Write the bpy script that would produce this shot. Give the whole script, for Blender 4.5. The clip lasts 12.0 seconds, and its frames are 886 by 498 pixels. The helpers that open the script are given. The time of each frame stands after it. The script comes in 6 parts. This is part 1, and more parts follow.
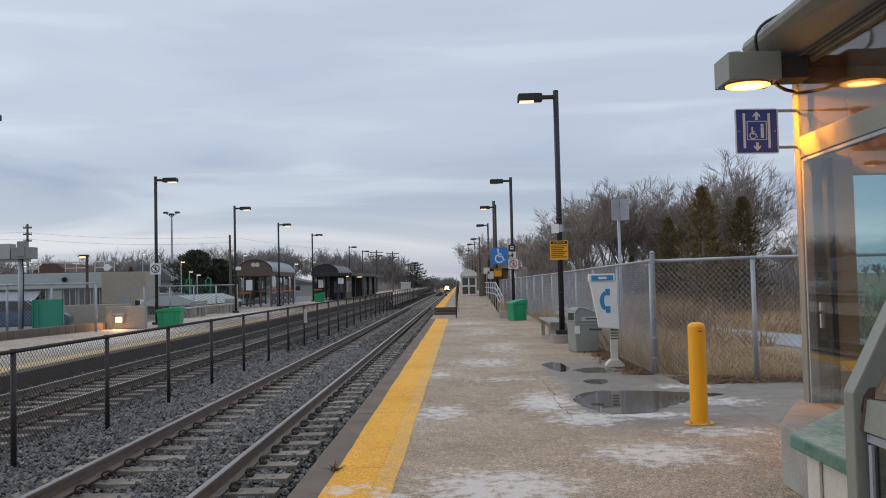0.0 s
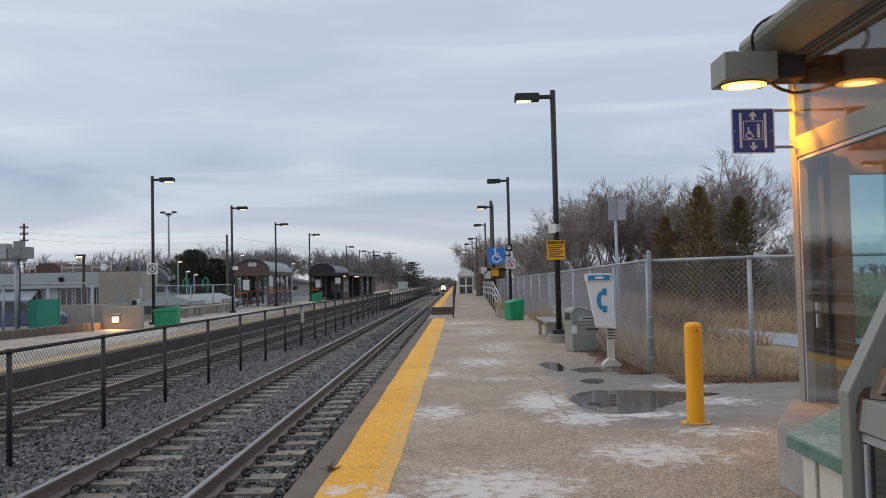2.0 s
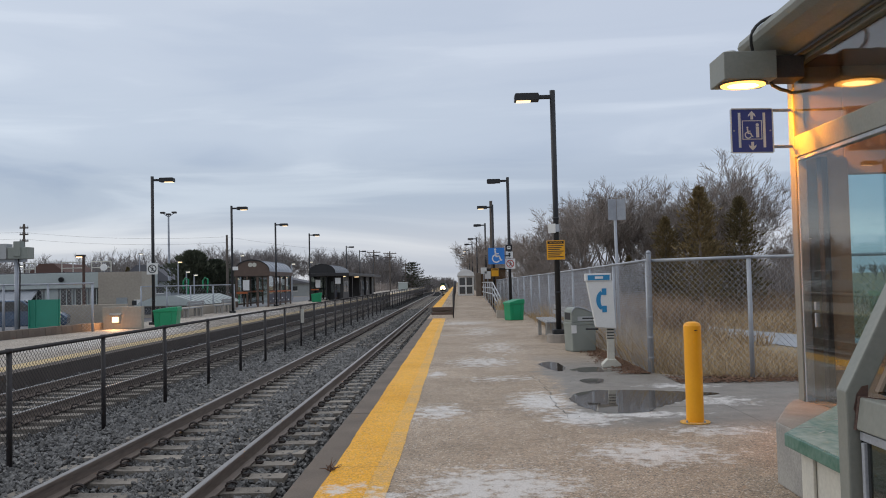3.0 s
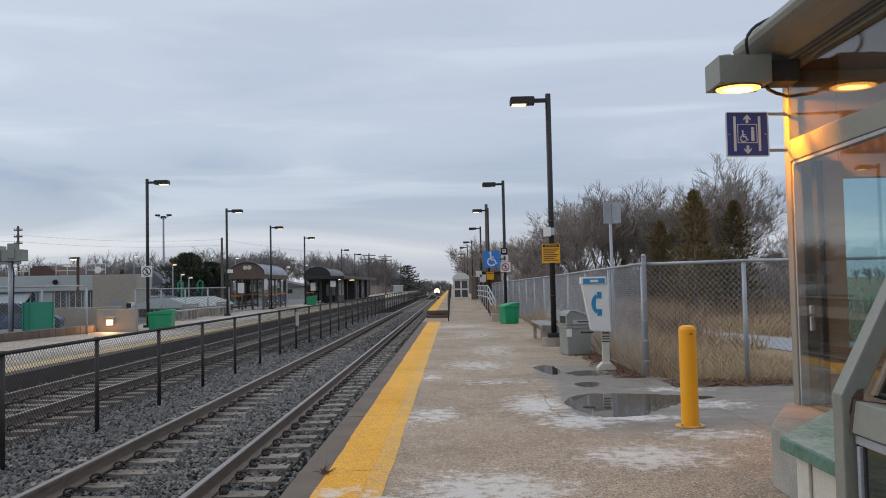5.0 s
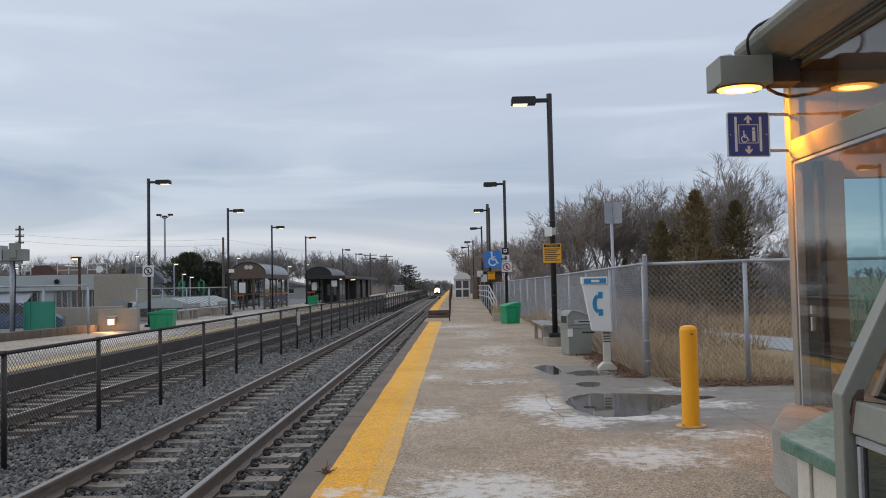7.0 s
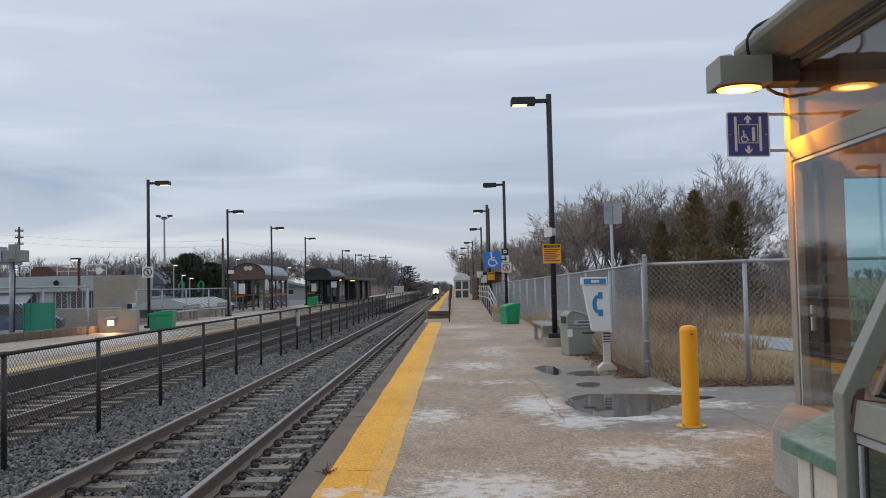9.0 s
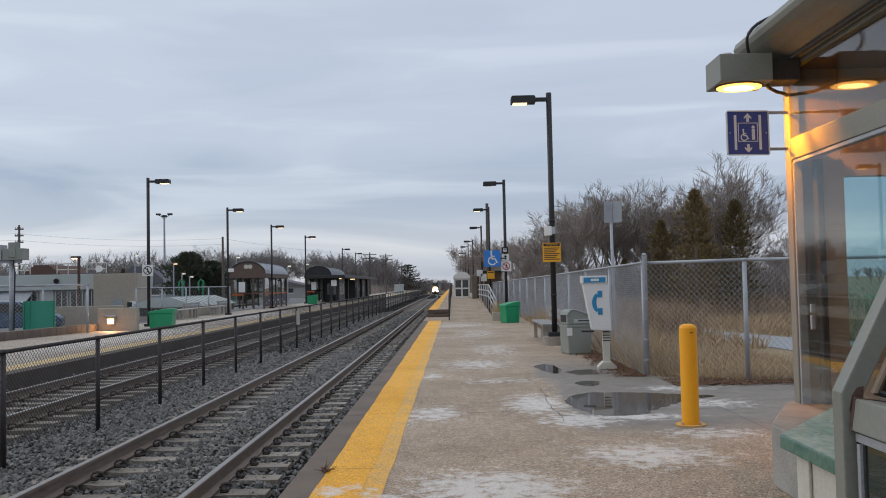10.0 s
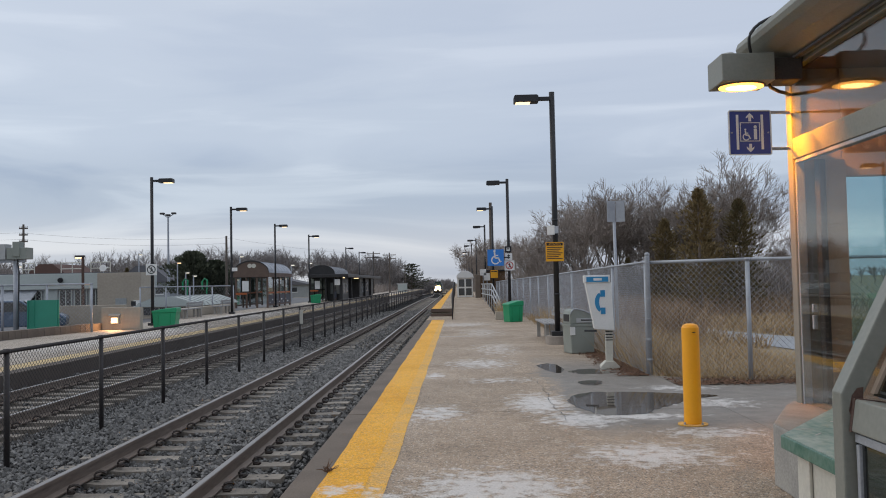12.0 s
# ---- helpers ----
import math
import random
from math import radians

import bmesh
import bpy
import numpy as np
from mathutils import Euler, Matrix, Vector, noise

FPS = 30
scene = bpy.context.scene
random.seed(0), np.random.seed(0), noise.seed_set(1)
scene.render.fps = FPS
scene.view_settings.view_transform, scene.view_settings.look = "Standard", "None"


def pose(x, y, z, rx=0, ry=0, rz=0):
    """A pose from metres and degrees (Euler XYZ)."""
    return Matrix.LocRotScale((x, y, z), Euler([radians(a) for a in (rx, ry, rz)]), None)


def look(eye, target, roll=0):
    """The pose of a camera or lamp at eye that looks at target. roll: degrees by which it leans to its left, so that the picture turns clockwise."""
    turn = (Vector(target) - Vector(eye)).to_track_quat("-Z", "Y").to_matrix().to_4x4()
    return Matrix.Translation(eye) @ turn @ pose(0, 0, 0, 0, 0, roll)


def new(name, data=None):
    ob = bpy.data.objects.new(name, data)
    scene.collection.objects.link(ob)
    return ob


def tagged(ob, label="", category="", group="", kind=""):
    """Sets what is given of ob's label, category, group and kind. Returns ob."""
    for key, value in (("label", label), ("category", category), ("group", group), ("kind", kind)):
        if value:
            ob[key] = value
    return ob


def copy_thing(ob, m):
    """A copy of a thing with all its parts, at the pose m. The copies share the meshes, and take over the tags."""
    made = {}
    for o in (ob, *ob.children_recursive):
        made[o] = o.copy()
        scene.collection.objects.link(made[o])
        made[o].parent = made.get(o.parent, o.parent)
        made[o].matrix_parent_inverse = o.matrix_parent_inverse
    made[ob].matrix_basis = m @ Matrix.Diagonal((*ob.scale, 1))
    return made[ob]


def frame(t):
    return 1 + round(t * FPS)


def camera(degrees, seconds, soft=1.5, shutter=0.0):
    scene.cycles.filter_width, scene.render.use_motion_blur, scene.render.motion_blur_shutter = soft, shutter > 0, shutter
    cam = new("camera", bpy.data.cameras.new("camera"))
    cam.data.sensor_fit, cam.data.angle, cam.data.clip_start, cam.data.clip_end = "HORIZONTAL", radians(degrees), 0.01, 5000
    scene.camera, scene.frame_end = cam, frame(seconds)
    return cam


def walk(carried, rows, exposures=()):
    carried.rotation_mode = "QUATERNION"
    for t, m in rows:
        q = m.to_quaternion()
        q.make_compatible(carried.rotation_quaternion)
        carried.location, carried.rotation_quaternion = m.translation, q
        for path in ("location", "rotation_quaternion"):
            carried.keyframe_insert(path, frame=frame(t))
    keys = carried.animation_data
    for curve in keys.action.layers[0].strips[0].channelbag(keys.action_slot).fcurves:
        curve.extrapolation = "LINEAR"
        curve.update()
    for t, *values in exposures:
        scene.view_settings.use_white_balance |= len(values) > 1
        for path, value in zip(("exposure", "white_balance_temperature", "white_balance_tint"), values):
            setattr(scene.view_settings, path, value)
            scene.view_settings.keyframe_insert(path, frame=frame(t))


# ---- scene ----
cam = camera(54.86, 12.0, soft=1.0)

# time, eye x y z, tilt up, turn to the left, roll
PATH = (
    (0, -0.0044, -0.0087, 1.6628, 2.166, 1.144, -1.307),
    (0.5, -0.0071, -0.0071, 1.6573, 2.165, 1.083, -1.310),
    (1, -0.0014, 0.0023, 1.6599, 2.114, 1.079, -1.292),
    (1.5, -0.0000, -0.0000, 1.6600, 2.111, 1.027, -1.306),
    (2, 0.0032, -0.0043, 1.6623, 2.146, 0.963, -1.314),
    (2.5, 0.0046, -0.0066, 1.6592, 2.141, 0.951, -1.244),
    (3, 0.0082, -0.0133, 1.6570, 2.161, 0.962, -1.336),
    (5, 0.0088, 0.0007, 1.6534, 2.375, 0.642, -1.221),
    (5.5, 0.0122, -0.0083, 1.6582, 2.311, 0.634, -1.218),
    (6, 0.0040, -0.0149, 1.6560, 2.286, 0.579, -1.176),
    (6.5, 0.0042, -0.0161, 1.6581, 2.322, 0.633, -1.189),
    (7, 0.0089, -0.0090, 1.6560, 2.360, 0.721, -1.184),
    (9, 0.0044, -0.0087, 1.6500, 2.417, 0.690, -1.251),
    (9.5, 0.0099, 0.0003, 1.6553, 2.318, 0.755, -1.211),
    (10, 0.0107, -0.0024, 1.6469, 2.325, 0.697, -1.195),
    (10.5, 0.0126, 0.0023, 1.6474, 2.329, 0.645, -1.190),
    (11, 0.0156, 0.0038, 1.6552, 2.258, 0.647, -1.220),
    (11.5, 0.0189, -0.0082, 1.6542, 2.272, 0.732, -1.267),
    (12, 0.0260, -0.0099, 1.6531, 2.266, 0.937, -1.192),
)

def heading(x, y, z, tilt, turn, roll):
    p, q = radians(tilt), radians(turn)
    eye = Vector((x, y, z))
    return look(eye, eye + Vector((-math.sin(q) * math.cos(p), math.cos(q) * math.cos(p), math.sin(p))), roll)


walk(cam, [(t, heading(*r)) for t, *r in PATH])

# ---- world and light: an overcast winter dusk ----
world = bpy.data.worlds.new("overcast_sky")
scene.world = world
world.use_nodes = True
wn, wl = world.node_tree.nodes, world.node_tree.links
wn.clear()


def wnode(kind, **vals):
    n = wn.new(kind)
    for k, v in vals.items():
        n.inputs[k].default_value = v
    return n


def wramp(stops, src):
    r = wn.new("ShaderNodeValToRGB")
    r.color_ramp.interpolation = "EASE"
    while len(r.color_ramp.elements) < len(stops):
        r.color_ramp.elements.new(0.5)
    for e, (p, c) in zip(r.color_ramp.elements, stops):
        e.position, e.color = p, (*c, 1)
    wl.new(src, r.inputs[0])
    return r


def wmix(fac, a, b):
    m = wn.new("ShaderNodeMixRGB")
    for i, s in enumerate((fac, a, b)):
        if isinstance(s, (float, int)):
            m.inputs[i].default_value = s
        else:
            wl.new(s, m.inputs[i])
    return m.outputs[0]


wtc = wn.new("ShaderNodeTexCoord")
wsep = wn.new("ShaderNodeSeparateXYZ")
wl.new(wtc.outputs["Generated"], wsep.inputs[0])
# overcast by height: pale low down, blue grey further up
low = wramp([(0.0, (0.575, 0.60, 0.66)), (0.035, (0.595, 0.63, 0.70)), (0.10, (0.47, 0.545, 0.66)), (0.17, (0.565, 0.64, 0.762)), (0.27, (0.585, 0.655, 0.78)),
             (0.5, (0.67, 0.71, 0.80)), (1.0, (0.95, 0.98, 1.05))], wsep.outputs[2])
# long flat banks of cloud
wmap = wn.new("ShaderNodeMapping")
wmap.inputs["Scale"].default_value = (1.2, 1.2, 9.0)
wmap.inputs["Rotation"].default_value = (0.0, 0.05, 0.0)
wl.new(wtc.outputs["Generated"], wmap.inputs[0])
wno = wnode("ShaderNodeTexNoise", Scale=1.7, Detail=6.0, Roughness=0.5, Distortion=0.7)
wl.new(wmap.outputs[0], wno.inputs["Vector"])
bank = wramp([(0.32, (0.80, 0.84, 0.90)), (0.5, (0.98, 0.99, 1.0)), (0.66, (1.26, 1.23, 1.18))], wno.outputs[0])
wmul = wn.new("ShaderNodeMixRGB")
wmul.blend_type = "MULTIPLY"
wfade = wnode("ShaderNodeMapRange")
for wk, wv in (("From Min", 0.13), ("From Max", 0.26), ("To Min", 1.0), ("To Max", 0.4)):
    wfade.inputs[wk].default_value = wv
wl.new(wsep.outputs[2], wfade.inputs[0])
wl.new(wfade.outputs[0], wmul.inputs[0])
wl.new(low.outputs[0], wmul.inputs[1])
wl.new(bank.outputs[0], wmul.inputs[2])
# the west side is lighter than the east
side = wramp([(0.0, (1.12, 1.125, 1.11)), (0.45, (1.015, 1.02, 1.02)), (0.62, (0.98, 0.985, 1.0)), (1.0, (0.80, 0.86, 0.96))], wsep.outputs[0])
madd = wn.new("ShaderNodeMath")
madd.operation = "MULTIPLY_ADD"
madd.inputs[1].default_value, madd.inputs[2].default_value = 0.5, 0.5
wl.new(wsep.outputs[0], madd.inputs[0])
wl.new(madd.outputs[0], side.inputs[0])
wmul2 = wn.new("ShaderNodeMixRGB")
wmul2.blend_type = "MULTIPLY"
wmul2.inputs[0].default_value = 1.0
wl.new(wmul.outputs[0], wmul2.inputs[1])
wl.new(side.outputs[0], wmul2.inputs[2])
bg = wnode("ShaderNodeBackground", Strength=1.0)
wl.new(wmul2.outputs[0], bg.inputs[0])
nish = wn.new("ShaderNodeTexSky")
nish.sky_type, nish.sun_disc, nish.sun_elevation, nish.sun_rotation = "NISHITA", False, radians(9), radians(-70)
bg2 = wnode("ShaderNodeBackground", Strength=0.05)
wl.new(nish.outputs[0], bg2.inputs[0])
wmixs = wnode("ShaderNodeMixShader")
wmixs.inputs[0].default_value = 0.08
wl.new(bg.outputs[0], wmixs.inputs[1])
wl.new(bg2.outputs[0], wmixs.inputs[2])
wout = wn.new("ShaderNodeOutputWorld")
wl.new(wmixs.outputs[0], wout.inputs[0])

sun = new("sun", bpy.data.lights.new("sun", "SUN"))
sun.data.energy, sun.data.angle, sun.data.color = 0.5, radians(40), (1.0, 0.96, 0.9)
sun.matrix_world = look((-60, 30, 35), (0, 10, 0))


# ---- materials ----
def mat(name, a, b=None, scale=3.0, fine=40.0, rough=0.7, metal=0.0, bump=0.15, mix=0.5, rvar=0.1, stretch=(1, 1, 1), island=0.0, spec=0.5, dist=0.01):
    """Two tones mixed by coarse and fine noise, with relief from the fine one."""
    m = bpy.data.materials.new(name)
    m.use_nodes = True
    n, l = m.node_tree.nodes, m.node_tree.links
    p = n["Principled BSDF"]
    b = b or tuple(c * 0.7 for c in a)
    tc = n.new("ShaderNodeTexCoord")
    mp = n.new("ShaderNodeMapping")
    mp.inputs["Scale"].default_value = stretch
    l.new(tc.outputs["Object"], mp.inputs[0])
    n1, n2 = n.new("ShaderNodeTexNoise"), n.new("ShaderNodeTexNoise")
    for q, s, d in ((n1, scale, 4.0), (n2, fine, 3.0)):
        q.inputs["Scale"].default_value, q.inputs["Detail"].default_value = s, d
        l.new(mp.outputs[0], q.inputs["Vector"])
    add = n.new("ShaderNodeMath")
    add.operation = "ADD"
    l.new(n1.outputs[0], add.inputs[0])
    l.new(n2.outputs[0], add.inputs[1])
    last = add.outputs[0]
    if island:
        g = n.new("ShaderNodeNewGeometry")
        o = n.new("ShaderNodeObjectInfo")
        for src in (g.outputs["Random Per Island"], o.outputs["Random"]):
            ma = n.new("ShaderNodeMath")
            ma.operation = "MULTIPLY_ADD"
            l.new(src, ma.inputs[0])
            ma.inputs[1].default_value = island
            l.new(last, ma.inputs[2])
            last = ma.outputs[0]
    mr = n.new("ShaderNodeMapRange")
    mr.inputs["From Min"].default_value, mr.inputs["From Max"].default_value = 0.72 - (1 - mix) * 0.2 + island * 0.5, 1.28 + island * 1.5
    l.new(last, mr.inputs[0])
    mx = n.new("ShaderNodeMixRGB")
    mx.inputs[1].default_value, mx.inputs[2].default_value = (*a, 1), (*b, 1)
    l.new(mr.outputs[0], mx.inputs[0])
    l.new(mx.outputs[0], p.inputs["Base Color"])
    rr = n.new("ShaderNodeMapRange")
    rr.inputs["To Min"].default_value, rr.inputs["To Max"].default_value = max(0.03, rough - rvar), min(1.0, rough + rvar)
    l.new(n1.outputs[0], rr.inputs[0])
    l.new(rr.outputs[0], p.inputs["Roughness"])
    p.inputs["Metallic"].default_value = metal
    p.inputs["Specular IOR Level"].default_value = spec
    if bump:
        bp = n.new("ShaderNodeBump")
        bp.inputs["Strength"].default_value, bp.inputs["Distance"].default_value = bump, dist
        l.new(n2.outputs[0], bp.inputs["Height"])
        l.new(bp.outputs[0], p.inputs["Normal"])
    return m


def glow(name, colour, strength):
    m = bpy.data.materials.new(name)
    m.use_nodes = True
    p = m.node_tree.nodes["Principled BSDF"]
    p.inputs["Base Color"].default_value = (*colour, 1)
    p.inputs["Emission Color"].default_value = (*colour, 1)
    p.inputs["Emission Strength"].default_value = strength
    return m


def glass_mat(name, tint=(0.9, 0.95, 0.95), gloss=0.02, power=3.2):
    """A thin pane: mostly clear, with mirror gloss that grows at a slant."""
    m = bpy.data.materials.new(name)
    m.use_nodes = True
    n, l = m.node_tree.nodes, m.node_tree.links
    n.clear()
    t, g, f, pw, ad, mx, o = (n.new("ShaderNode" + k) for k in ("BsdfTransparent", "BsdfGlossy", "LayerWeight", "Math", "Math", "MixShader", "OutputMaterial"))
    t.inputs[0].default_value = (*tint, 1)
    g.inputs["Roughness"].default_value = gloss
    f.inputs["Blend"].default_value = 0.5
    pw.operation, ad.operation = "POWER", "MULTIPLY_ADD"
    pw.inputs[1].default_value = power
    ad.inputs[1].default_value, ad.inputs[2].default_value = 0.8, 0.05
    l.new(f.outputs["Facing"], pw.inputs[0])
    l.new(pw.outputs[0], ad.inputs[0])
    l.new(ad.outputs[0], mx.inputs[0])
    l.new(t.outputs[0], mx.inputs[1])
    l.new(g.outputs[0], mx.inputs[2])
    l.new(mx.outputs[0], o.inputs[0])
    return m


def platform_mat(name, tone_a, tone_b, damp, salts, damp_x=None, grain=1.0):
    """Exposed aggregate concrete: grit, broad stains, a damp side and ragged patches of dried salt."""
    m = bpy.data.materials.new(name)
    m.use_nodes = True
    n, l = m.node_tree.nodes, m.node_tree.links
    p = n["Principled BSDF"]
    tc = n.new("ShaderNodeTexCoord")
    pos = tc.outputs["Object"]

    def noise_at(scale, detail, rough=0.55):
        q = n.new("ShaderNodeTexNoise")
        q.inputs["Scale"].default_value, q.inputs["Detail"].default_value, q.inputs["Roughness"].default_value = scale, detail, rough
        l.new(pos, q.inputs["Vector"])
        return q.outputs[0]

    def calc(op, x, y, z=0.0):
        q = n.new("ShaderNodeMath")
        q.operation = op
        for i, s in enumerate((x, y, z)):
            if isinstance(s, (int, float)):
                q.inputs[i].default_value = s
            else:
                l.new(s, q.inputs[i])
        return q.outputs[0]

    def span(x, lo, hi, to0=0.0, to1=1.0):
        q = n.new("ShaderNodeMapRange")
        for k, s in (("From Min", lo), ("From Max", hi), ("To Min", to0), ("To Max", to1)):
            q.inputs[k].default_value = s
        l.new(x, q.inputs[0])
        return q.outputs[0]

    def blend(fac, x, y, mode="MIX"):
        q = n.new("ShaderNodeMixRGB")
        q.blend_type = mode
        for i, s in enumerate((fac, x, y)):
            if isinstance(s, tuple):
                q.inputs[i].default_value = (*s, 1)
            elif isinstance(s, (int, float)):
                q.inputs[i].default_value = s
            else:
                l.new(s, q.inputs[i])
        return q.outputs[0]

    broad, mid, grit = noise_at(0.55, 5), noise_at(4.0, 5, 0.65), noise_at(75, 3, 0.7)
    vo = n.new("ShaderNodeTexVoronoi")
    vo.inputs["Scale"].default_value = 46
    l.new(pos, vo.inputs["Vector"])
    col = blend(span(calc("ADD", broad, mid), 0.75, 1.25), tone_a, tone_b)
    pit = noise_at(22, 5, 0.75)
    col = blend(0.8 * grain, col, blend(span(grit, 0.36, 0.64), (0.2, 0.19, 0.18), (1.8, 1.8, 1.8)), "MULTIPLY")
    col = blend(0.75 * grain, col, blend(span(pit, 0.36, 0.62), (0.55, 0.53, 0.51), (1.22, 1.22, 1.22)), "MULTIPLY")
    sv = n.new("ShaderNodeSeparateColor")
    l.new(vo.outputs["Color"], sv.inputs[0])
    pebble = span(vo.outputs["Distance"], 0.55, 0.30)
    col = blend(calc("MULTIPLY", calc("MULTIPLY", span(sv.outputs[0], 0.78, 0.84), pebble), 0.9 * grain), col, (0.62, 0.56, 0.48))
    col = blend(calc("MULTIPLY", calc("MULTIPLY", span(sv.outputs[1], 0.74, 0.82), pebble), 0.95 * grain), col, (0.085, 0.072, 0.06))
    rough = span(broad, 0.3, 0.7, 0.6, 0.85)
    if damp_x is not None:
        sp = n.new("ShaderNodeSeparateXYZ")
        l.new(pos, sp.inputs[0])
        wob = calc("MULTIPLY_ADD", mid, 0.9, calc("MULTIPLY", broad, 1.4))
        wet = span(calc("SUBTRACT", calc("ADD", sp.outputs[0], wob), 1.15), damp_x, damp_x + 0.25)
        near = span(sp.outputs[1], 9.0, 9.9)
        wet = calc("MULTIPLY", wet, calc("MULTIPLY", near, span(sp.outputs[1], 19.0, 16.0)))
        col = blend(wet, col, blend(span(mid, 0.35, 0.65), damp, tuple(c * 0.7 for c in damp)))
        rough = calc("SUBTRACT", rough, calc("MULTIPLY", wet, 0.20))
    last = None
    for cx, cy, rx, ry, k in salts:
        s, q, e = (n.new("ShaderNodeVectorMath") for _ in range(3))
        s.operation, q.operation, e.operation = "SUBTRACT", "MULTIPLY", "LENGTH"
        s.inputs[1].default_value, q.inputs[1].default_value = (cx, cy, 0), (0.78 / rx, 0.78 / ry, 0)
        l.new(pos, s.inputs[0])
        l.new(s.outputs[0], q.inputs[0])
        l.new(q.outputs[0], e.inputs[0])
        v = span(e.outputs["Value"], 1.15, 0.25, 0.0, k)
        last = v if last is None else calc("MAXIMUM", last, v)
    if last is not None:
        rag = noise_at(6.5, 8, 0.72)
        mask = span(calc("MULTIPLY_ADD", last, 0.28, rag), 0.615, 0.765)
        mask = calc("MULTIPLY", mask, span(last, 0.0, 0.25))
        mask = calc("MULTIPLY", mask, span(grit, 0.30, 0.55, 0.35, 0.95))
        col = blend(mask, col, (0.67, 0.645, 0.615))
    l.new(col, p.inputs["Base Color"])
    l.new(rough, p.inputs["Roughness"])
    bp = n.new("ShaderNodeBump")
    bp.inputs["Strength"].default_value, bp.inputs["Distance"].default_value = 0.5, 0.008
    l.new(grit, bp.inputs["Height"])
    l.new(bp.outputs[0], p.inputs["Normal"])
    return m


M = {}
M["concrete"] = platform_mat("platform_concrete", (0.44, 0.338, 0.240), (0.28, 0.215, 0.152), (0.235, 0.208, 0.175),
                             [(0.27, 6.9, 0.75, 0.75, 1.0), (0.0, 5.9, 0.9, 0.4, 0.9), (0.45, 17.4, 0.8, 1.2, 0.8), (0.95, 21.2, 0.7, 2.6, 0.6), (1.1, 11.6, 0.45, 1.1, 1.0), (-0.27, 10.9, 0.4, 0.7, 0.9),
                              (1.8, 8.1, 0.75, 0.65, 0.9), (-0.41, 15.3, 0.2, 0.5, 0.9), (1.45, 10.2, 0.5, 0.6, 1.0), (0.75, 28.0, 0.8, 3.2, 0.6), (0.7, 14.4, 0.7, 0.5, 0.65), (2.7, 9.2, 0.6, 0.35, 0.8),
                              (2.2, 10.35, 0.7, 0.25, 1.0), (3.4, 11.4, 0.6, 0.5, 0.8), (3.3, 13.0, 0.6, 0.3, 0.9), (0.2, 33.5, 1.3, 1.8, 0.7), (-0.75, 6.6, 0.45, 0.3, 0.9)], damp_x=1.35)
M["concrete_far"] = platform_mat("far_platform_concrete", (0.43, 0.375, 0.31), (0.29, 0.25, 0.205), (0.3, 0.3, 0.3), [(-11.5, 30, 1.5, 9, 0.9), (-12, 50, 2, 9, 0.9)])
M["edge"] = mat("edge_concrete", (0.185, 0.142, 0.106), (0.105, 0.084, 0.066), 1.5, 60, 0.8, bump=0.4)
M["yellow_far"] = mat("faded_yellow_line", (0.62, 0.44, 0.17), (0.45, 0.35, 0.21), 1.5, 30, 0.7, bump=0.2)
M["kerb"] = mat("kerb_concrete", (0.42, 0.40, 0.36), (0.26, 0.25, 0.23), 2.0, 50, 0.8, bump=0.3)
M["pinkstone"] = mat("worn_tan_concrete", (0.37, 0.325, 0.28), (0.23, 0.20, 0.17), 4.0, 60, 0.7, bump=0.3)
M["yellow"] = platform_mat("yellow_paint", (0.86, 0.43, 0.012), (0.74, 0.35, 0.02), (0.5, 0.3, 0.1), [(-1.0, 6.9, 0.35, 0.25, 0.7)], grain=0.4)
M["yellow_worn"] = platform_mat("worn_yellow_paint", (0.83, 0.43, 0.03), (0.62, 0.37, 0.12), (0.5, 0.3, 0.1), [(-0.7, 6.6, 0.3, 0.4, 0.7)], grain=0.4)
# bollard yellow pushed to orange: the lantern's light is mixed into the paint
M["bollard"] = mat("lamplit_bollard_yellow", (0.95, 0.43, 0.010), (0.90, 0.385, 0.008), 3.0, 30, 0.45, bump=0.04)
M["black"] = mat("black_paint", (0.010, 0.011, 0.013), (0.018, 0.019, 0.022), 3, 60, 0.5, bump=0.05)
M["darkpost"] = mat("dark_fence_steel", (0.026, 0.024, 0.026), (0.05, 0.043, 0.04), 6, 60, 0.6, bump=0.1)
M["galv"] = mat("galvanised_steel", (0.44, 0.465, 0.505), (0.31, 0.33, 0.36), 4, 70, 0.5, metal=0.25, bump=0.08)
M["galvwire"] = mat("dull_galvanised_wire", (0.46, 0.475, 0.50), (0.31, 0.32, 0.34), 4, 40, 0.55, metal=0.25, bump=0)
M["railsteel"] = mat("rail_steel", (0.25, 0.20, 0.16), (0.15, 0.115, 0.092), 3, 50, 0.6, metal=0.2, stretch=(1, 0.1, 1))
M["railhead"] = mat("polished_rail_head", (0.34, 0.315, 0.295), (0.23, 0.21, 0.195), 3, 60, 0.38, metal=0.6, stretch=(1, 0.05, 1), bump=0.02)
M["tie"] = mat("concrete_tie", (0.37, 0.33, 0.28), (0.13, 0.112, 0.092), 5, 50, 0.85, bump=0.3, island=0.45)
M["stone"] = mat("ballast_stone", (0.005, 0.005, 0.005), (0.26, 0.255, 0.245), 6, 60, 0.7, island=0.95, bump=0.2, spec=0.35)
M["edge_far"] = mat("dirty_platform_face", (0.06, 0.046, 0.037), (0.10, 0.08, 0.066), 1.2, 30, 0.85, bump=0.4)
# wire colour darkened to read as a silhouette against the bright platform
M["wire"] = mat("silhouette_dark_wire", (0.045, 0.042, 0.042), (0.075, 0.068, 0.064), 4, 40, 0.6, bump=0)
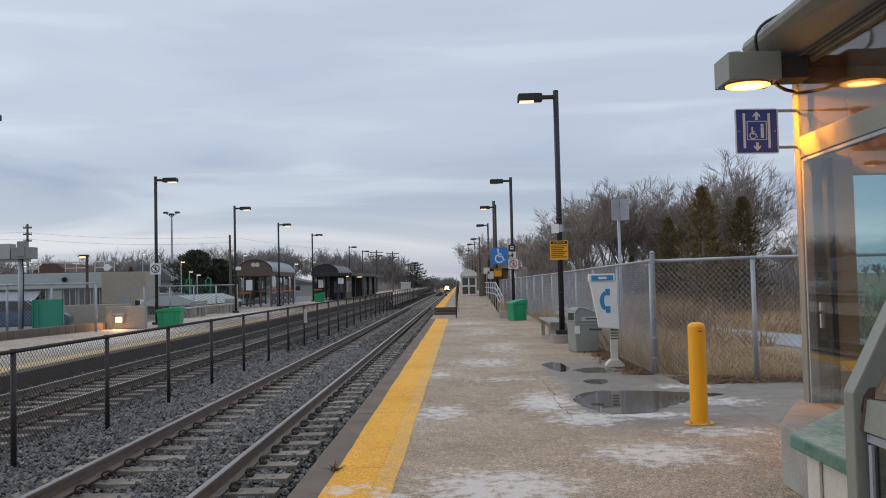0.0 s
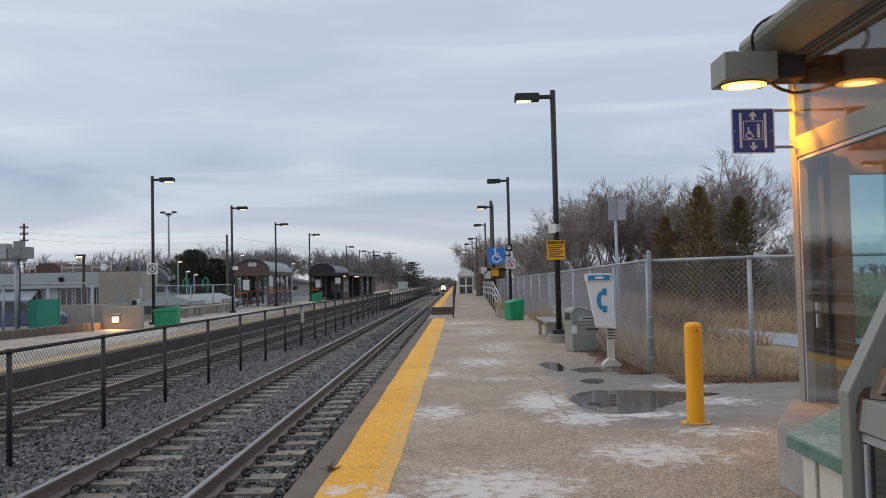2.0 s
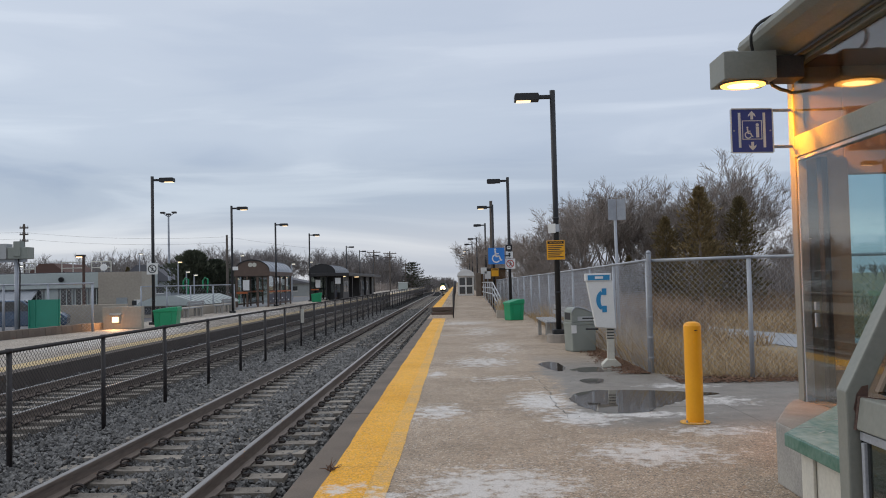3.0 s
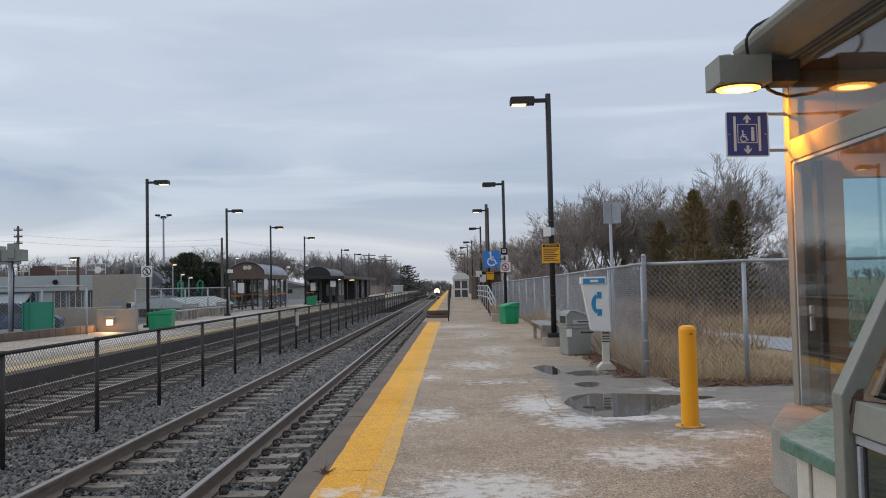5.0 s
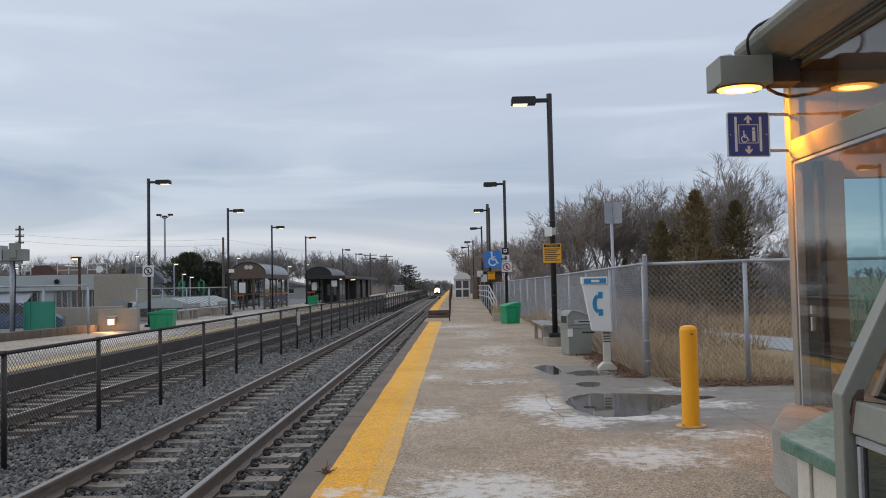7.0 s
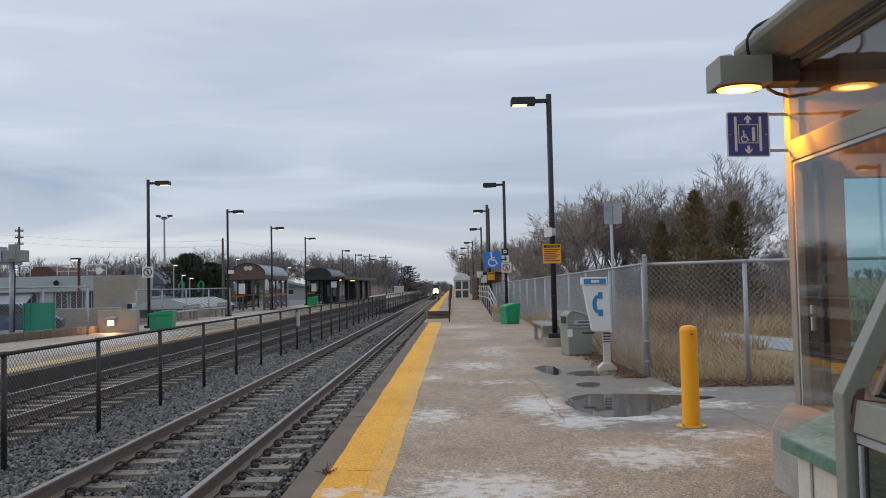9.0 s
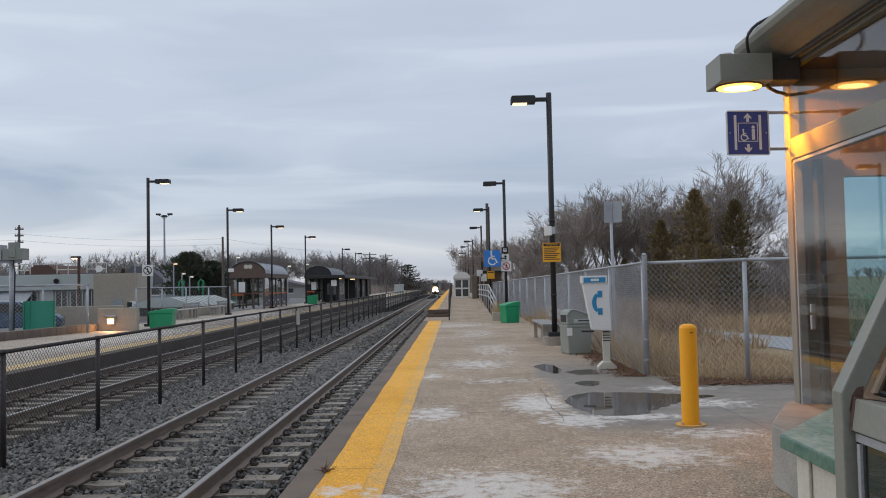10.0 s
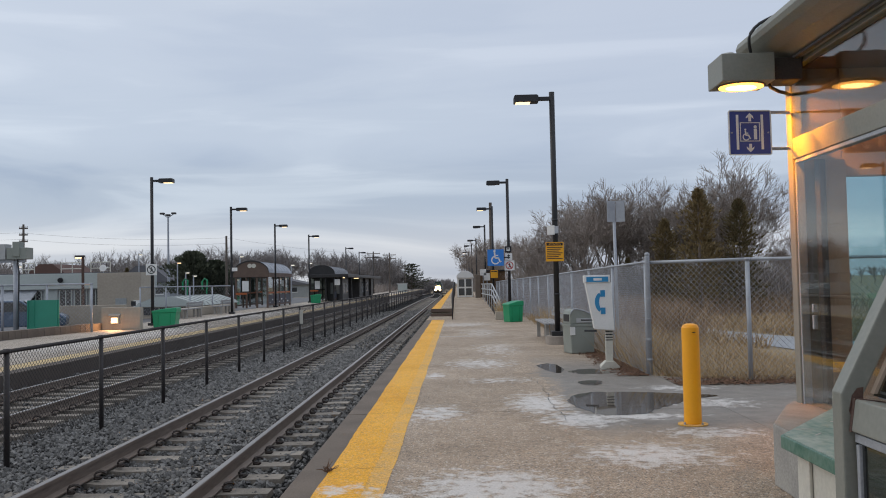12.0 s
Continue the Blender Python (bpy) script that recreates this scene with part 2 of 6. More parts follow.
M["evergreen"] = mat("evergreen_needles", (0.042, 0.052, 0.033), (0.11, 0.12, 0.075), 1.2, 14, 0.9, island=0.8)
M["wallstone"] = mat("brown_wall_blocks", (0.23, 0.185, 0.145), (0.13, 0.105, 0.085), 3, 30, 0.9, bump=0.4, island=0.4)
# far twigs greyed: distance haze is mixed into their colour
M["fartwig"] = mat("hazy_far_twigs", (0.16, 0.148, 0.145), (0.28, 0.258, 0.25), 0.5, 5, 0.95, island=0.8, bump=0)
M["reed"] = mat("brown_reeds", (0.38, 0.265, 0.16), (0.22, 0.15, 0.095), 1, 10, 0.95, island=0.8, bump=0)
# near-black bed: the shade between the stones is put into its colour
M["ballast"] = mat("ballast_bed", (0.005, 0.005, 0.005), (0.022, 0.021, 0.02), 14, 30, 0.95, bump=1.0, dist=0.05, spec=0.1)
M["clip"] = mat("rusty_clip", (0.016, 0.012, 0.010), (0.035, 0.022, 0.016), 10, 60, 0.6)
M["grass"] = mat("dry_grass_ground", (0.34, 0.255, 0.14), (0.20, 0.15, 0.085), 0.8, 12, 0.95, bump=0.6, dist=0.05)
M["straw"] = mat("dry_straw", (0.59, 0.445, 0.255), (0.30, 0.205, 0.11), 2, 20, 0.9, island=0.7)
M["asphalt"] = mat("damp_asphalt", (0.12, 0.12, 0.125), (0.075, 0.075, 0.08), 0.6, 60, 0.6, bump=0.3)
M["bark"] = mat("winter_bark", (0.15, 0.12, 0.10), (0.21, 0.175, 0.15), 2, 20, 0.9, island=0.4)
M["twig"] = mat("winter_twigs", (0.21, 0.175, 0.15), (0.37, 0.32, 0.285), 1, 10, 0.95, island=0.8)
M["conifer"] = mat("conifer_needles", (0.10, 0.085, 0.04), (0.25, 0.18, 0.085), 1.2, 14, 0.9, island=0.8)
M["green"] = mat("green_plastic", (0.008, 0.30, 0.13), (0.006, 0.24, 0.10), 2, 40, 0.4, bump=0.05)
M["greenlid"] = mat("peeling_green_lid", (0.004, 0.10, 0.065), (0.12, 0.22, 0.175), 3.5, 25, 0.4, bump=0.3)
M["white"] = mat("white_paint", (0.78, 0.78, 0.76), (0.68, 0.68, 0.66), 3, 40, 0.5, bump=0.06)
M["cream"] = mat("cream_board", (0.62, 0.60, 0.52), (0.5, 0.48, 0.42), 3, 40, 0.6, bump=0.08)
M["greyframe"] = mat("grey_green_metal", (0.20, 0.21, 0.185), (0.25, 0.255, 0.225), 4, 40, 0.5, metal=0.1, bump=0.06)
M["rust"] = mat("rust", (0.048, 0.030, 0.027), (0.12, 0.07, 0.052), 12, 80, 0.85, bump=0.4)
M["blue"] = mat("sign_blue", (0.02, 0.19, 0.62), (0.025, 0.2, 0.6), 3, 30, 0.4, bump=0)
M["navy"] = mat("sign_navy", (0.045, 0.07, 0.27), (0.05, 0.075, 0.29), 3, 30, 0.4, bump=0)
M["phoneblue"] = mat("phone_blue", (0.02, 0.22, 0.45), (0.025, 0.24, 0.47), 3, 30, 0.4, bump=0)
M["amber"] = mat("sign_amber", (0.85, 0.40, 0.01), (0.8, 0.37, 0.01), 3, 30, 0.5, bump=0)
M["red"] = mat("sign_red", (0.45, 0.02, 0.02), (0.4, 0.02, 0.02), 3, 30, 0.5, bump=0)
M["brown"] = mat("brown_cladding", (0.13, 0.085, 0.062), (0.10, 0.066, 0.05), 3, 40, 0.6)
M["darkroof"] = mat("dark_metal_roof", (0.022, 0.021, 0.022), (0.036, 0.034, 0.034), 3, 40, 0.45, metal=0.2)
M["palebrick"] = mat("pale_brick", (0.42, 0.37, 0.30), (0.33, 0.29, 0.24), 0.5, 8, 0.85)
M["greywall"] = mat("grey_cladding", (0.33, 0.35, 0.35), (0.26, 0.28, 0.285), 0.5, 8, 0.7)
M["darkglass"] = mat("dark_window", (0.03, 0.033, 0.036), (0.05, 0.053, 0.056), 1, 10, 0.12, bump=0, spec=0.8)
M["redbrick"] = mat("red_brown_brick", (0.13, 0.07, 0.055), (0.10, 0.06, 0.05), 1, 10, 0.85)
M["greyroof"] = mat("grey_shingles", (0.10, 0.10, 0.11), (0.14, 0.14, 0.15), 1, 10, 0.85)
M["wood"] = mat("weathered_pole_wood", (0.15, 0.12, 0.10), (0.10, 0.085, 0.07), 2, 30, 0.9)
M["brownboard"] = mat("brown_boards", (0.12, 0.07, 0.03), (0.09, 0.05, 0.025), 2, 30, 0.8)
M["orangewall"] = mat("beige_panel", (0.37, 0.29, 0.22), (0.31, 0.24, 0.18), 2, 30, 0.6, bump=0.04)
M["greybin"] = mat("grey_green_plastic", (0.27, 0.29, 0.26), (0.22, 0.24, 0.215), 3, 40, 0.55, bump=0.05)
M["cabinetgrey"] = mat("cabinet_grey", (0.42, 0.43, 0.43), (0.36, 0.37, 0.37), 3, 30, 0.5)
M["greywood"] = mat("weathered_grey_wood", (0.36, 0.36, 0.36), (0.25, 0.25, 0.25), 3, 30, 0.85, stretch=(1, 0.1, 1))
M["fascia"] = mat("pale_grey_fascia", (0.44, 0.485, 0.465), (0.37, 0.41, 0.395), 0.7, 12, 0.6)
M["palepane"] = mat("pale_window", (0.33, 0.35, 0.36), (0.24, 0.26, 0.27), 1, 10, 0.15, bump=0, spec=0.8)
# peeling green, with the sky's sheen on the lid put into the pale tone
M["peelsheen"] = mat("peeled_green_paint_sky_sheen", (0.055, 0.17, 0.125), (0.36, 0.41, 0.36), 5, 26, 0.45, bump=0.4, stretch=(1, 0.6, 1))
M["grit"] = mat("loose_grit", (0.05, 0.043, 0.036), (0.55, 0.48, 0.40), 5, 40, 0.85, island=0.9, bump=0)
# wet path: reflected sky is painted in as a pale blue-grey base
M["path"] = mat("wet_sky_sheen_path_asphalt", (0.30, 0.32, 0.345), (0.24, 0.255, 0.275), 0.6, 40, 0.5, bump=0.2)
M["bluecar"] = mat("blue_car_paint", (0.10, 0.15, 0.22), (0.09, 0.13, 0.2), 2, 20, 0.25, metal=0.4, bump=0)
M["tyre"] = mat("tyre_rubber", (0.015, 0.015, 0.015), (0.03, 0.03, 0.03), 4, 40, 0.85)
M["salt"] = mat("dried_salt", (0.62, 0.60, 0.58), (0.45, 0.42, 0.39), 3, 40, 0.9, bump=0.2)
M["leaf"] = mat("dead_leaves", (0.17, 0.085, 0.045), (0.11, 0.06, 0.035), 4, 20, 0.9, island=0.8)
M["train"] = mat("dark_green_train", (0.012, 0.034, 0.022), (0.016, 0.042, 0.028), 1, 10, 0.5)
M["glass"] = glass_mat("clear_glass", power=4.0)
M["tintglass"] = glass_mat("tinted_glass", (0.62, 0.66, 0.62))
# dark tint in the glass stands for the unlit interior behind it
M["dimglass"] = glass_mat("dim_interior_glass", (0.36, 0.37, 0.35), power=7.0)
M["lit"] = glow("lit_lamp", (1.0, 0.72, 0.40), 1.9)
M["dimlit"] = glow("small_lit_lamp", (1.0, 0.9, 0.74), 1.6)
M["amberlit"] = glow("sodium_lamp", (1.0, 0.46, 0.09), 3.4)
M["bulb"] = glow("sodium_bulb", (1.0, 0.62, 0.22), 9.0)
M["warmlit"] = glow("warm_lamp", (1.0, 0.60, 0.30), 3.5)
M["head"] = glow("head_lamp", (1.0, 0.80, 0.52), 60.0)
# warm glow of the oversized discs that stand for head lamp glare
M["lampglare"] = glow("lamp_glare_disc", (1.0, 0.66, 0.33), 1.5)


# ---- mesh helpers ----
def box(bm, x0, x1, y0, y1, z0, z1, m=None):
    vs = [bm.verts.new((x, y, z)) for z in (z0, z1) for y in (y0, y1) for x in (x0, x1)]
    if m is not None:
        for v in vs:
            v.co = m @ v.co
    for f in ((0, 2, 3, 1), (4, 5, 7, 6), (0, 1, 5, 4), (2, 6, 7, 3), (0, 4, 6, 2), (1, 3, 7, 5)):
        bm.faces.new([vs[i] for i in f])
    return bm


def prism(bm, pts, y0, y1, axis="y"):
    """A profile of (a, b) pairs, drawn out along an axis: y takes (x, z), x takes (y, z), z takes (x, y)."""
    put = {"y": lambda a, b, c: (a, c, b), "x": lambda a, b, c: (c, a, b), "z": lambda a, b, c: (a, b, c)}[axis]
    r = [[bm.verts.new(put(a, b, c)) for a, b in pts] for c in (y0, y1)]
    n = len(pts)
    for i in range(n):
        bm.faces.new((r[0][i], r[0][(i + 1) % n], r[1][(i + 1) % n], r[1][i]))
    bm.faces.new(r[0][::-1])
    bm.faces.new(r[1])
    return bm


def tube(bm, pts, r, n=8, r1=None, cap=True):
    """A round bar through points."""
    pts = [Vector(p) for p in pts]
    rings = []
    for i, p in enumerate(pts):
        d = (pts[min(i + 1, len(pts) - 1)] - pts[max(i - 1, 0)]).normalized()
        s = d.cross(Vector((0, 0, 1)) if abs(d.z) < 0.9 else Vector((0, 1, 0))).normalized()
        u = s.cross(d)
        k = r if r1 is None else r + (r1 - r) * i / (len(pts) - 1)
        rings.append([bm.verts.new(p + s * math.cos(a) * k + u * math.sin(a) * k) for a in (math.tau * j / n for j in range(n))])
    for a, b in zip(rings, rings[1:]):
        for j in range(n):
            bm.faces.new((a[j], a[(j + 1) % n], b[(j + 1) % n], b[j]))
    if cap:
        bm.faces.new(rings[0])
        bm.faces.new(rings[-1][::-1])
    return bm


def disc(bm, c, r, axis, depth, n=20):
    c, a = Vector(c), Vector(axis).normalized()
    return tube(bm, [c, c + a * depth], r, n)


def mesh_of(name, bm, material, bevel=0.0):
    bmesh.ops.recalc_face_normals(bm, faces=bm.faces)
    if bevel:
        bmesh.ops.bevel(bm, geom=bm.edges[:], offset=bevel, segments=2, affect="EDGES", profile=0.6, clamp_overlap=True)
    me = bpy.data.meshes.new(name)
    bm.to_mesh(me)
    bm.free()
    me.materials.append(material)
    return me


def part(name, bm, material, parent, label="", bevel=0.0, smooth=False):
    ob = new(name, mesh_of(name, bm, material, bevel))
    if smooth:
        for p in ob.data.polygons:
            p.use_smooth = True
    ob.parent = parent
    return tagged(ob, label) if label else ob


def thing(name, label, category, group="", at=(0, 0, 0), turn=0.0):
    ob = new(name)
    ob.empty_display_size = 0.2
    ob.matrix_world = pose(*at, 0, 0, turn)
    return tagged(ob, label, category, group)


def solid(name, bm, material, label, category="", group="", kind="", bevel=0.0, at=(0, 0, 0), turn=0.0):
    ob = new(name, mesh_of(name, bm, material, bevel))
    ob.matrix_world = pose(*at, 0, 0, turn)
    return tagged(ob, label, category, group, kind)


def raw(name, verts, faces, material, parent=None):
    me = bpy.data.meshes.new(name)
    me.from_pydata(verts, [], faces)
    me.materials.append(material)
    ob = new(name, me)
    ob.parent = parent
    return ob


def B():
    return bmesh.new()


def quad_sheet(bm, pts):
    bm.faces.new([bm.verts.new(p) for p in pts])
    return bm


# ---- ground, tracks, platforms ----
RAIL_TOP = -0.137
TRACK_1, TRACK_2, GAUGE = -3.13, -7.28, 1.507


def drop(y):
    u = min(max(0.0, y - 100), 600)
    return -0.0112 * u * u / (u + 30)


def curve_left(y):
    u = max(0.0, y - 100)
    return -5.3 * (1 - math.exp(-(u / 160) ** 2))


def ground():
    bm = B()
    xs = [-3000, -800, -200, -90, -60, -40, -28, -20, -15.6, -9.2, -5.3, -1.5, 3.4, 6, 10, 14, 20, 30, 60, 120, 300, 900, 3000]
    ys = [-400, -60, -20, 0, 8, 14, 20, 30, 45, 60, 80, 100, 115, 130, 160, 200, 260, 330, 420, 520, 640, 800, 1200, 2500, 4500]
    rows = []
    for y in ys:
        rows.append([bm.verts.new((x, y, -0.62 + drop(y) * (1.0 if x < 40 else 0.6))) for x in xs])
    for a, b in zip(rows, rows[1:]):
        for i in range(len(xs) - 1):
            bm.faces.new((a[i], a[i + 1], b[i + 1], b[i]))
    solid("ground", bm, M["grass"], "dry winter grass ground reaching the horizon", kind="structure")


def sweep(name, prof, x0, z0, ys, material, parent, label=""):
    bm = B()
    rings = [[bm.verts.new((x0 + curve_left(y) + a, y, z0 + drop(y) + b)) for a, b in prof] for y in ys]
    n = len(prof)
    for p, q in zip(rings, rings[1:]):
        for j in range(n):
            bm.faces.new((p[j], p[(j + 1) % n], q[(j + 1) % n], q[j]))
    bm.faces.new(rings[0])
    bm.faces.new(rings[-1][::-1])
    return part(name, bm, material, parent, label)


LONG = [-6, 5, 20, 60, 100, 110, 120, 135, 150, 170, 190, 215, 240, 270, 300, 330, 370, 420, 480, 560, 640]


def track(name, xc, tie_from, tie_to, label):
    t = tagged(new(name), label, "railway track", kind="structure")
    foot = [(-0.07, -0.172), (0.07, -0.172), (0.07, -0.158), (0.012, -0.135), (0.010, -0.045), (0.034, -0.034), (0.034, -0.004),
            (-0.034, -0.004), (-0.034, -0.034), (-0.010, -0.045), (-0.012, -0.135), (-0.07, -0.158)]
    head = [(-0.030, -0.006), (0.030, -0.006), (0.026, 0.001), (-0.026, 0.001)]
    for s in (-1, 1):
        r = sweep("rail", foot, xc + s * GAUGE / 2, RAIL_TOP, LONG, M["railsteel"], t, "brown weathered steel rail")
        sweep("rail_head", head, xc + s * GAUGE / 2, RAIL_TOP, LONG, M["railhead"], r, "polished running surface")
    bm = B()
    prism(bm, [(-1.3, -0.16), (1.3, -0.16), (1.3, 0), (0.9, 0.0), (0.55, -0.03), (-0.55, -0.03), (-0.9, 0), (-1.3, 0)], -0.12, 0.12)
    tie = mesh_of("tie", bm, M["tie"])
    rnd = random.Random(5)
    y, n = tie_from, 0
    clips = B()
    while y < tie_to and n < 300:
        ob = new("tie", tie)
        ob.parent = t
        ob.matrix_basis = pose(xc + rnd.uniform(-0.02, 0.02), y, RAIL_TOP - 0.176 + drop(y), 0, 0, rnd.uniform(-0.5, 0.5))
        if y < 62:
            for s in (-1, 1):
                for q in (-1, 1):
                    cx = xc + s * GAUGE / 2 + q * 0.125
                    turns = [math.radians(d) for d in range(-160, 171, 41)]
                    tube(clips, [(cx + q * 0.02 - q * math.cos(d) * 0.05, y + d * 0.018, RAIL_TOP - 0.132 + math.sin(d) * 0.034) for d in turns], 0.0135, 4)
                    box(clips, cx - 0.025, cx + 0.025, y - 0.03, y + 0.03, RAIL_TOP - 0.178, RAIL_TOP - 0.145)
        y += 0.608
        n += 1
    tagged(part("rail_clip", clips, M["clip"], t, "rusty spring clips and shoulders"), kind="stuff")
    return t


def ballast():
    bm = B()
    prof = [(-9.3, -0.62), (-9.2, -0.36), (-8.9, -0.34), (-8.2, -0.395), (-7.3, -0.385), (-6.3, -0.395), (-5.9, -0.385), (-5.2, -0.40), (-4.7, -0.35),
            (-4.3, -0.335), (-3.95, -0.365), (-3.75, -0.398), (-3.45, -0.382), (-3.25, -0.352), (-3.1, -0.345), (-2.7, -0.345), (-2.5, -0.37), (-2.2, -0.36), (-1.95, -0.345), (-1.55, -0.44), (-1.45, -0.62)]
    rings = [[bm.verts.new((x + curve_left(y), y, z + drop(y))) for x, z in prof] for y in LONG]
    for p, q in zip(rings, rings[1:]):
        for j in range(len(prof) - 1):
            bm.faces.new((p[j], p[j + 1], q[j + 1], q[j]))
    bed = solid("ballast_bed", bm, M["ballast"], "crushed stone bed under the tracks, near black for the shade between stones", kind="structure")
    # loose stones, thick near the camera
    rng = np.random.default_rng(4)
    px = np.array([p[0] for p in prof])
    pz = np.array([p[1] for p in prof])

    def stones(name, n, y0, y1, x0, x1, size, power):
        u = rng.random(n)
        y = y0 + (y1 - y0) * u ** power
        x = rng.uniform(x0, x1, n)
        z = np.interp(x, px, pz)
        s = size * rng.uniform(0.6, 1.35, n) * (1 + (y - y0) / (y1 - y0) * 0.7)
        base = np.array([(1, 0, 0), (-1, 0, 0), (0, 1, 0), (0, -1, 0), (0, 0, 1), (0, 0, -1), (0.6, 0.6, 0.5), (-0.6, -0.55, 0.55)], float)
        faces0 = [(4, 6, 2), (4, 0, 6), (6, 0, 2), (4, 2, 1), (4, 7, 3), (4, 1, 7), (7, 1, 3), (4, 3, 0), (0, 3, 5), (2, 0, 5), (1, 2, 5), (3, 1, 5)]
        v = base[None] * rng.uniform(0.6, 1.25, (n, 8, 3)) * s[:, None, None] * np.array([1, 1, 0.9])
        a, b = rng.uniform(0, 6.28, n), rng.normal(0, 0.9, n)
        ca, sa, cb, sb = np.cos(a), np.sin(a), np.cos(b), np.sin(b)
        X, Y, Z = v[..., 0], v[..., 1], v[..., 2]
        Y, Z = Y * cb[:, None] - Z * sb[:, None], Y * sb[:, None] + Z * cb[:, None]
        X, Y = X * ca[:, None] - Y * sa[:, None], X * sa[:, None] + Y * ca[:, None]
        v = np.stack([X + x[:, None], Y + y[:, None], Z + (z + rng.uniform(-0.062, 0.026, n))[:, None]], -1).reshape(-1, 3)
        f = (np.arange(n)[:, None, None] * 8 + np.array(faces0)[None]).reshape(-1, 3)
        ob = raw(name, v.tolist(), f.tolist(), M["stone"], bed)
        tagged(ob, "loose dark grey crushed stones", kind="stuff")

    stones("ballast_stones", 78000, 5.0, 26, -6.0, -1.5, 0.0265, 1.5)
    stones("ballast_stones", 20000, 26, 62, -6.0, -1.5, 0.038, 1.3)
    stones("ballast_stones", 12000, 9.0, 40, -9.1, -6.0, 0.034, 1.3)


def platform_near():
    p = tagged(new("platform_east"), "worn tan concrete station platform with a yellow edge line", "platform", kind="structure")
    # cast slabs with open joints
    ys = [-6, -1.2, 4.9, 10.93, 17.0, 23.0, 29.0, 35.0, 38.2]
    for a, b in zip(ys, ys[1:]):
        bm = B()
        box(bm, -1.02, 3.38, a + 0.006, b - 0.006, -0.5, 0.0)
        part("slab", bm, M["concrete"], p, bevel=0.006)
        bm = B()
        box(bm, -1.41, -1.024, a + 0.008, b - 0.008, -0.6, -0.002)
        part("edge_slab", bm, M["edge"], p, "brown grey concrete edge", bevel=0.012)
    for x0, x1, m, n in ((-1.15, -0.76, "yellow", "yellow_line"), (-0.76, -0.585, "yellow_worn", "worn_yellow_line")):
        x0 -= 0.03 if m == "yellow_worn" else 0.0
        lift = 0.003 if m == "yellow_worn" else 0.005
        bm = B()
        rnd = random.Random(3)
        pts = []
        k = 220
        for side, s in ((x0, 1), (x1, -1)):
            seq = range(k + 1) if s > 0 else range(k, -1, -1)
            for i in seq:
                pts.append((side + 0.006 * math.sin(i * 0.37) + rnd.uniform(-0.004, 0.004), -6 + (38.2 + 6) * i / k))
        prev = None
        L, R_ = pts[:k + 1], pts[k + 1:][::-1]
        for a, b in zip(L, R_):
            q = (bm.verts.new((*a, lift)), bm.verts.new((*b, lift)))
            if prev:
                bm.faces.new((prev[0], prev[1], q[1], q[0]))
            prev = q
        part(n, bm, M[m], p, "yellow painted safety line")
    # tarmac apron towards the lift house
    bm = B()
    prism(bm, [(3.39, -6), (9.5, -6), (9.5, 13.5), (4.64, 13.66), (3.39, 14.66)], -0.5, -0.004, axis="z")
    part("apron", bm, M["concrete"], p, "damp concrete apron")
    return p


def platform_raised():
    p = tagged(new("platform_raised"), "raised boarding platform with a yellow edge and timber end", "platform", kind="structure")
    bm = B()
    box(bm, -1.30, -0.28, 42.6, 190, -0.5, 0.36)
    part("deck", bm, M["concrete"], p, bevel=0.01)
    bm = B()
    box(bm, -1.30, -0.86, 42.58, 190, 0.30, 0.366)
    part("yellow_line", bm, M["yellow"], p, "yellow painted safety line")
    bm = B()
    box(bm, -1.34, -0.26, 42.45, 42.58, 0.2, 0.37)
    part("fascia_board", bm, M["brown"], p, "brown timber fascia", bevel=0.01)
    bm = B()
    box(bm, -1.34, -0.26, 42.2, 42.44, -0.3, 0.13)
    part("step", bm, M["brown"], p, "brown timber step", bevel=0.01)
    bm = B()
    box(bm, -1.41, 3.3, 38.2, 42.6, -0.5, 0.0)
    part("lower_deck", bm, M["concrete"], p)
    # ramp up and walkway behind
    bm = B()
    prism(bm, [(38.2, -0.1), (56, -0.1), (190, -0.1), (190, 0.62), (56, 0.62), (38.2, 0.005)], -0.26, 1.75, axis="x")
    part("ramp", bm, M["concrete"], p, "concrete ramp")
    bm = B()
    for y in range(0, 30):
        yy = 38.3 + y * 1.6
        z = 0.62 * min(1, max(0, (yy - 38.2) / 17.8))
        tube(bm, [(-0.24, yy, z), (-0.24, yy, z + 1.05)], 0.025, 6)
    for h in (0.55, 1.05):
        tube(bm, [(-0.24, 38.3, h), (-0.24, 56, h + 0.62), (-0.24, 86, h + 0.62)], 0.025, 6)
    part("handrail", bm, M["darkpost"], p, "dark steel handrail", smooth=True)
    bm = B()
    def top_at(y):
        return (1.89 - 0.02 * (y - 38.5), 0.87 + 0.122 * min(y - 38.5, 5.5) - 0.002 * max(0.0, y - 44))

    for under in (0.0, 0.30, 0.60):
        tube(bm, [(top_at(y)[0], y, top_at(y)[1] - under) for y in (38.5, 40, 42, 44, 50, 55)], 0.032, 6)
    for y in (38.5, 40.5, 42.5, 44.5, 46.5, 48.5, 51, 53.5):
        tube(bm, [(top_at(y)[0], y, 0.0), (top_at(y)[0], y, top_at(y)[1])], 0.03, 6)
    part("ramp_railing", bm, M["cabinetgrey"], p, "pale weathered ramp railing", smooth=True)


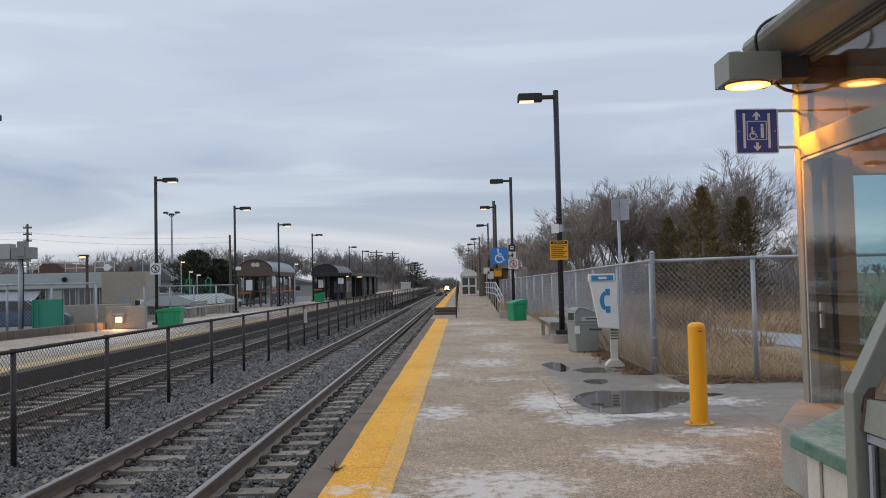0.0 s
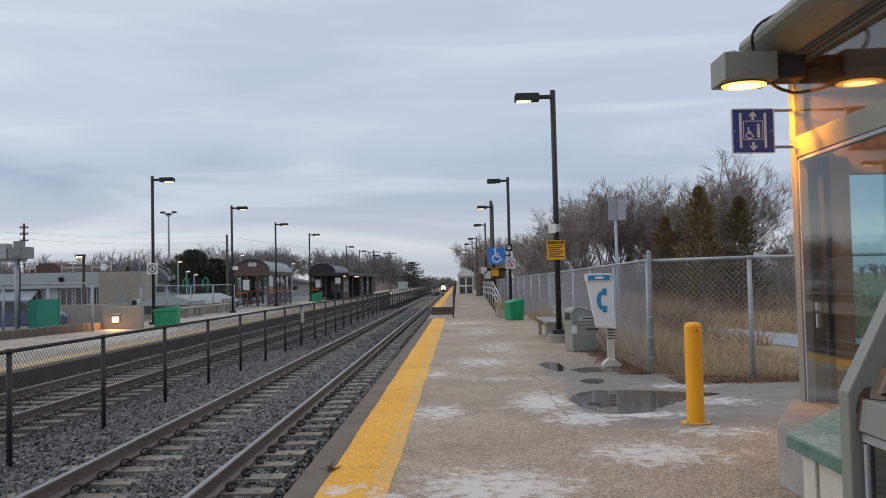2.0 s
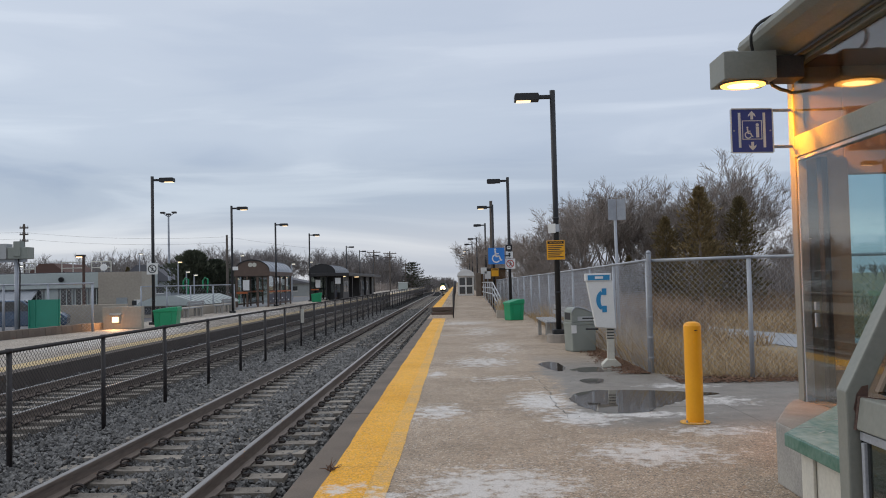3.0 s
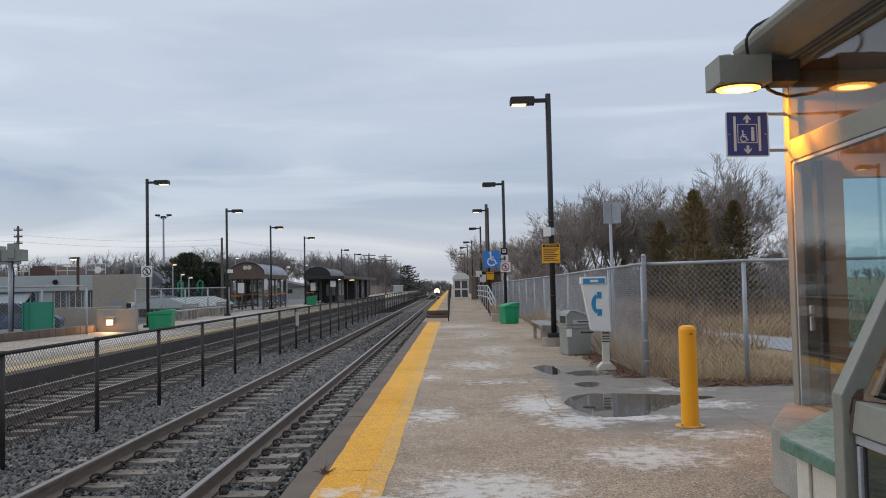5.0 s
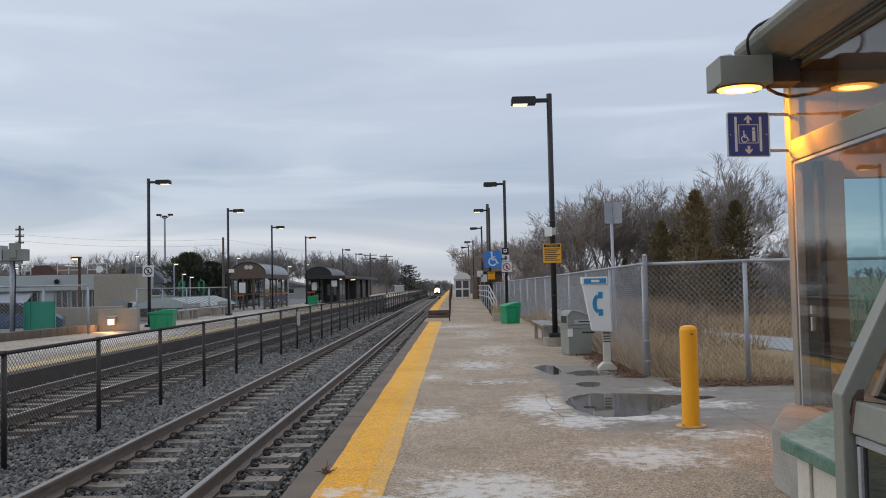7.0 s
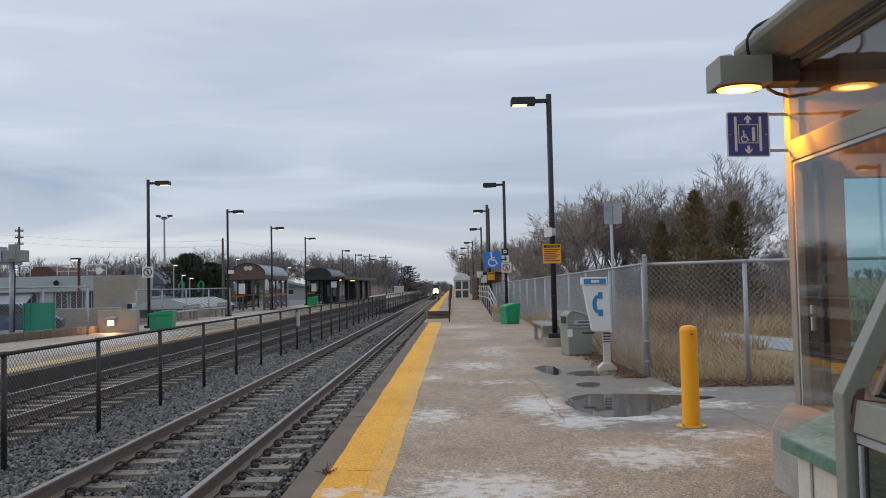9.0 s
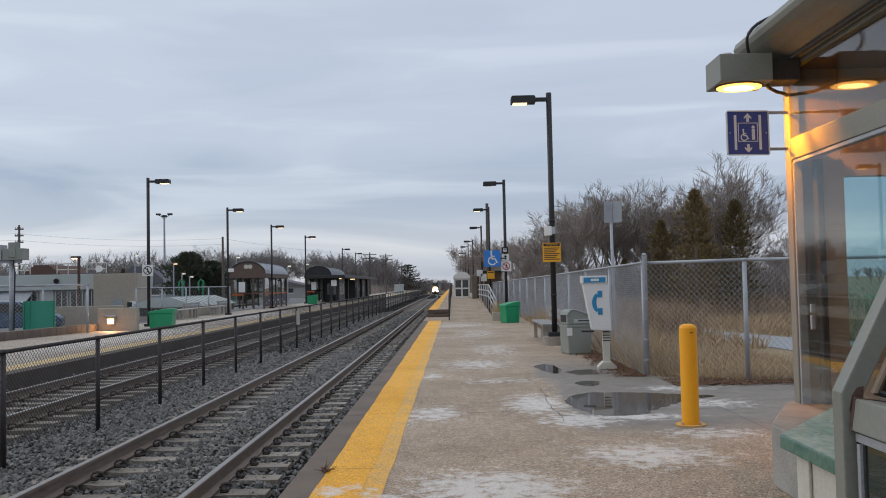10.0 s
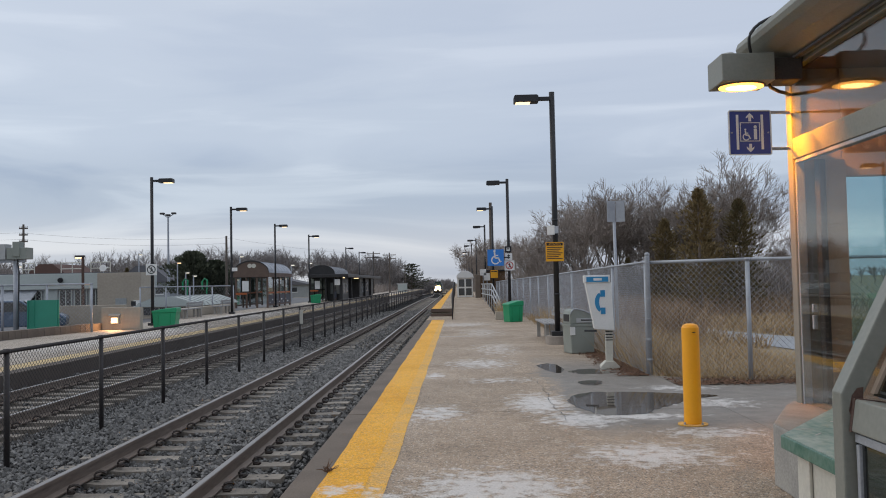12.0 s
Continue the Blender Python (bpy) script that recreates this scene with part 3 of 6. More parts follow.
def platform_far():
    p = tagged(new("platform_west"), "far station platform with a dark edge face and yellow line", "platform", kind="structure")
    bm = B()
    box(bm, -15.4, -9.4, -10, 240, -0.55, 0.0)
    part("deck", bm, M["concrete_far"], p, bevel=0.01)
    bm = B()
    box(bm, -9.396, -9.05, -10, 240, -0.6, -0.003)
    part("edge", bm, M["edge_far"], p, "dark stained edge", bevel=0.012)
    bm = B()
    box(bm, -10.0, -9.42, -10, 240, -0.02, 0.005)
    part("yellow_line", bm, M["yellow_far"], p, "faded yellow safety line")


ground()
track("track_east", TRACK_1, 1.583, 119, "railway track on concrete ties with polished rails")
track("track_west", TRACK_2, 8.0, 130, "second railway track on concrete ties")
ballast()
platform_near()
platform_raised()
platform_far()


# ---- station furniture ----
def lamp_post(x, y, h, side, lit, foot=0.0, z0=0.0, group="platform lamps"):
    state = "lit" if lit else "unlit"
    t = thing("platform_lamp", "tall black steel platform lamp, %s, with a flat box head" % state, "lamp post", group, (x, y, z0))
    bm = tube(B(), [(0, 0, foot), (0, 0, h)], 0.072, 12)
    tube(bm, [(0, 0, 1.05 + foot), (0, 0, 1.1 + foot)], 0.082, 12)
    tube(bm, [(0, 0, 3.2), (0, 0, 3.26)], 0.081, 12)
    part("pole", bm, M["black"], t, smooth=True)
    part("base_plate", box(B(), -0.17, 0.17, -0.17, 0.17, foot, foot + 0.12), M["black"], t, bevel=0.02)
    if foot:
        part("footing", tube(B(), [(0, 0, -0.2), (0, 0, foot)], 0.31, 20), M["pinkstone"], t, "round concrete footing", bevel=0.01)
    part("arm", box(B(), min(0, side * 0.42), max(0, side * 0.42), -0.05, 0.05, h - 0.22, h - 0.12), M["black"], t, bevel=0.01)
    a, b = sorted((side * 0.36, side * 1.0))
    bm = prism(B(), [(a, h - 0.27), (b, h - 0.27), (b, h - 0.12), (b - 0.03, h - 0.08), (a + 0.03, h - 0.08), (a, h - 0.12)], -0.17, 0.17)
    head = part("lamp_head", bm, M["black"], t, "black box lamp head", bevel=0.012)
    part("lens", box(B(), a + (0.05 if side < 0 else 0.22), b - (0.22 if side < 0 else 0.05), -0.12, 0.12, h - 0.292, h - 0.265), M["lit"] if lit else M["darkglass"], head,
         "glowing lens" if lit else "dark lens", bevel=0.008)
    return t


def wires(bm, p, q, z0, z1, step, r, off=0.004):
    """Diagonal wires both ways between two uprights at p and q, cut to the panel."""
    p, q = Vector((*p, 0)), Vector((*q, 0))
    length, h = (q - p).length, z1 - z0
    d = (q - p) / length
    nrm = Vector((-d.y, d.x, 0))
    k = -h
    while k < length:
        a, b = max(k, 0), min(k + h, length)
        if b - a > 0.02:
            for up in (1, -1):
                za, zb = (z0 + a - k, z0 + b - k) if up > 0 else (z1 - (a - k), z1 - (b - k))
                u, v = p + d * a + nrm * off * up, p + d * b + nrm * off * up
                tube(bm, [(u.x, u.y, za), (v.x, v.y, zb)], r, 3, cap=False)
        k += step


def chain_fence(pts, tops, z0, spacing, post_r, material, name, label, group, step, wire_r, mesh_label, mesh_to=1e9, lift=0.06):
    t = tagged(new(name), label, "fence", group)
    for (p, q), (ta, tb) in zip(zip(pts, pts[1:]), zip(tops, tops[1:])):
        length = math.dist(p, q)
        n = max(1, round(length / spacing))
        at = [(p[0] + (q[0] - p[0]) * i / n, p[1] + (q[1] - p[1]) * i / n, ta + (tb - ta) * i / n) for i in range(n + 1)]
        for i, (x, y, z) in enumerate(at[:-1] if q != pts[-1] else at):
            bm = tube(B(), [(x, y, z0), (x, y, z - 0.02)], post_r, 8)
            tube(bm, [(x, y, z - 0.02), (x, y, z + 0.03)], post_r * 1.25, 8)
            part("post", bm, material, t, smooth=True)
        part("top_rail", tube(B(), [at[0], at[-1]], post_r * 0.72, 8), material, t, smooth=True)
        bm = B()
        for a, b in zip(at, at[1:]):
            if a[1] < mesh_to:
                far = max(1.0, min(3.0, a[1] / 22))
                wires(bm, a[:2], b[:2], z0 + lift, min(a[2], b[2]), step * (1.0 if far < 1.4 else 2.0), wire_r * (1 if far < 1.4 else 1.5))
        tagged(part("wire_mesh", bm, M["galvwire"] if material is M["galv"] else M["wire"], t, mesh_label), kind="stuff")
    return t


def bollard(x, y):
    t = thing("bollard", "bright yellow domed safety bollard bolted to the platform", "bollard", at=(x, y, 0))
    bm = tube(B(), [(0, 0, 0.0), (0, 0, 1.09), (0, 0, 1.12), (0, 0, 1.135)], 0.097, 28)
    for v in bm.verts:
        if v.co.z > 1.1:
            k = 0.82 if v.co.z < 1.13 else 0.45
            v.co.x *= k
            v.co.y *= k
    part("sleeve", bm, M["bollard"], t, smooth=False)
    part("flange", tube(B(), [(0, 0, 0), (0, 0, 0.016)], 0.165, 28), M["yellow_worn"], t, "scuffed yellow flange", bevel=0.004)
    for a in range(4):
        an = math.tau * a / 4 + 0.6
        part("bolt", tube(B(), [(math.cos(an) * 0.135, math.sin(an) * 0.135, 0.01), (math.cos(an) * 0.135, math.sin(an) * 0.135, 0.04)], 0.013, 6), M["galv"], t)
    part("chip", box(B(), -0.005, 0.03, -0.0985, -0.09, 1.035, 1.045), M["black"], t, "dark scuff")


def payphone(x, y):
    t = thing("payphone", "white pedestal telephone with a blue handset sign", "telephone", at=(x, y, 0), turn=-4)
    part("foot", prism(B(), [(-0.17, 0), (0.17, 0), (0.17, 0.05), (0.08, 0.14), (-0.08, 0.14), (-0.17, 0.05)], -0.15, 0.15), M["cream"], t, "flared cream base", bevel=0.01)
    part("stem", box(B(), -0.065, 0.065, -0.06, 0.06, 0.12, 0.76), M["cream"], t, bevel=0.01)
    # casing leans out: wide at the top, narrow below
    bm = B()
    lo = [bm.verts.new(p) for p in ((-0.27, -0.17, 0.74), (0.09, -0.17, 0.71), (0.09, 0.12, 0.71), (-0.27, 0.12, 0.74))]
    hi = [bm.verts.new(p) for p in ((-0.42, -0.17, 1.60), (0.05, -0.17, 1.60), (0.05, 0.12, 1.60), (-0.42, 0.12, 1.60))]
    for i in range(4):
        bm.faces.new((lo[i], lo[(i + 1) % 4], hi[(i + 1) % 4], hi[i]))
    bm.faces.new(lo[::-1])
    bm.faces.new(hi)
    case = part("casing", bm, M["white"], t, "white tapering casing", bevel=0.012)
    part("header", box(B(), -0.44, 0.03, -0.19, 0.14, 1.595, 1.735), M["white"], t, "white header box", bevel=0.012)
    part("header_panel", box(B(), -0.40, 0.0, -0.195, -0.18, 1.61, 1.705), M["phoneblue"], t, "blue header panel")
    part("header_mark", box(B(), -0.27, -0.12, -0.198, -0.19, 1.635, 1.68), M["white"], t, "pale lettering bar")
    bm = B()
    arc = [(-0.12 + 0.135 * math.cos(a), 1.235 + 0.19 * math.sin(a)) for a in (math.pi * (0.62 + 0.76 * i / 10) for i in range(11))]
    inner = [(-0.12 + 0.055 * math.cos(a), 1.235 + 0.135 * math.sin(a)) for a in (math.pi * (0.62 + 0.76 * i / 10) for i in range(11))]
    prism(bm, arc + inner[::-1], -0.176, -0.168)
    box(bm, -0.15, -0.065, -0.178, -0.168, 1.335, 1.455)
    box(bm, -0.15, -0.065, -0.178, -0.168, 1.015, 1.135)
    part("handset_sign", bm, M["phoneblue"], case, "blue handset sign")
    bm = B()
    for z in (0.52, 0.57, 0.62, 0.68):
        box(bm, -0.066, 0.066, -0.066, -0.05, z, z + 0.018)
    part("stem_marks", bm, M["black"], t, "black bars of lettering")
    bm = tube(B(), [(-0.22, -0.02, 0.9), (-0.5, 0.06, 0.9)], 0.014, 6)
    tube(bm, [(-0.22, -0.02, 0.70), (-0.44, 0.06, 0.70)], 0.02, 6)
    part("side_bracket", bm, M["black"], t, "dark side bracket")


def litter_bin(x, y):
    t = thing("litter_bin", "grey plastic litter bin with a curved hood", "litter bin", at=(x, y, 0), turn=14)
    bm = prism(B(), [(-0.28, 0), (0.27, 0), (0.29, 0.62), (-0.30, 0.62)], -0.25, 0.25)
    part("body", bm, M["greybin"], t, bevel=0.03)
    part("band", box(B(), -0.31, 0.30, -0.262, 0.262, 0.60, 0.66), M["greybin"], t, bevel=0.012)
    pts = [(-0.29, 0.66), (0.29, 0.66), (0.285, 0.80), (0.24, 0.87), (0.05, 0.95), (-0.12, 1.0), (-0.2, 1.0), (-0.26, 0.95), (-0.29, 0.86)]
    hood = part("hood", prism(B(), pts, -0.24, 0.24), M["greybin"], t, "sloping grey hood", bevel=0.02)
    part("hood_rim", tube(B(), [(a, -0.243, b) for a, b in pts[1:]], 0.014, 6), M["galv"], hood, "pale hood rim", smooth=True)
    part("front_panel", box(B(), -0.15, 0.25, -0.252, -0.238, 0.69, 0.79), M["cabinetgrey"], hood, "paler flap", bevel=0.008)
    part("opening", box(B(), -0.298, -0.27, -0.16, 0.16, 0.72, 0.88), M["black"], t, "dark opening")
    part("notice", box(B(), -0.31, -0.19, -0.268, -0.262, 0.42, 0.60), M["white"], t, "white notice")
    return t


def bench(x, y):
    t = thing("platform_bench", "weathered grey slatted platform bench on concrete legs", "bench", "platform benches", at=(x, y, 0))
    for i in range(4):
        part("seat_slat", box(B(), -0.30 + i * 0.125, -0.20 + i * 0.125, -1.5, 1.5, 0.47, 0.52), M["greywood"], t, bevel=0.008)
    for i in range(2):
        part("back_slat", box(B(), 0.20 + i * 0.03, 0.245 + i * 0.03, -1.5, 1.5, 0.62 + i * 0.14, 0.73 + i * 0.14), M["greywood"], t, bevel=0.008)
    for yy in (-1.25, 1.25):
        for xx in (-0.22, 0.0, 0.17):
            part("leg", box(B(), xx - 0.05, xx + 0.05, yy - 0.06, yy + 0.06, 0, 0.475), M["kerb"], t, bevel=0.008)
        part("upright", box(B(), 0.245, 0.285, yy - 0.03, yy + 0.03, 0.45, 0.9), M["kerb"], t, bevel=0.006)


def green_bin(x, y, w, h, turn, label):
    t = thing("grit_bin", label, "bin", "green grit bins", (x, y, 0), turn)
    part("tub", prism(B(), [(-w / 2 * 0.9, 0), (w / 2 * 0.88, 0), (w / 2, h * 0.78), (-w / 2, h * 0.78)], -w * 0.42, w * 0.42), M["green"], t, bevel=0.03)
    part("lid", prism(B(), [(-w / 2 * 1.06, h * 0.76), (w / 2 * 1.06, h * 0.76), (w / 2 * 1.04, h), (w * 0.1, h * 0.98), (-w / 2 * 1.04, h * 0.86)], -w * 0.46, w * 0.46),
         M["green"], t, "sloping green lid", bevel=0.03)
    for s in (-0.25, 0.25):
        part("rib", box(B(), w * s - 0.02, w * s + 0.02, -w * 0.445, -w * 0.40, 0.04, h * 0.74), M["green"], t, bevel=0.006)
    return t


def flat_sign(name, w, h, at, material, label, turn=0.0, depth=0.012, category="sign", group=""):
    t = thing(name, label, category, group, at, turn)
    part("panel", box(B(), -w / 2, w / 2, 0, depth, -h / 2, h / 2), material, t, bevel=0.004)
    return t


def words(text, size, at, material, parent, label=""):
    cu = bpy.data.curves.new("lettering", "FONT")
    cu.body, cu.size, cu.align_x, cu.align_y, cu.extrude = text, size, "CENTER", "CENTER", 0.002
    ob = new("lettering", cu)
    ob.data.materials.append(material)
    ob.parent = parent
    ob.matrix_basis = pose(*at, 90, 0, 0)
    return tagged(ob, label) if label else ob


def wheelchair(parent, s, at, material, name="wheelchair_symbol"):
    bm = B()
    x, z = at[0], at[2]
    y0, y1 = at[1] - 0.004, at[1]

    def P(a, b):
        return (x + a * s, z + b * s)

    def bar(a, b, c, d, w):
        u = Vector((c - a, d - b)).normalized() * w * 0.5
        n_ = (-u.y, u.x)
        prism(bm, [P(a - n_[0], b - n_[1]), P(c - n_[0], d - n_[1]), P(c + n_[0], d + n_[1]), P(a + n_[0], b + n_[1])], y0, y1)

    disc(bm, (x - 0.06 * s, y1, z + 0.37 * s), 0.065 * s, (0, -1, 0), 0.004)
    bar(-0.06, 0.30, -0.03, -0.02, 0.09)
    bar(-0.05, 0.12, 0.14, 0.12, 0.06)
    bar(-0.04, -0.02, 0.17, -0.02, 0.09)
    bar(0.15, 0.0, 0.26, -0.26, 0.08)
    bar(0.25, -0.25, 0.33, -0.22, 0.06)
    arc = [math.radians(110 + 215 * i / 16) for i in range(17)]
    o = [P(-0.01 + 0.25 * math.cos(a), -0.14 + 0.25 * math.sin(a)) for a in arc]
    i_ = [P(-0.01 + 0.18 * math.cos(a), -0.14 + 0.18 * math.sin(a)) for a in arc]
    for k in range(16):
        prism(bm, [o[k], o[k + 1], i_[k + 1], i_[k]], y0, y1)
    return part(name, bm, material, parent, "white wheelchair symbol")


def ring(bm, c, r0, r1, y0, y1, n=24):
    for k in range(n):
        a, b = math.tau * k / n, math.tau * (k + 1) / n
        prism(bm, [(c[0] + r * math.cos(g), c[1] + r * math.sin(g)) for r, g in ((r1, a), (r1, b), (r0, b), (r0, a))], y0, y1)


def no_walking_sign(x, y, z, w, group):
    t = flat_sign("no_crossing_sign", w, w, (x, y, z), M["white"], "white square sign forbidding walking on the tracks", group=group)
    bm = B()
    ring(bm, (0, 0), w * 0.31, w * 0.39, -0.004, 0.0)
    prism(bm, [(-0.26 * w, 0.21 * w), (-0.21 * w, 0.26 * w), (0.26 * w, -0.21 * w), (0.21 * w, -0.26 * w)], -0.005, -0.001)
    part("ban_ring", bm, M["red"] if y > 39.5 else M["black"], t, "round ban ring with a bar")
    bm = disc(B(), (0, 0, 0.19 * w), 0.05 * w, (0, -1, 0), 0.003)
    for a, b, c, d in ((0, 0.14, 0.0, -0.04), (0, -0.04, -0.1, -0.24), (0, -0.04, 0.1, -0.24), (0, 0.1, 0.13, 0.0)):
        u = Vector((c - a, d - b)).normalized() * 0.03
        prism(bm, [((a - u.y) * w, (b + u.x) * w), ((c - u.y) * w, (d + u.x) * w), ((c + u.y) * w, (d - u.x) * w), ((a + u.y) * w, (b - u.x) * w)], -0.003, 0.0)
    part("walking_symbol", bm, M["black"], t, "black walking symbol")
    return t



# lamps: (x, y, height, lit)
R_LAMPS = [(2.6, 22.3, 6.6, True, 0.22), (2.51, 41.1, 6.6, False, 0), (2.36, 55.8, 6.6, True, 0), (2.45, 73.9, 6.6, False, 0), (2.23, 97.8, 6.6, False, 0),
           (1.95, 112.3, 6.6, False, 0), (1.9, 136.7, 6.6, True, 0), (1.74, 156.6, 6.6, True, 0), (1.53, 183.1, 6.6, True, 0)]
for x, y, h, lit, foot in R_LAMPS:
    lamp_post(x, y, h, -1, lit, foot)
for x, y, h in ((-13.9, 23.6, 6.75), (-13.78, 38.4, 6.72), (-14.0, 52.8, 6.66), (-14.37, 67.3, 6.6), (-14.35, 82.6, 6.6), (-14.6, 112, 6.6), (-14.7, 128, 6.6), (-14.8, 150, 6.6)):
    lamp_post(x, y, h, 1, y < 100, group="far platform lamps")

chain_fence([(3.3, 14.9), (3.3, 31.0), (2.6, 57.0)], [1.94, 1.84, 1.66], -0.1, 3.0, 0.029, M["galv"], "chain_link_fence",
            "galvanised chain link fence behind the platform", "chain link fences", 0.075, 0.0026, "woven galvanised wire")
field_fence = chain_fence([(3.3, 14.9), (4.67, 13.75), (14.0, 13.6)], [1.93, 1.93, 1.93], -0.1, 2.6, 0.038, M["galv"], "chain_link_fence",
            "galvanised chain link fence across the field side", "chain link fences", 0.098, 0.0031, "woven galvanised wire")
bm = tube(B(), [(3.31, 14.82, -0.1), (3.31, 14.82, 2.02), (3.31, 14.82, 2.07)], 0.043, 12)
tube(bm, [(3.31, 14.82, 2.05), (3.31, 14.82, 2.09), (3.31, 14.82, 2.105)], 0.05, 12, 0.02)
post_ = part("corner_post", bm, M["galv"], field_fence, "thick capped corner post", smooth=True)
for z in (0.25, 0.6, 0.95, 1.3, 1.65, 1.9):
    part("tension_band", tube(B(), [(3.31, 14.82, z), (3.31, 14.82, z + 0.025)], 0.048, 12), M["galvwire"], post_, "steel tension band")
chain_fence([(-5.23, 4.6), (-5.23, 125.5)], [0.96, 0.96], -0.42, 2.62, 0.034, M["darkpost"], "track_fence",
            "low dark chain link fence between the two tracks", "track fence", 0.075, 0.0028, "dark woven wire", mesh_to=64, lift=0.24)
bollard(2.64, 9.71)
payphone(2.82, 16.0)
litter_bin(2.76, 19.55)
bench(2.62, 24.2)
green_bin(2.27, 35.1, 0.66, 0.86, 24, "green plastic grit bin with a sloping lid on the platform")

# signs on the first lamp
s = flat_sign("attention_sign", 0.47, 0.50, (2.565, 22.2, 2.40), M["amber"], "amber warning notice with black heading on a lamp pole")
part("heading_bar", box(B(), -0.21, 0.21, -0.003, 0.001, 0.16, 0.23), M["black"], s, "black heading band")
words("ATTENTION", 0.056, (0, -0.004, 0.193), M["amber"], s, "amber heading word")
for i in range(7):
    part("text_bar", box(B(), -0.2, 0.2 - 0.05 * (i % 3), -0.003, 0.001, 0.10 - i * 0.048, 0.122 - i * 0.048), M["darkpost"], s, "line of small black text")
part("bracket", tube(B(), [(0, 0.012, 0.1), (0, 0.05, 0.1)], 0.02, 6), M["black"], s)
s = flat_sign("pole_sign", 0.22, 0.24, (2.47, 22.16, 2.96), M["white"], "small white sign clamped on a lamp pole", turn=-35)
part("clamp", box(B(), 0.06, 0.2, 0.01, 0.05, -0.09, 0.1), M["galv"], s, "steel clamp")
# the stack on the second lamp
s = flat_sign("accessible_sign", 0.78, 0.78, (1.86, 40.7, 2.80), M["blue"], "square blue wheelchair access sign beside a lamp pole")
wheelchair(s, 0.84, (0.0, 0.0, 0.0), M["white"])
part("bracket", box(B(), 0.38, 0.68, 0.014, 0.05, -0.03, 0.03), M["black"], s, "black bracket")
s = flat_sign("shuttle_sign", 0.32, 0.30, (2.48, 41.0, 3.19), M["black"], "small black sign with a white vehicle symbol")
part("vehicle_symbol", box(B(), -0.08, 0.08, -0.004, 0.0, -0.07, 0.08), M["white"], s, bevel=0.003)
part("vehicle_window", box(B(), -0.055, 0.055, -0.007, -0.003, 0.0, 0.05), M["black"], s)
s = flat_sign("arrow_sign", 0.34, 0.32, (2.50, 41.0, 2.84), M["white"], "white sign with a black arrow pointing up")
bm = prism(B(), [(-0.025, -0.1), (0.025, -0.1), (0.025, 0.03), (-0.025, 0.03)], -0.004, 0.0)
part("arrow", prism(bm, [(-0.085, 0.03), (0.085, 0.03), (0, 0.125)], -0.004, 0.0), M["black"], s)
no_walking_sign(2.53, 40.98, 2.42, 0.48, "track warning signs")
no_walking_sign(-13.78, 38.28, 2.52, 0.50, "track warning signs")
s = flat_sign("amber_notice", 0.47, 0.5, (2.42, 55.6, 2.15), M["amber"], "amber warning notice on a lamp pole")
part("heading_bar", box(B(), -0.2, 0.2, -0.003, 0.001, 0.14, 0.2), M["black"], s)
for x, z, h in ((1.74, 2.3, 0.42), (2.0, 2.0, 0.5)):
    s = flat_sign("white_notice", 0.40, h, (x, 57.2, z), M["white"], "white notice on a thin steel post")
    part("post", tube(B(), [(0, 0.04, -z), (0, 0.04, h / 2)], 0.025, 6), M["galv"], s)

# sign seen from behind, beyond the fence
t = thing("road_sign", "bare backs of two road sign plates on a steel post", "road sign", at=(3.78, 20.2, -0.6))
part("post", tube(B(), [(0, 0, 0), (-0.03, 0, 4.1)], 0.036, 8), M["galv"], t, smooth=True)
part("plate", box(B(), -0.25, -0.02, -0.04, -0.03, 3.6, 4.1, pose(0, 0, 0, 0, 0, 25)), M["galv"], t, "grey plate back", bevel=0.004)
part("plate", box(B(), 0.03, 0.24, -0.04, -0.03, 3.6, 4.1, pose(0, 0, 0, 0, 0, -25)), M["galv"], t, "grey plate back", bevel=0.004)


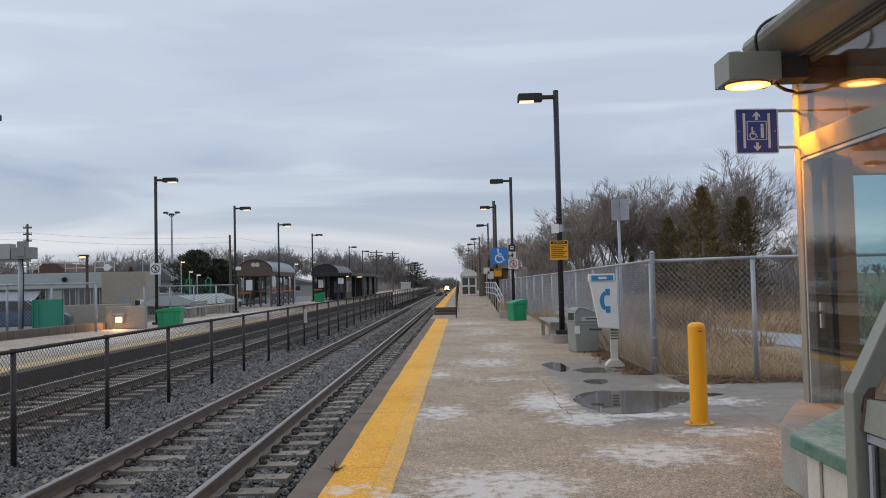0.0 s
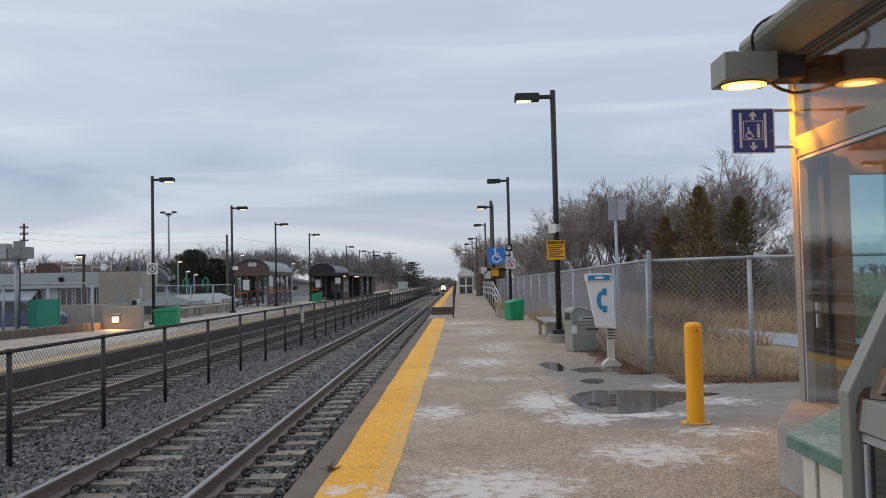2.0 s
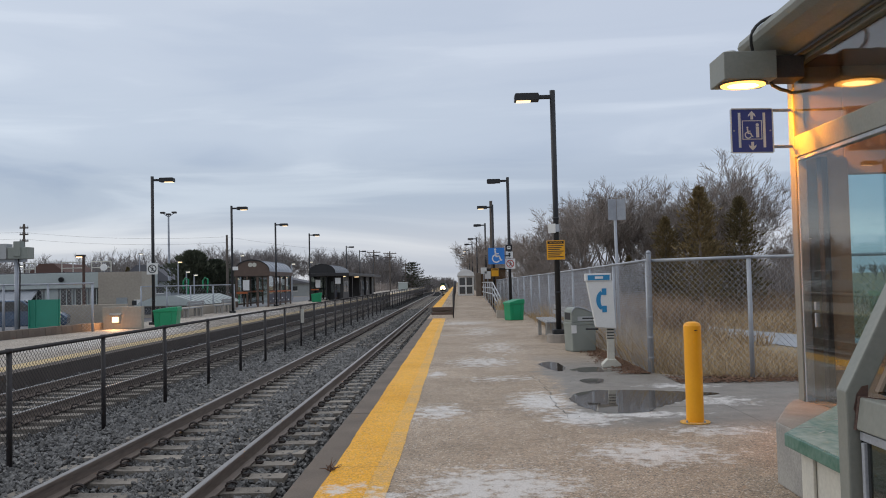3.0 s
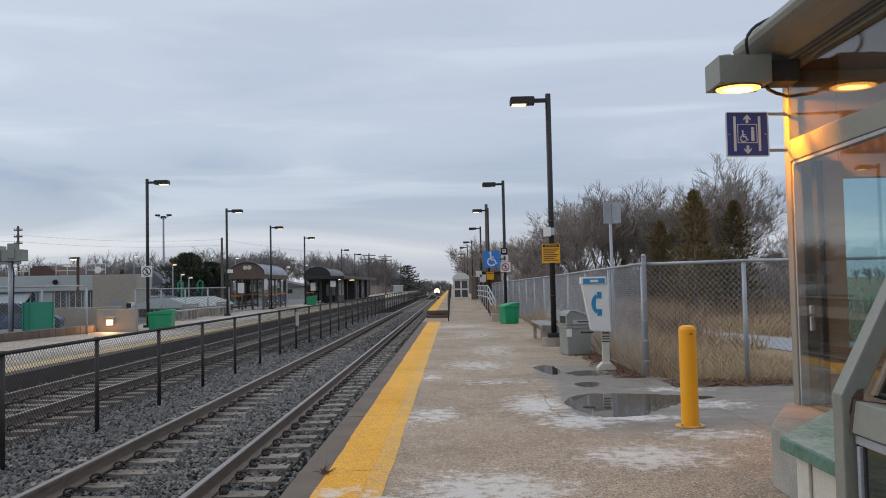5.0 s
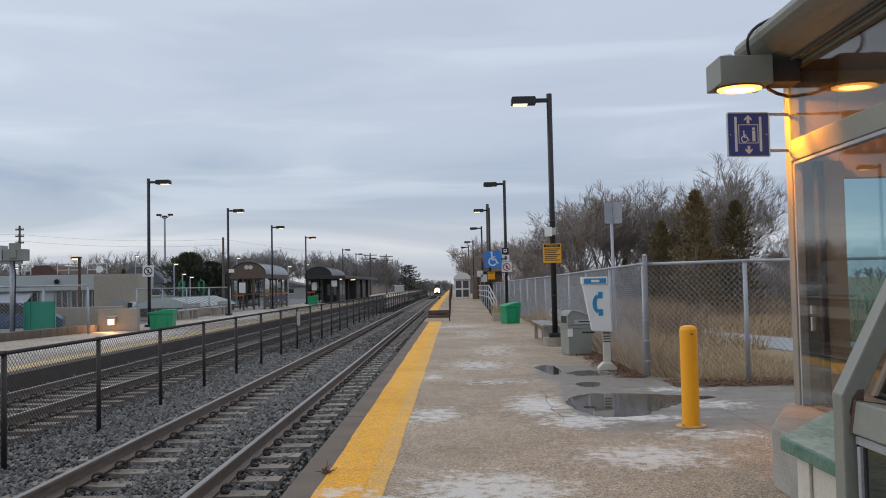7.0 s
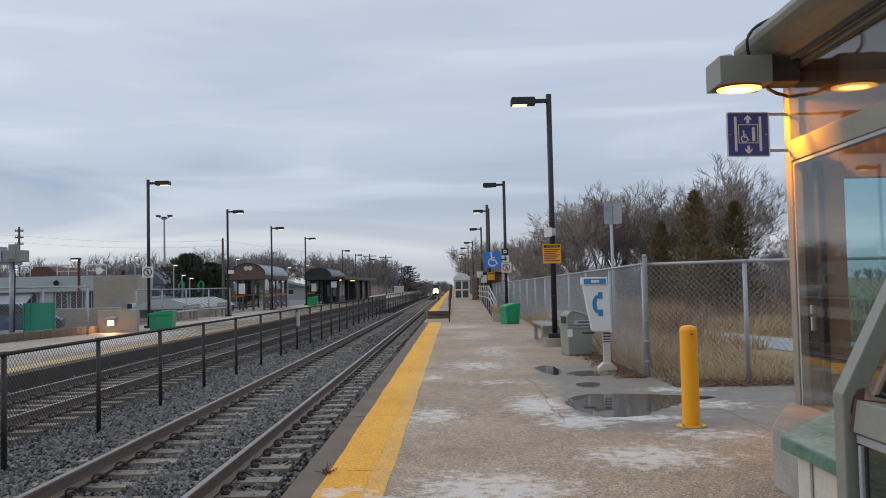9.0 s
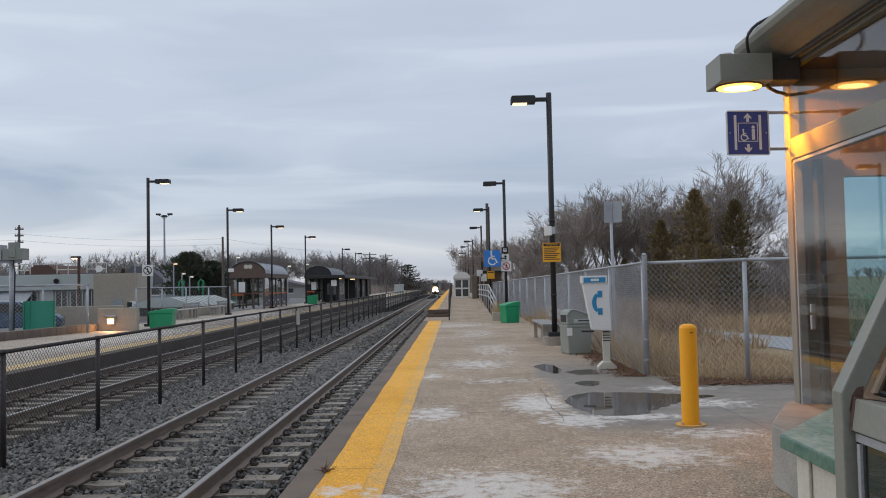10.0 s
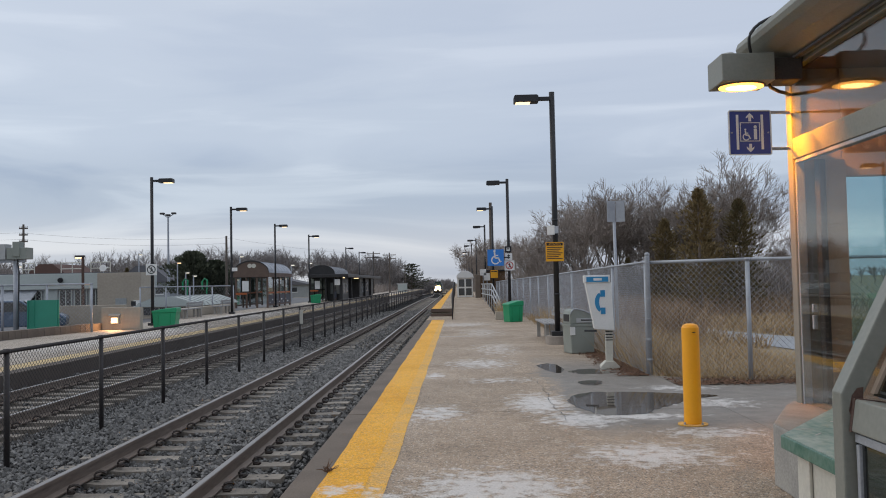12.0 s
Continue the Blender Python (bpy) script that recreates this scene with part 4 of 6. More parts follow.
def lift_house():
    t = tagged(new("lift_house"), "grey metal and glass lift entrance house, lit orange inside", "building")
    G = M["greyframe"]
    X0, Y1 = 3.2, 8.0

    def bar(name, x0, x1, y0, y1, z0, z1, m=G, label="", bevel=0.008, parent=t):
        return part(name, box(B(), x0, x1, y0, y1, z0, z1), m, parent, label, bevel)

    bar("corner_post", X0 - 0.06, X0 + 0.04, Y1 - 0.12, Y1, 0.48, 3.62)
    bar("door_jamb", X0 - 0.045, X0 + 0.03, Y1 - 0.155, Y1 - 0.123, 0.48, 2.70, M["galv"], "bright door frame edge", 0.003)
    bar("lintel", X0 - 0.06, X0 + 0.06, 3.4, Y1 - 0.123, 2.72, 2.915)
    bar("lintel_trim", X0 - 0.05, X0 + 0.02, 3.4, Y1 - 0.16, 2.685, 2.717, M["galv"], "bright trim", 0.003)
    bar("top_trim", X0 - 0.05, X0 + 0.03, 3.4, Y1 - 0.123, 3.56, 3.60)
    p = part("glass_pane", prism(B(), [(3.20, 3.4), (3.212, 3.4), (3.162, Y1 - 0.16), (3.15, Y1 - 0.16)], 0.5, 2.69, axis="z"), M["glass"], t, "large clear pane")
    p.visible_shadow = False
    p = part("glass_pane", prism(B(), [(3.20, 3.4), (3.212, 3.4), (3.162, Y1 - 0.125), (3.15, Y1 - 0.125)], 2.92, 3.56, axis="z"), M["glass"], t, "upper clear pane")
    p.visible_shadow = False
    # roof with a deep fascia that overhangs the platform side
    bm = prism(B(), [(3.14, 3.60), (6.2, 3.60), (6.2, 4.0), (3.3, 3.98), (2.90, 3.945), (2.80, 3.905), (2.735, 3.855), (2.715, 3.80), (2.735, 3.755), (2.80, 3.715), (2.92, 3.665)], 2.0, 8.08)
    part("roof", bm, G, t, "grey metal roof with a deep rolled fascia", bevel=0.006)
    # solid dark bar in place of the shaded groove below the fascia
    bar("soffit_groove", 3.06, 3.10, 2.1, 8.0, 3.588, 3.612, M["darkpost"], "dark strip drawn for the shaded soffit groove", 0)
    bar("ceiling", 3.25, 6.0, 3.4, 7.95, 3.565, 3.59, M["brown"], "dull brown ceiling lining", 0)
    # end wall with a tall window, side and back
    bar("end_wall", X0 + 0.04, 3.60, 7.9, 8.0, 0.48, 3.58, M["orangewall"], "beige end wall")
    bar("end_wall", 3.60, 4.55, 7.9, 8.0, 2.56, 3.58, M["orangewall"], "beige end wall")
    bar("end_wall", 3.60, 4.55, 7.9, 8.0, 0.3, 1.0, M["orangewall"], "beige end wall")
    bar("end_wall", 4.55, 6.0, 7.9, 8.0, 0.3, 3.58, M["orangewall"], "beige end wall")
    p = bar("window_pane", 3.60, 4.55, 7.94, 7.95, 1.0, 2.56, M["tealglass"], "tinted window pane", 0)
    p.visible_shadow = False
    bar("window_trim", 3.585, 3.605, 7.88, 7.9, 1.0, 2.56, M["galv"], "", 0.003)
    bar("inner_post", X0 + 0.10, X0 + 0.16, 7.70, 7.80, 0.5, 2.7, M["darkpost"], "dark door stile")
    bar("inner_panel", X0 + 0.17, X0 + 0.36, 7.74, 7.78, 0.5, 2.7, M["orangewall"], "beige door leaf")
    bar("door_handle", X0 - 0.05, X0 - 0.01, 7.575, 7.605, 1.175, 1.30, M["galv"], "steel door handle", 0.008)
    bar("door_lock", X0 - 0.05, X0 - 0.01, 7.575, 7.605, 1.325, 1.40, M["galv"], "steel lock case", 0.008)
    bar("kick_line", X0 + 0.12, X0 + 0.36, 7.715, 7.735, 0.78, 0.87, M["yellow_worn"], "yellow stripe", 0)
    bar("back_wall", 6.0, 6.1, 2.0, 8.0, 0.0, 3.6, M["orangewall"], "beige back wall")
    bar("near_wall", 3.3, 6.0, 2.0, 2.1, 0.0, 3.6, M["orangewall"], "beige near wall")
    bar("floor_slab", 3.3, 6.0, 2.0, 8.0, 0.3, 0.47, M["kerb"], "concrete floor", 0)
    # projecting sloped glazing nearer the camera
    F = 3.6
    bm = prism(B(), [(1.575, 0.0), (1.655, 0.0), (1.655, 1.14), (2.93, 3.64), (2.84, 3.66), (1.575, 1.17)], F - 0.09, F)
    part("sloped_post", bm, G, t, "bent grey end frame", bevel=0.008)
    part("mid_rail", prism(B(), [(1.60, 1.02), (1.70, 1.02), (1.76, 1.13), (1.62, 1.15)], 1.2, F - 0.095), G, t, "grey horizontal rail", bevel=0.008)
    bar("rail_trim", 1.62, 1.66, 1.2, F - 0.10, 0.975, 1.01, M["galv"], "bright glazing trim", 0.003)
    part("rust_patch", prism(B(), [(1.604, 1.10), (1.618, 1.16), (1.64, 1.19), (1.665, 1.195), (1.66, 1.12), (1.656, 1.02), (1.645, 0.95), (1.634, 0.94), (1.630, 1.02), (1.618, 1.06)], F - 0.094, F - 0.088), M["rust"], t, "rusted joint")
    part("rust_collar", prism(B(), [(1.597, 1.017), (1.702, 1.017), (1.763, 1.133), (1.618, 1.154)], F - 0.118, F - 0.096), M["rust"], t, "rusted weld collar", bevel=0.003)
    p = part("sloped_pane", prism(B(), [(1.70, 1.16), (1.71, 1.16), (2.88, 3.6), (2.87, 3.6)], 1.2, F - 0.1), M["dimglass"], t, "sloping pane")
    p.visible_shadow = False
    bar("pane_edge", 1.715, 1.735, 1.2, F - 0.11, 1.15, 1.18, M["galv"], "bright glazing trim", 0.003)
    # trim in the beige wall material, a tint for sodium light falling on it
    bm = prism(B(), [(1.69, 1.17), (1.715, 1.17), (2.88, 3.6), (2.855, 3.6)], F - 0.125, F - 0.095)
    part("slope_trim", bm, M["orangewall"], t, "glazing bar tinted beige for orange lamplight")
    p = bar("lower_pane", 1.625, 1.635, 1.2, F - 0.1, 0.1, 0.99, M["dimglass"], "lower pane tinted dark for the dim interior", 0)
    p.visible_shadow = False
    bar("lower_trim", 1.612, 1.645, F - 0.15, F - 0.125, 0.0, 0.97, M["galv"], "bright vertical glazing bar", 0.003)
    bar("lower_wall", 1.95, 2.0, 1.2, F - 0.1, 0.0, 0.95, M["darkpost"], "dark inner wall", 0)
    bar("inner_stripe", 1.93, 1.946, 1.2, F - 0.1, 0.50, 0.78, M["yellow_worn"], "yellow painted stripe", 0.004)
    # wall-mounted sodium lantern
    bm = prism(B(), [(2.40, 3.38), (2.866, 3.38), (2.866, 3.628), (2.40, 3.628)], 7.5, 7.93)
    lamp = part("lantern", bm, G, t, "grey box lantern", bevel=0.010)

    def oval(rx, ry, z0, z1):
        return prism(B(), [(2.633 + rx * math.cos(math.tau * k / 28), 7.715 + ry * math.sin(math.tau * k / 28)) for k in range(28)], z0, z1, axis="z")

    part("lens_rim", oval(0.215, 0.195, 3.372, 3.382), M["darkpost"], lamp, "dark lens rim")
    part("lantern_lens", oval(0.197, 0.175, 3.364, 3.371), M["amberlit"], lamp, "glowing orange lens")
    part("bulb", oval(0.135, 0.10, 3.358, 3.363), M["bulb"], lamp, "white hot bulb")
    part("lantern_bracket", box(B(), 2.866, 3.14, 7.58, 7.86, 3.40, 3.60), M["darkpost"], t, "dark wall bracket", bevel=0.008)
    part("lantern_cap", tube(B(), [(2.50, 7.62, 3.628), (2.50, 7.62, 3.655)], 0.048, 12), M["white"], t, "pale cap")
    part("conduit", tube(B(), [(2.86, 7.70, 3.42), (2.90, 7.71, 3.36), (2.98, 7.73, 3.325), (3.06, 7.78, 3.32), (3.14, 7.90, 3.33)], 0.016, 6), M["black"], t, "short black conduit", smooth=True)
    part("roof_cable", tube(B(), [(2.92, 7.46, 3.95), (2.87, 7.48, 3.945), (2.806, 7.5, 3.918), (2.745, 7.5, 3.886), (2.697, 7.5, 3.846), (2.662, 7.5, 3.80), (2.646, 7.5, 3.75), (2.650, 7.51, 3.69), (2.68, 7.56, 3.63), (2.71, 7.62, 3.615)], 0.014, 8),
         M["black"], t, "black looped cable", smooth=True)
    return t


M["tealglass"] = glass_mat("teal_tinted_glass", (0.74, 0.89, 0.90))
lift_house()
lamp = new("sodium_light", bpy.data.lights.new("sodium_light", "AREA"))
lamp.data.shape, lamp.data.size, lamp.data.size_y, lamp.data.energy, lamp.data.color = "ELLIPSE", 0.14, 0.12, 50.0, (1.0, 0.30, 0.002)
lamp.data.spread = radians(106)
lamp.matrix_world = look((2.633, 7.715, 3.35), (3.12, 7.72, 2.93))
lamp = new("lift_house_light", bpy.data.lights.new("lift_house_light", "AREA"))
lamp.data.shape, lamp.data.size, lamp.data.energy, lamp.data.color = "SQUARE", 0.5, 15.0, (1.0, 0.52, 0.22)
lamp.matrix_world = look((4.4, 6.2, 3.5), (4.4, 6.2, 0))

# lift sign on brackets
s = thing("lift_sign", "navy blue lift sign with white symbols on two brackets", "sign", at=(2.643, 7.55, 2.925), turn=5)
part("panel", box(B(), -0.19, 0.19, 0, 0.03, -0.195, 0.195), M["navy"], s, bevel=0.012)
bm = B()
for a in (-0.195, 0.185):
    box(bm, a, a + 0.01, -0.006, 0.002, -0.19, 0.19)
for a in (-0.2, 0.19):
    box(bm, -0.185, 0.185, -0.006, 0.002, a, a + 0.01)
part("border", bm, M["white"], s, "pale border")
for a in (-0.125, 0.10):
    part("guide_rail", box(B(), a, a + 0.022, -0.004, 0.001, -0.15, 0.16), M["white"], s, "white guide rail")
for up in (1, -1):
    shape = [(-0.012, 0.1), (0.012, 0.1), (0.012, 0.14), (0.035, 0.125), (0.03, 0.145), (0, 0.175), (-0.03, 0.145), (-0.035, 0.125), (-0.012, 0.14)]
    part("arrow", prism(B(), [(a, b * up) for a, b in shape], -0.004, 0.001), M["white"], s, "white arrow")
bm = B()
for a, b, c, d in ((-0.09, 0.09, 0.085, 0.091), (-0.09, 0.09, -0.078, -0.072), (-0.09, -0.084, -0.072, 0.085), (0.084, 0.09, -0.072, 0.085)):
    box(bm, a, b, -0.004, 0.001, c, d)
part("lift_car", bm, M["white"], s, "white lift car outline")
bm = box(B(), 0.035, 0.062, -0.004, 0.001, -0.06, 0.035)
disc(bm, (0.048, 0.0, 0.052), 0.014, (0, -1, 0), 0.004, 12)
part("rider_symbol", bm, M["white"], s, "white standing symbol")
wheelchair(s, 0.13, (-0.035, 0.0, -0.02), M["white"])
for z in (-0.155, 0.17):
    arm = part("bracket", box(B(), 0.185, 0.37, 0.004, 0.026, z, z + 0.025), M["galv"], s, "steel bracket", bevel=0.003)
    part("wall_stay", tube(B(), [(0.36, 0.015, z + 0.012), (0.503, 0.31, z + 0.07)], 0.011, 6), M["galv"], arm, "steel stay to the post")
for xx in (-0.165, 0.165):
    part("screw", disc(B(), (xx, 0, 0.0), 0.008, (0, -1, 0), 0.006, 8), M["galv"], s)

# low concrete plinth and the sand box before the lift house
bm = prism(B(), [(2.47, 5.2), (2.50, 6.85), (2.96, 7.80), (3.12, 8.05), (4.6, 8.15), (4.6, 5.2)], 0.0, 0.48, axis="z")
s = thing("plinth", "grey concrete plinth with a worn tan top under the lift house", "plinth")
part("base", bm, M["kerb"], s, bevel=0.012)
part("cap", prism(B(), [(2.48, 5.2), (2.51, 6.84), (2.965, 7.785), (3.125, 8.03), (4.6, 8.13), (4.6, 5.2)], 0.472, 0.484, axis="z"), M["pinkstone"], s, "worn tan top")
s = thing("sand_box", "white wooden sand box with a peeling green lid", "storage box")
bm = prism(B(), [(1.90, 3.62), (1.90, 4.83), (2.60, 5.75), (3.1, 5.75), (3.1, 3.62)], 0.0, 0.68, axis="z")
part("body", bm, M["cream"], s, "off-white boarded body", bevel=0.01)
bm = prism(B(), [(1.83, 3.6), (1.83, 4.88), (2.62, 5.95), (3.1, 5.95), (3.1, 3.6)], 0.682, 0.755, axis="z")
part("lid", bm, M["greenlid"], s, "peeling green lid", bevel=0.008)
# paler sheet on the lid: peeling paint plus painted sky reflection
part("lid_top", prism(B(), [(1.842, 3.6), (1.842, 4.875), (2.625, 5.935), (3.09, 5.935), (3.09, 3.6)], 0.7552, 0.7592, axis="z"), M["peelsheen"], s, "peeling top of the lid, paled with painted sky sheen")
part("batten", box(B(), 1.88, 1.897, 4.62, 4.72, 0.0, 0.68), M["cream"], s, bevel=0.004)
rnd = random.Random(8)
for i in range(60):
    a, b = rnd.uniform(1.88, 2.9), rnd.uniform(3.8, 5.8)
    if (b - 4.88) < (a - 1.83) * 1.2:
        c, d = rnd.uniform(0.01, 0.07), rnd.uniform(0.004, 0.014)
        part("flake", box(B(), -c, c, -d, d, 0, 0.002, pose(a, b, 0.7594, 0, 0, rnd.uniform(-60, 60))), M["salt"], s)


def puddle(outline, seed, label):
    rnd = random.Random(seed)
    pts = []
    n = len(outline)
    for i in range(n):
        p0, p1, p2, p3 = (Vector(outline[(i + k) % n]) for k in (-1, 0, 1, 2))
        for k in range(6):
            u = k / 6
            q = 0.5 * ((2 * p1) + (p2 - p0) * u + (2 * p0 - 5 * p1 + 4 * p2 - p3) * u * u + (3 * p1 - p0 - 3 * p2 + p3) * u ** 3)
            pts.append((q.x + rnd.uniform(-0.02, 0.02), q.y + rnd.uniform(-0.04, 0.04)))
    bm = B()
    bm.faces.new([bm.verts.new((x, y, 0.003)) for x, y in pts])
    solid("puddle", bm, M["water"], label, "puddle", "puddles", kind="stuff")


m = bpy.data.materials.new("puddle_water")
m.use_nodes = True
q = m.node_tree.nodes["Principled BSDF"]
q.inputs["Base Color"].default_value = (0.075, 0.065, 0.055, 1)
q.inputs["Roughness"].default_value = 0.03
q.inputs["IOR"].default_value = 1.6
M["water"] = m
puddle([(1.51, 11.85), (1.84, 12.58), (2.58, 12.59), (3.11, 12.36), (3.62, 12.05), (3.24, 11.80), (2.83, 11.28), (2.47, 10.84), (2.29, 10.54), (1.81, 10.51), (1.6, 10.95)], 1,
       "shallow puddle of rain water on the platform")
puddle([(1.52, 16.59), (1.72, 17.1), (1.92, 16.9), (1.95, 15.9), (1.75, 15.35)], 2, "small dark puddle in a platform hollow")
puddle([(2.0, 15.6), (2.5, 15.95), (2.74, 15.2), (2.2, 15.1)], 3, "small dark puddle near the telephone")
puddle([(1.95, 14.0), (2.3, 14.1), (2.25, 13.6), (2.0, 13.5)], 4, "thin wet patch on the platform")

# expansion cracks and a strip of joint filler
bm = B()
for pts in (((1.22, 14.9), (1.29, 13.6), (1.31, 12.79), (1.25, 11.6), (1.3, 10.6), (1.24, 10.0)), ((2.5, 9.5), (2.9, 9.0), (3.3, 8.7)), ((-1.4, 10.93), (-1.0, 10.94), (-0.6, 10.92), (0.1, 10.95), (0.9, 10.91), (1.3, 10.95)), ((-1.3, 7.75), (-0.9, 7.72), (-0.62, 7.74)), ((1.26, 10.2), (1.9, 9.9), (2.4, 9.75), (3.3, 10.0))):
    fine = []
    for a, b in zip(pts, pts[1:]):
        fine += [(a[0] + (b[0] - a[0]) * k / 5 + rnd.gauss(0, 0.012), a[1] + (b[1] - a[1]) * k / 5 + rnd.gauss(0, 0.012)) for k in range(5)]
    for a, b in zip(fine, fine[1:]):
        d = Vector((b[0] - a[0], b[1] - a[1])).normalized() * rnd.uniform(0.0015, 0.005)
        bm.faces.new([bm.verts.new(v) for v in ((a[0] - d.y, a[1] + d.x, 0.0065), (b[0] - d.y, b[1] + d.x, 0.0065), (b[0] + d.y, b[1] - d.x, 0.0065), (a[0] + d.y, a[1] - d.x, 0.0065))])
solid("pavement_cracks", bm, M["black"], "dark cracks in the concrete", kind="stuff")

solid("joint_strip", box(B(), -0.58, 0.55, 26.2, 26.3, -0.01, 0.003), M["salt"], "pale filler in a platform joint", "joint", kind="stuff")

# loose grit
rng = random.Random(16)
v, f = [], []
for i in range(2600):
    x, y = (rng.uniform(1.3, 2.45), rng.uniform(5.4, 7.6)) if i < 1500 else (rng.uniform(-0.5, 3.3), rng.uniform(5.0, 15.0))
    r = rng.uniform(0.003, 0.008)
    k = len(v)
    v += [(x + r * math.cos(a) * rng.uniform(0.7, 1.2), y + r * math.sin(a), 0.0) for a in (0.3, 1.8, 3.4, 4.9)] + [(x, y, r * rng.uniform(0.7, 1.2))]
    f += [(k + j, k + (j + 1) % 4, k + 4) for j in range(4)]
tagged(raw("loose_grit", v, f, M["grit"]), "loose dark and pale grit on the platform", "grit", kind="stuff")

# weeds in the joint at the platform edge
rng = random.Random(6)
bm = B()
for i in range(16):
    x, y, a = -1.16 + rng.uniform(-0.05, 0.03), 7.62 + rng.uniform(-0.06, 0.06), rng.uniform(0, 6.28)
    r = rng.uniform(0.04, 0.12)
    tube(bm, [(x, y, 0), (x + r * 0.5 * math.cos(a), y + r * 0.5 * math.sin(a), 0.03), (x + r * math.cos(a), y + r * math.sin(a), rng.uniform(0.02, 0.09))], 0.006, 3, 0.002)
solid("weed", bm, M["leaf"], "dry brown weed growing in a platform joint", "weed")


# ---- trees and growth ----
def grow(out, p, d, length, r, depth, rnd, up=0.25, kids=(3, 4)):
    """One limb as a bent tapering stick, then its side limbs."""
    side = Vector((rnd.gauss(0, 1), rnd.gauss(0, 1), rnd.gauss(0, 1))) * 0.16
    mid = p + d * length * 0.5
    d2 = (d + side + Vector((0, 0, up * 0.3))).normalized()
    end = mid + d2 * length * 0.5
    out.append((p, mid, end, r, r * 0.55))
    if depth == 0:
        return
    for i in range(rnd.randint(*kids)):
        u = rnd.uniform(0.35, 1.0)
        q = p.lerp(mid, u * 2) if u < 0.5 else mid.lerp(end, u * 2 - 1)
        a = Vector((rnd.gauss(0, 1), rnd.gauss(0, 1), rnd.gauss(0, 0.6)))
        a = (a - d2 * a.dot(d2)).normalized()
        spread = rnd.uniform(0.4, 0.85)
        nd = (d2 + a * spread + Vector((0, 0, up))).normalized()
        grow(out, q, nd, length * rnd.uniform(0.55, 0.8), r * 0.52 * (1.15 - 0.4 * u), depth - 1, rnd, up, kids)


def sticks(items, least, sides=3):
    v, f = [], []
    for p, m, e, r0, r1 in items:
        r0, r1 = max(r0, least), max(r1, least * 0.7)
        d = (e - p).normalized()
        s = d.cross(Vector((0, 0, 1)) if abs(d.z) < 0.9 else Vector((1, 0, 0))).normalized()
        u = s.cross(d)
        k = len(v)
        rings = ((p, r0), (m, (r0 + r1) / 2), (e, r1)) if r0 > least * 1.01 else ((p, r0), (e, r1))
        for q, r in rings:
            for j in range(sides):
                a = math.tau * j / sides
                v.append(tuple(q + s * math.cos(a) * r + u * math.sin(a) * r))
        for row in range(len(rings) - 1):
            for j in range(sides):
                a, b = k + row * sides + j, k + row * sides + (j + 1) % sides
                f.append((a, b, b + sides, a + sides))
    return v, f


def crown_of(rnd, h, depth, kids, leaders):
    out = []
    trunk = h * rnd.uniform(0.16, 0.26)
    lean = Vector((rnd.uniform(-0.1, 0.1), rnd.uniform(-0.1, 0.1), 1)).normalized()
    out.append((Vector((0, 0, -0.1)), lean * trunk * 0.5, lean * trunk, 0.06 + h * 0.012, 0.04 + h * 0.009))
    for i in range(leaders):
        a = math.tau * (i + rnd.random() * 0.7) / leaders
        d = Vector((math.cos(a) * rnd.uniform(0.12, 0.5), math.sin(a) * rnd.uniform(0.12, 0.5), 1)).normalized()
        grow(out, lean * trunk * rnd.uniform(0.75, 1.0), d, h * rnd.uniform(0.26, 0.36), 0.03 + h * 0.005, depth, rnd, 0.19, kids)
    k = h / max(e.z for _, _, e, _, _ in out)
    return [(a * k, b * k, c * k, r, q) for a, b, c, r, q in out]


def bare_tree(seed, h, depth=6, least=0.0075):
    rnd = random.Random(seed)
    t = thing("bare_tree", "leafless grey brown deciduous tree behind the fence", "tree", "bare trees")
    out = crown_of(rnd, h, depth, (2, 4), 5)
    v, f = sticks(out[:1], 0.05, 8)
    raw("trunk", v, f, M["bark"], t)
    v, f = sticks(out[1:], least)
    raw("crown", v, f, M["twig"], t)
    return t


def cedar(seed, h, w, label="dark olive columnar cedar tree", needles="conifer"):
    rnd = random.Random(seed)
    t = thing("cedar_tree", label, "tree", "conifers")
    part("trunk", tube(B(), [(0, 0, -0.2), (0, 0, h * 0.95)], 0.14, 7, 0.02), M["bark"], t)
    v, f = [], []
    for i in range(int((1700 if needles == "conifer" else 3000) + 250 * w)):
        u = rnd.random() ** 0.8
        z = 0.3 + u * (h - 0.3)
        prof = w * 0.5 * (min(1, u * 6)) * (1 - u) ** (0.62 if needles == "conifer" else 0.38) * (0.8 + 0.32 * math.sin(z * 4.7 + seed) * math.sin(z * 1.9))
        a = rnd.uniform(0, math.tau)
        lobes = 0.86 + 0.2 * math.sin(3 * a + z * 1.7 + seed)
        r = prof * lobes * (rnd.uniform(0.25, 1.05) if rnd.random() < 0.8 else rnd.uniform(1.0, 1.45))
        p = Vector((r * math.cos(a), r * math.sin(a), z))
        s = rnd.uniform(0.05, 0.16) * max(1.0, w / 3.6)
        k = len(v)
        o = Vector((math.cos(a), math.sin(a), rnd.uniform(0.4, 1.6))).normalized()
        q = Vector((rnd.gauss(0, 1), rnd.gauss(0, 1), rnd.gauss(0, 1))).normalized()
        n_ = o.cross(q).normalized()
        v += [tuple(p - n_ * s * 0.4), tuple(p + n_ * s * 0.4), tuple(p + o * s * 1.5), tuple(p + q * s * 0.4 + o * s * 0.5)]
        f += [(k, k + 1, k + 2), (k, k + 3, k + 2), (k + 1, k + 3, k)]
    raw("crown", v, f, M[needles], t)
    return t


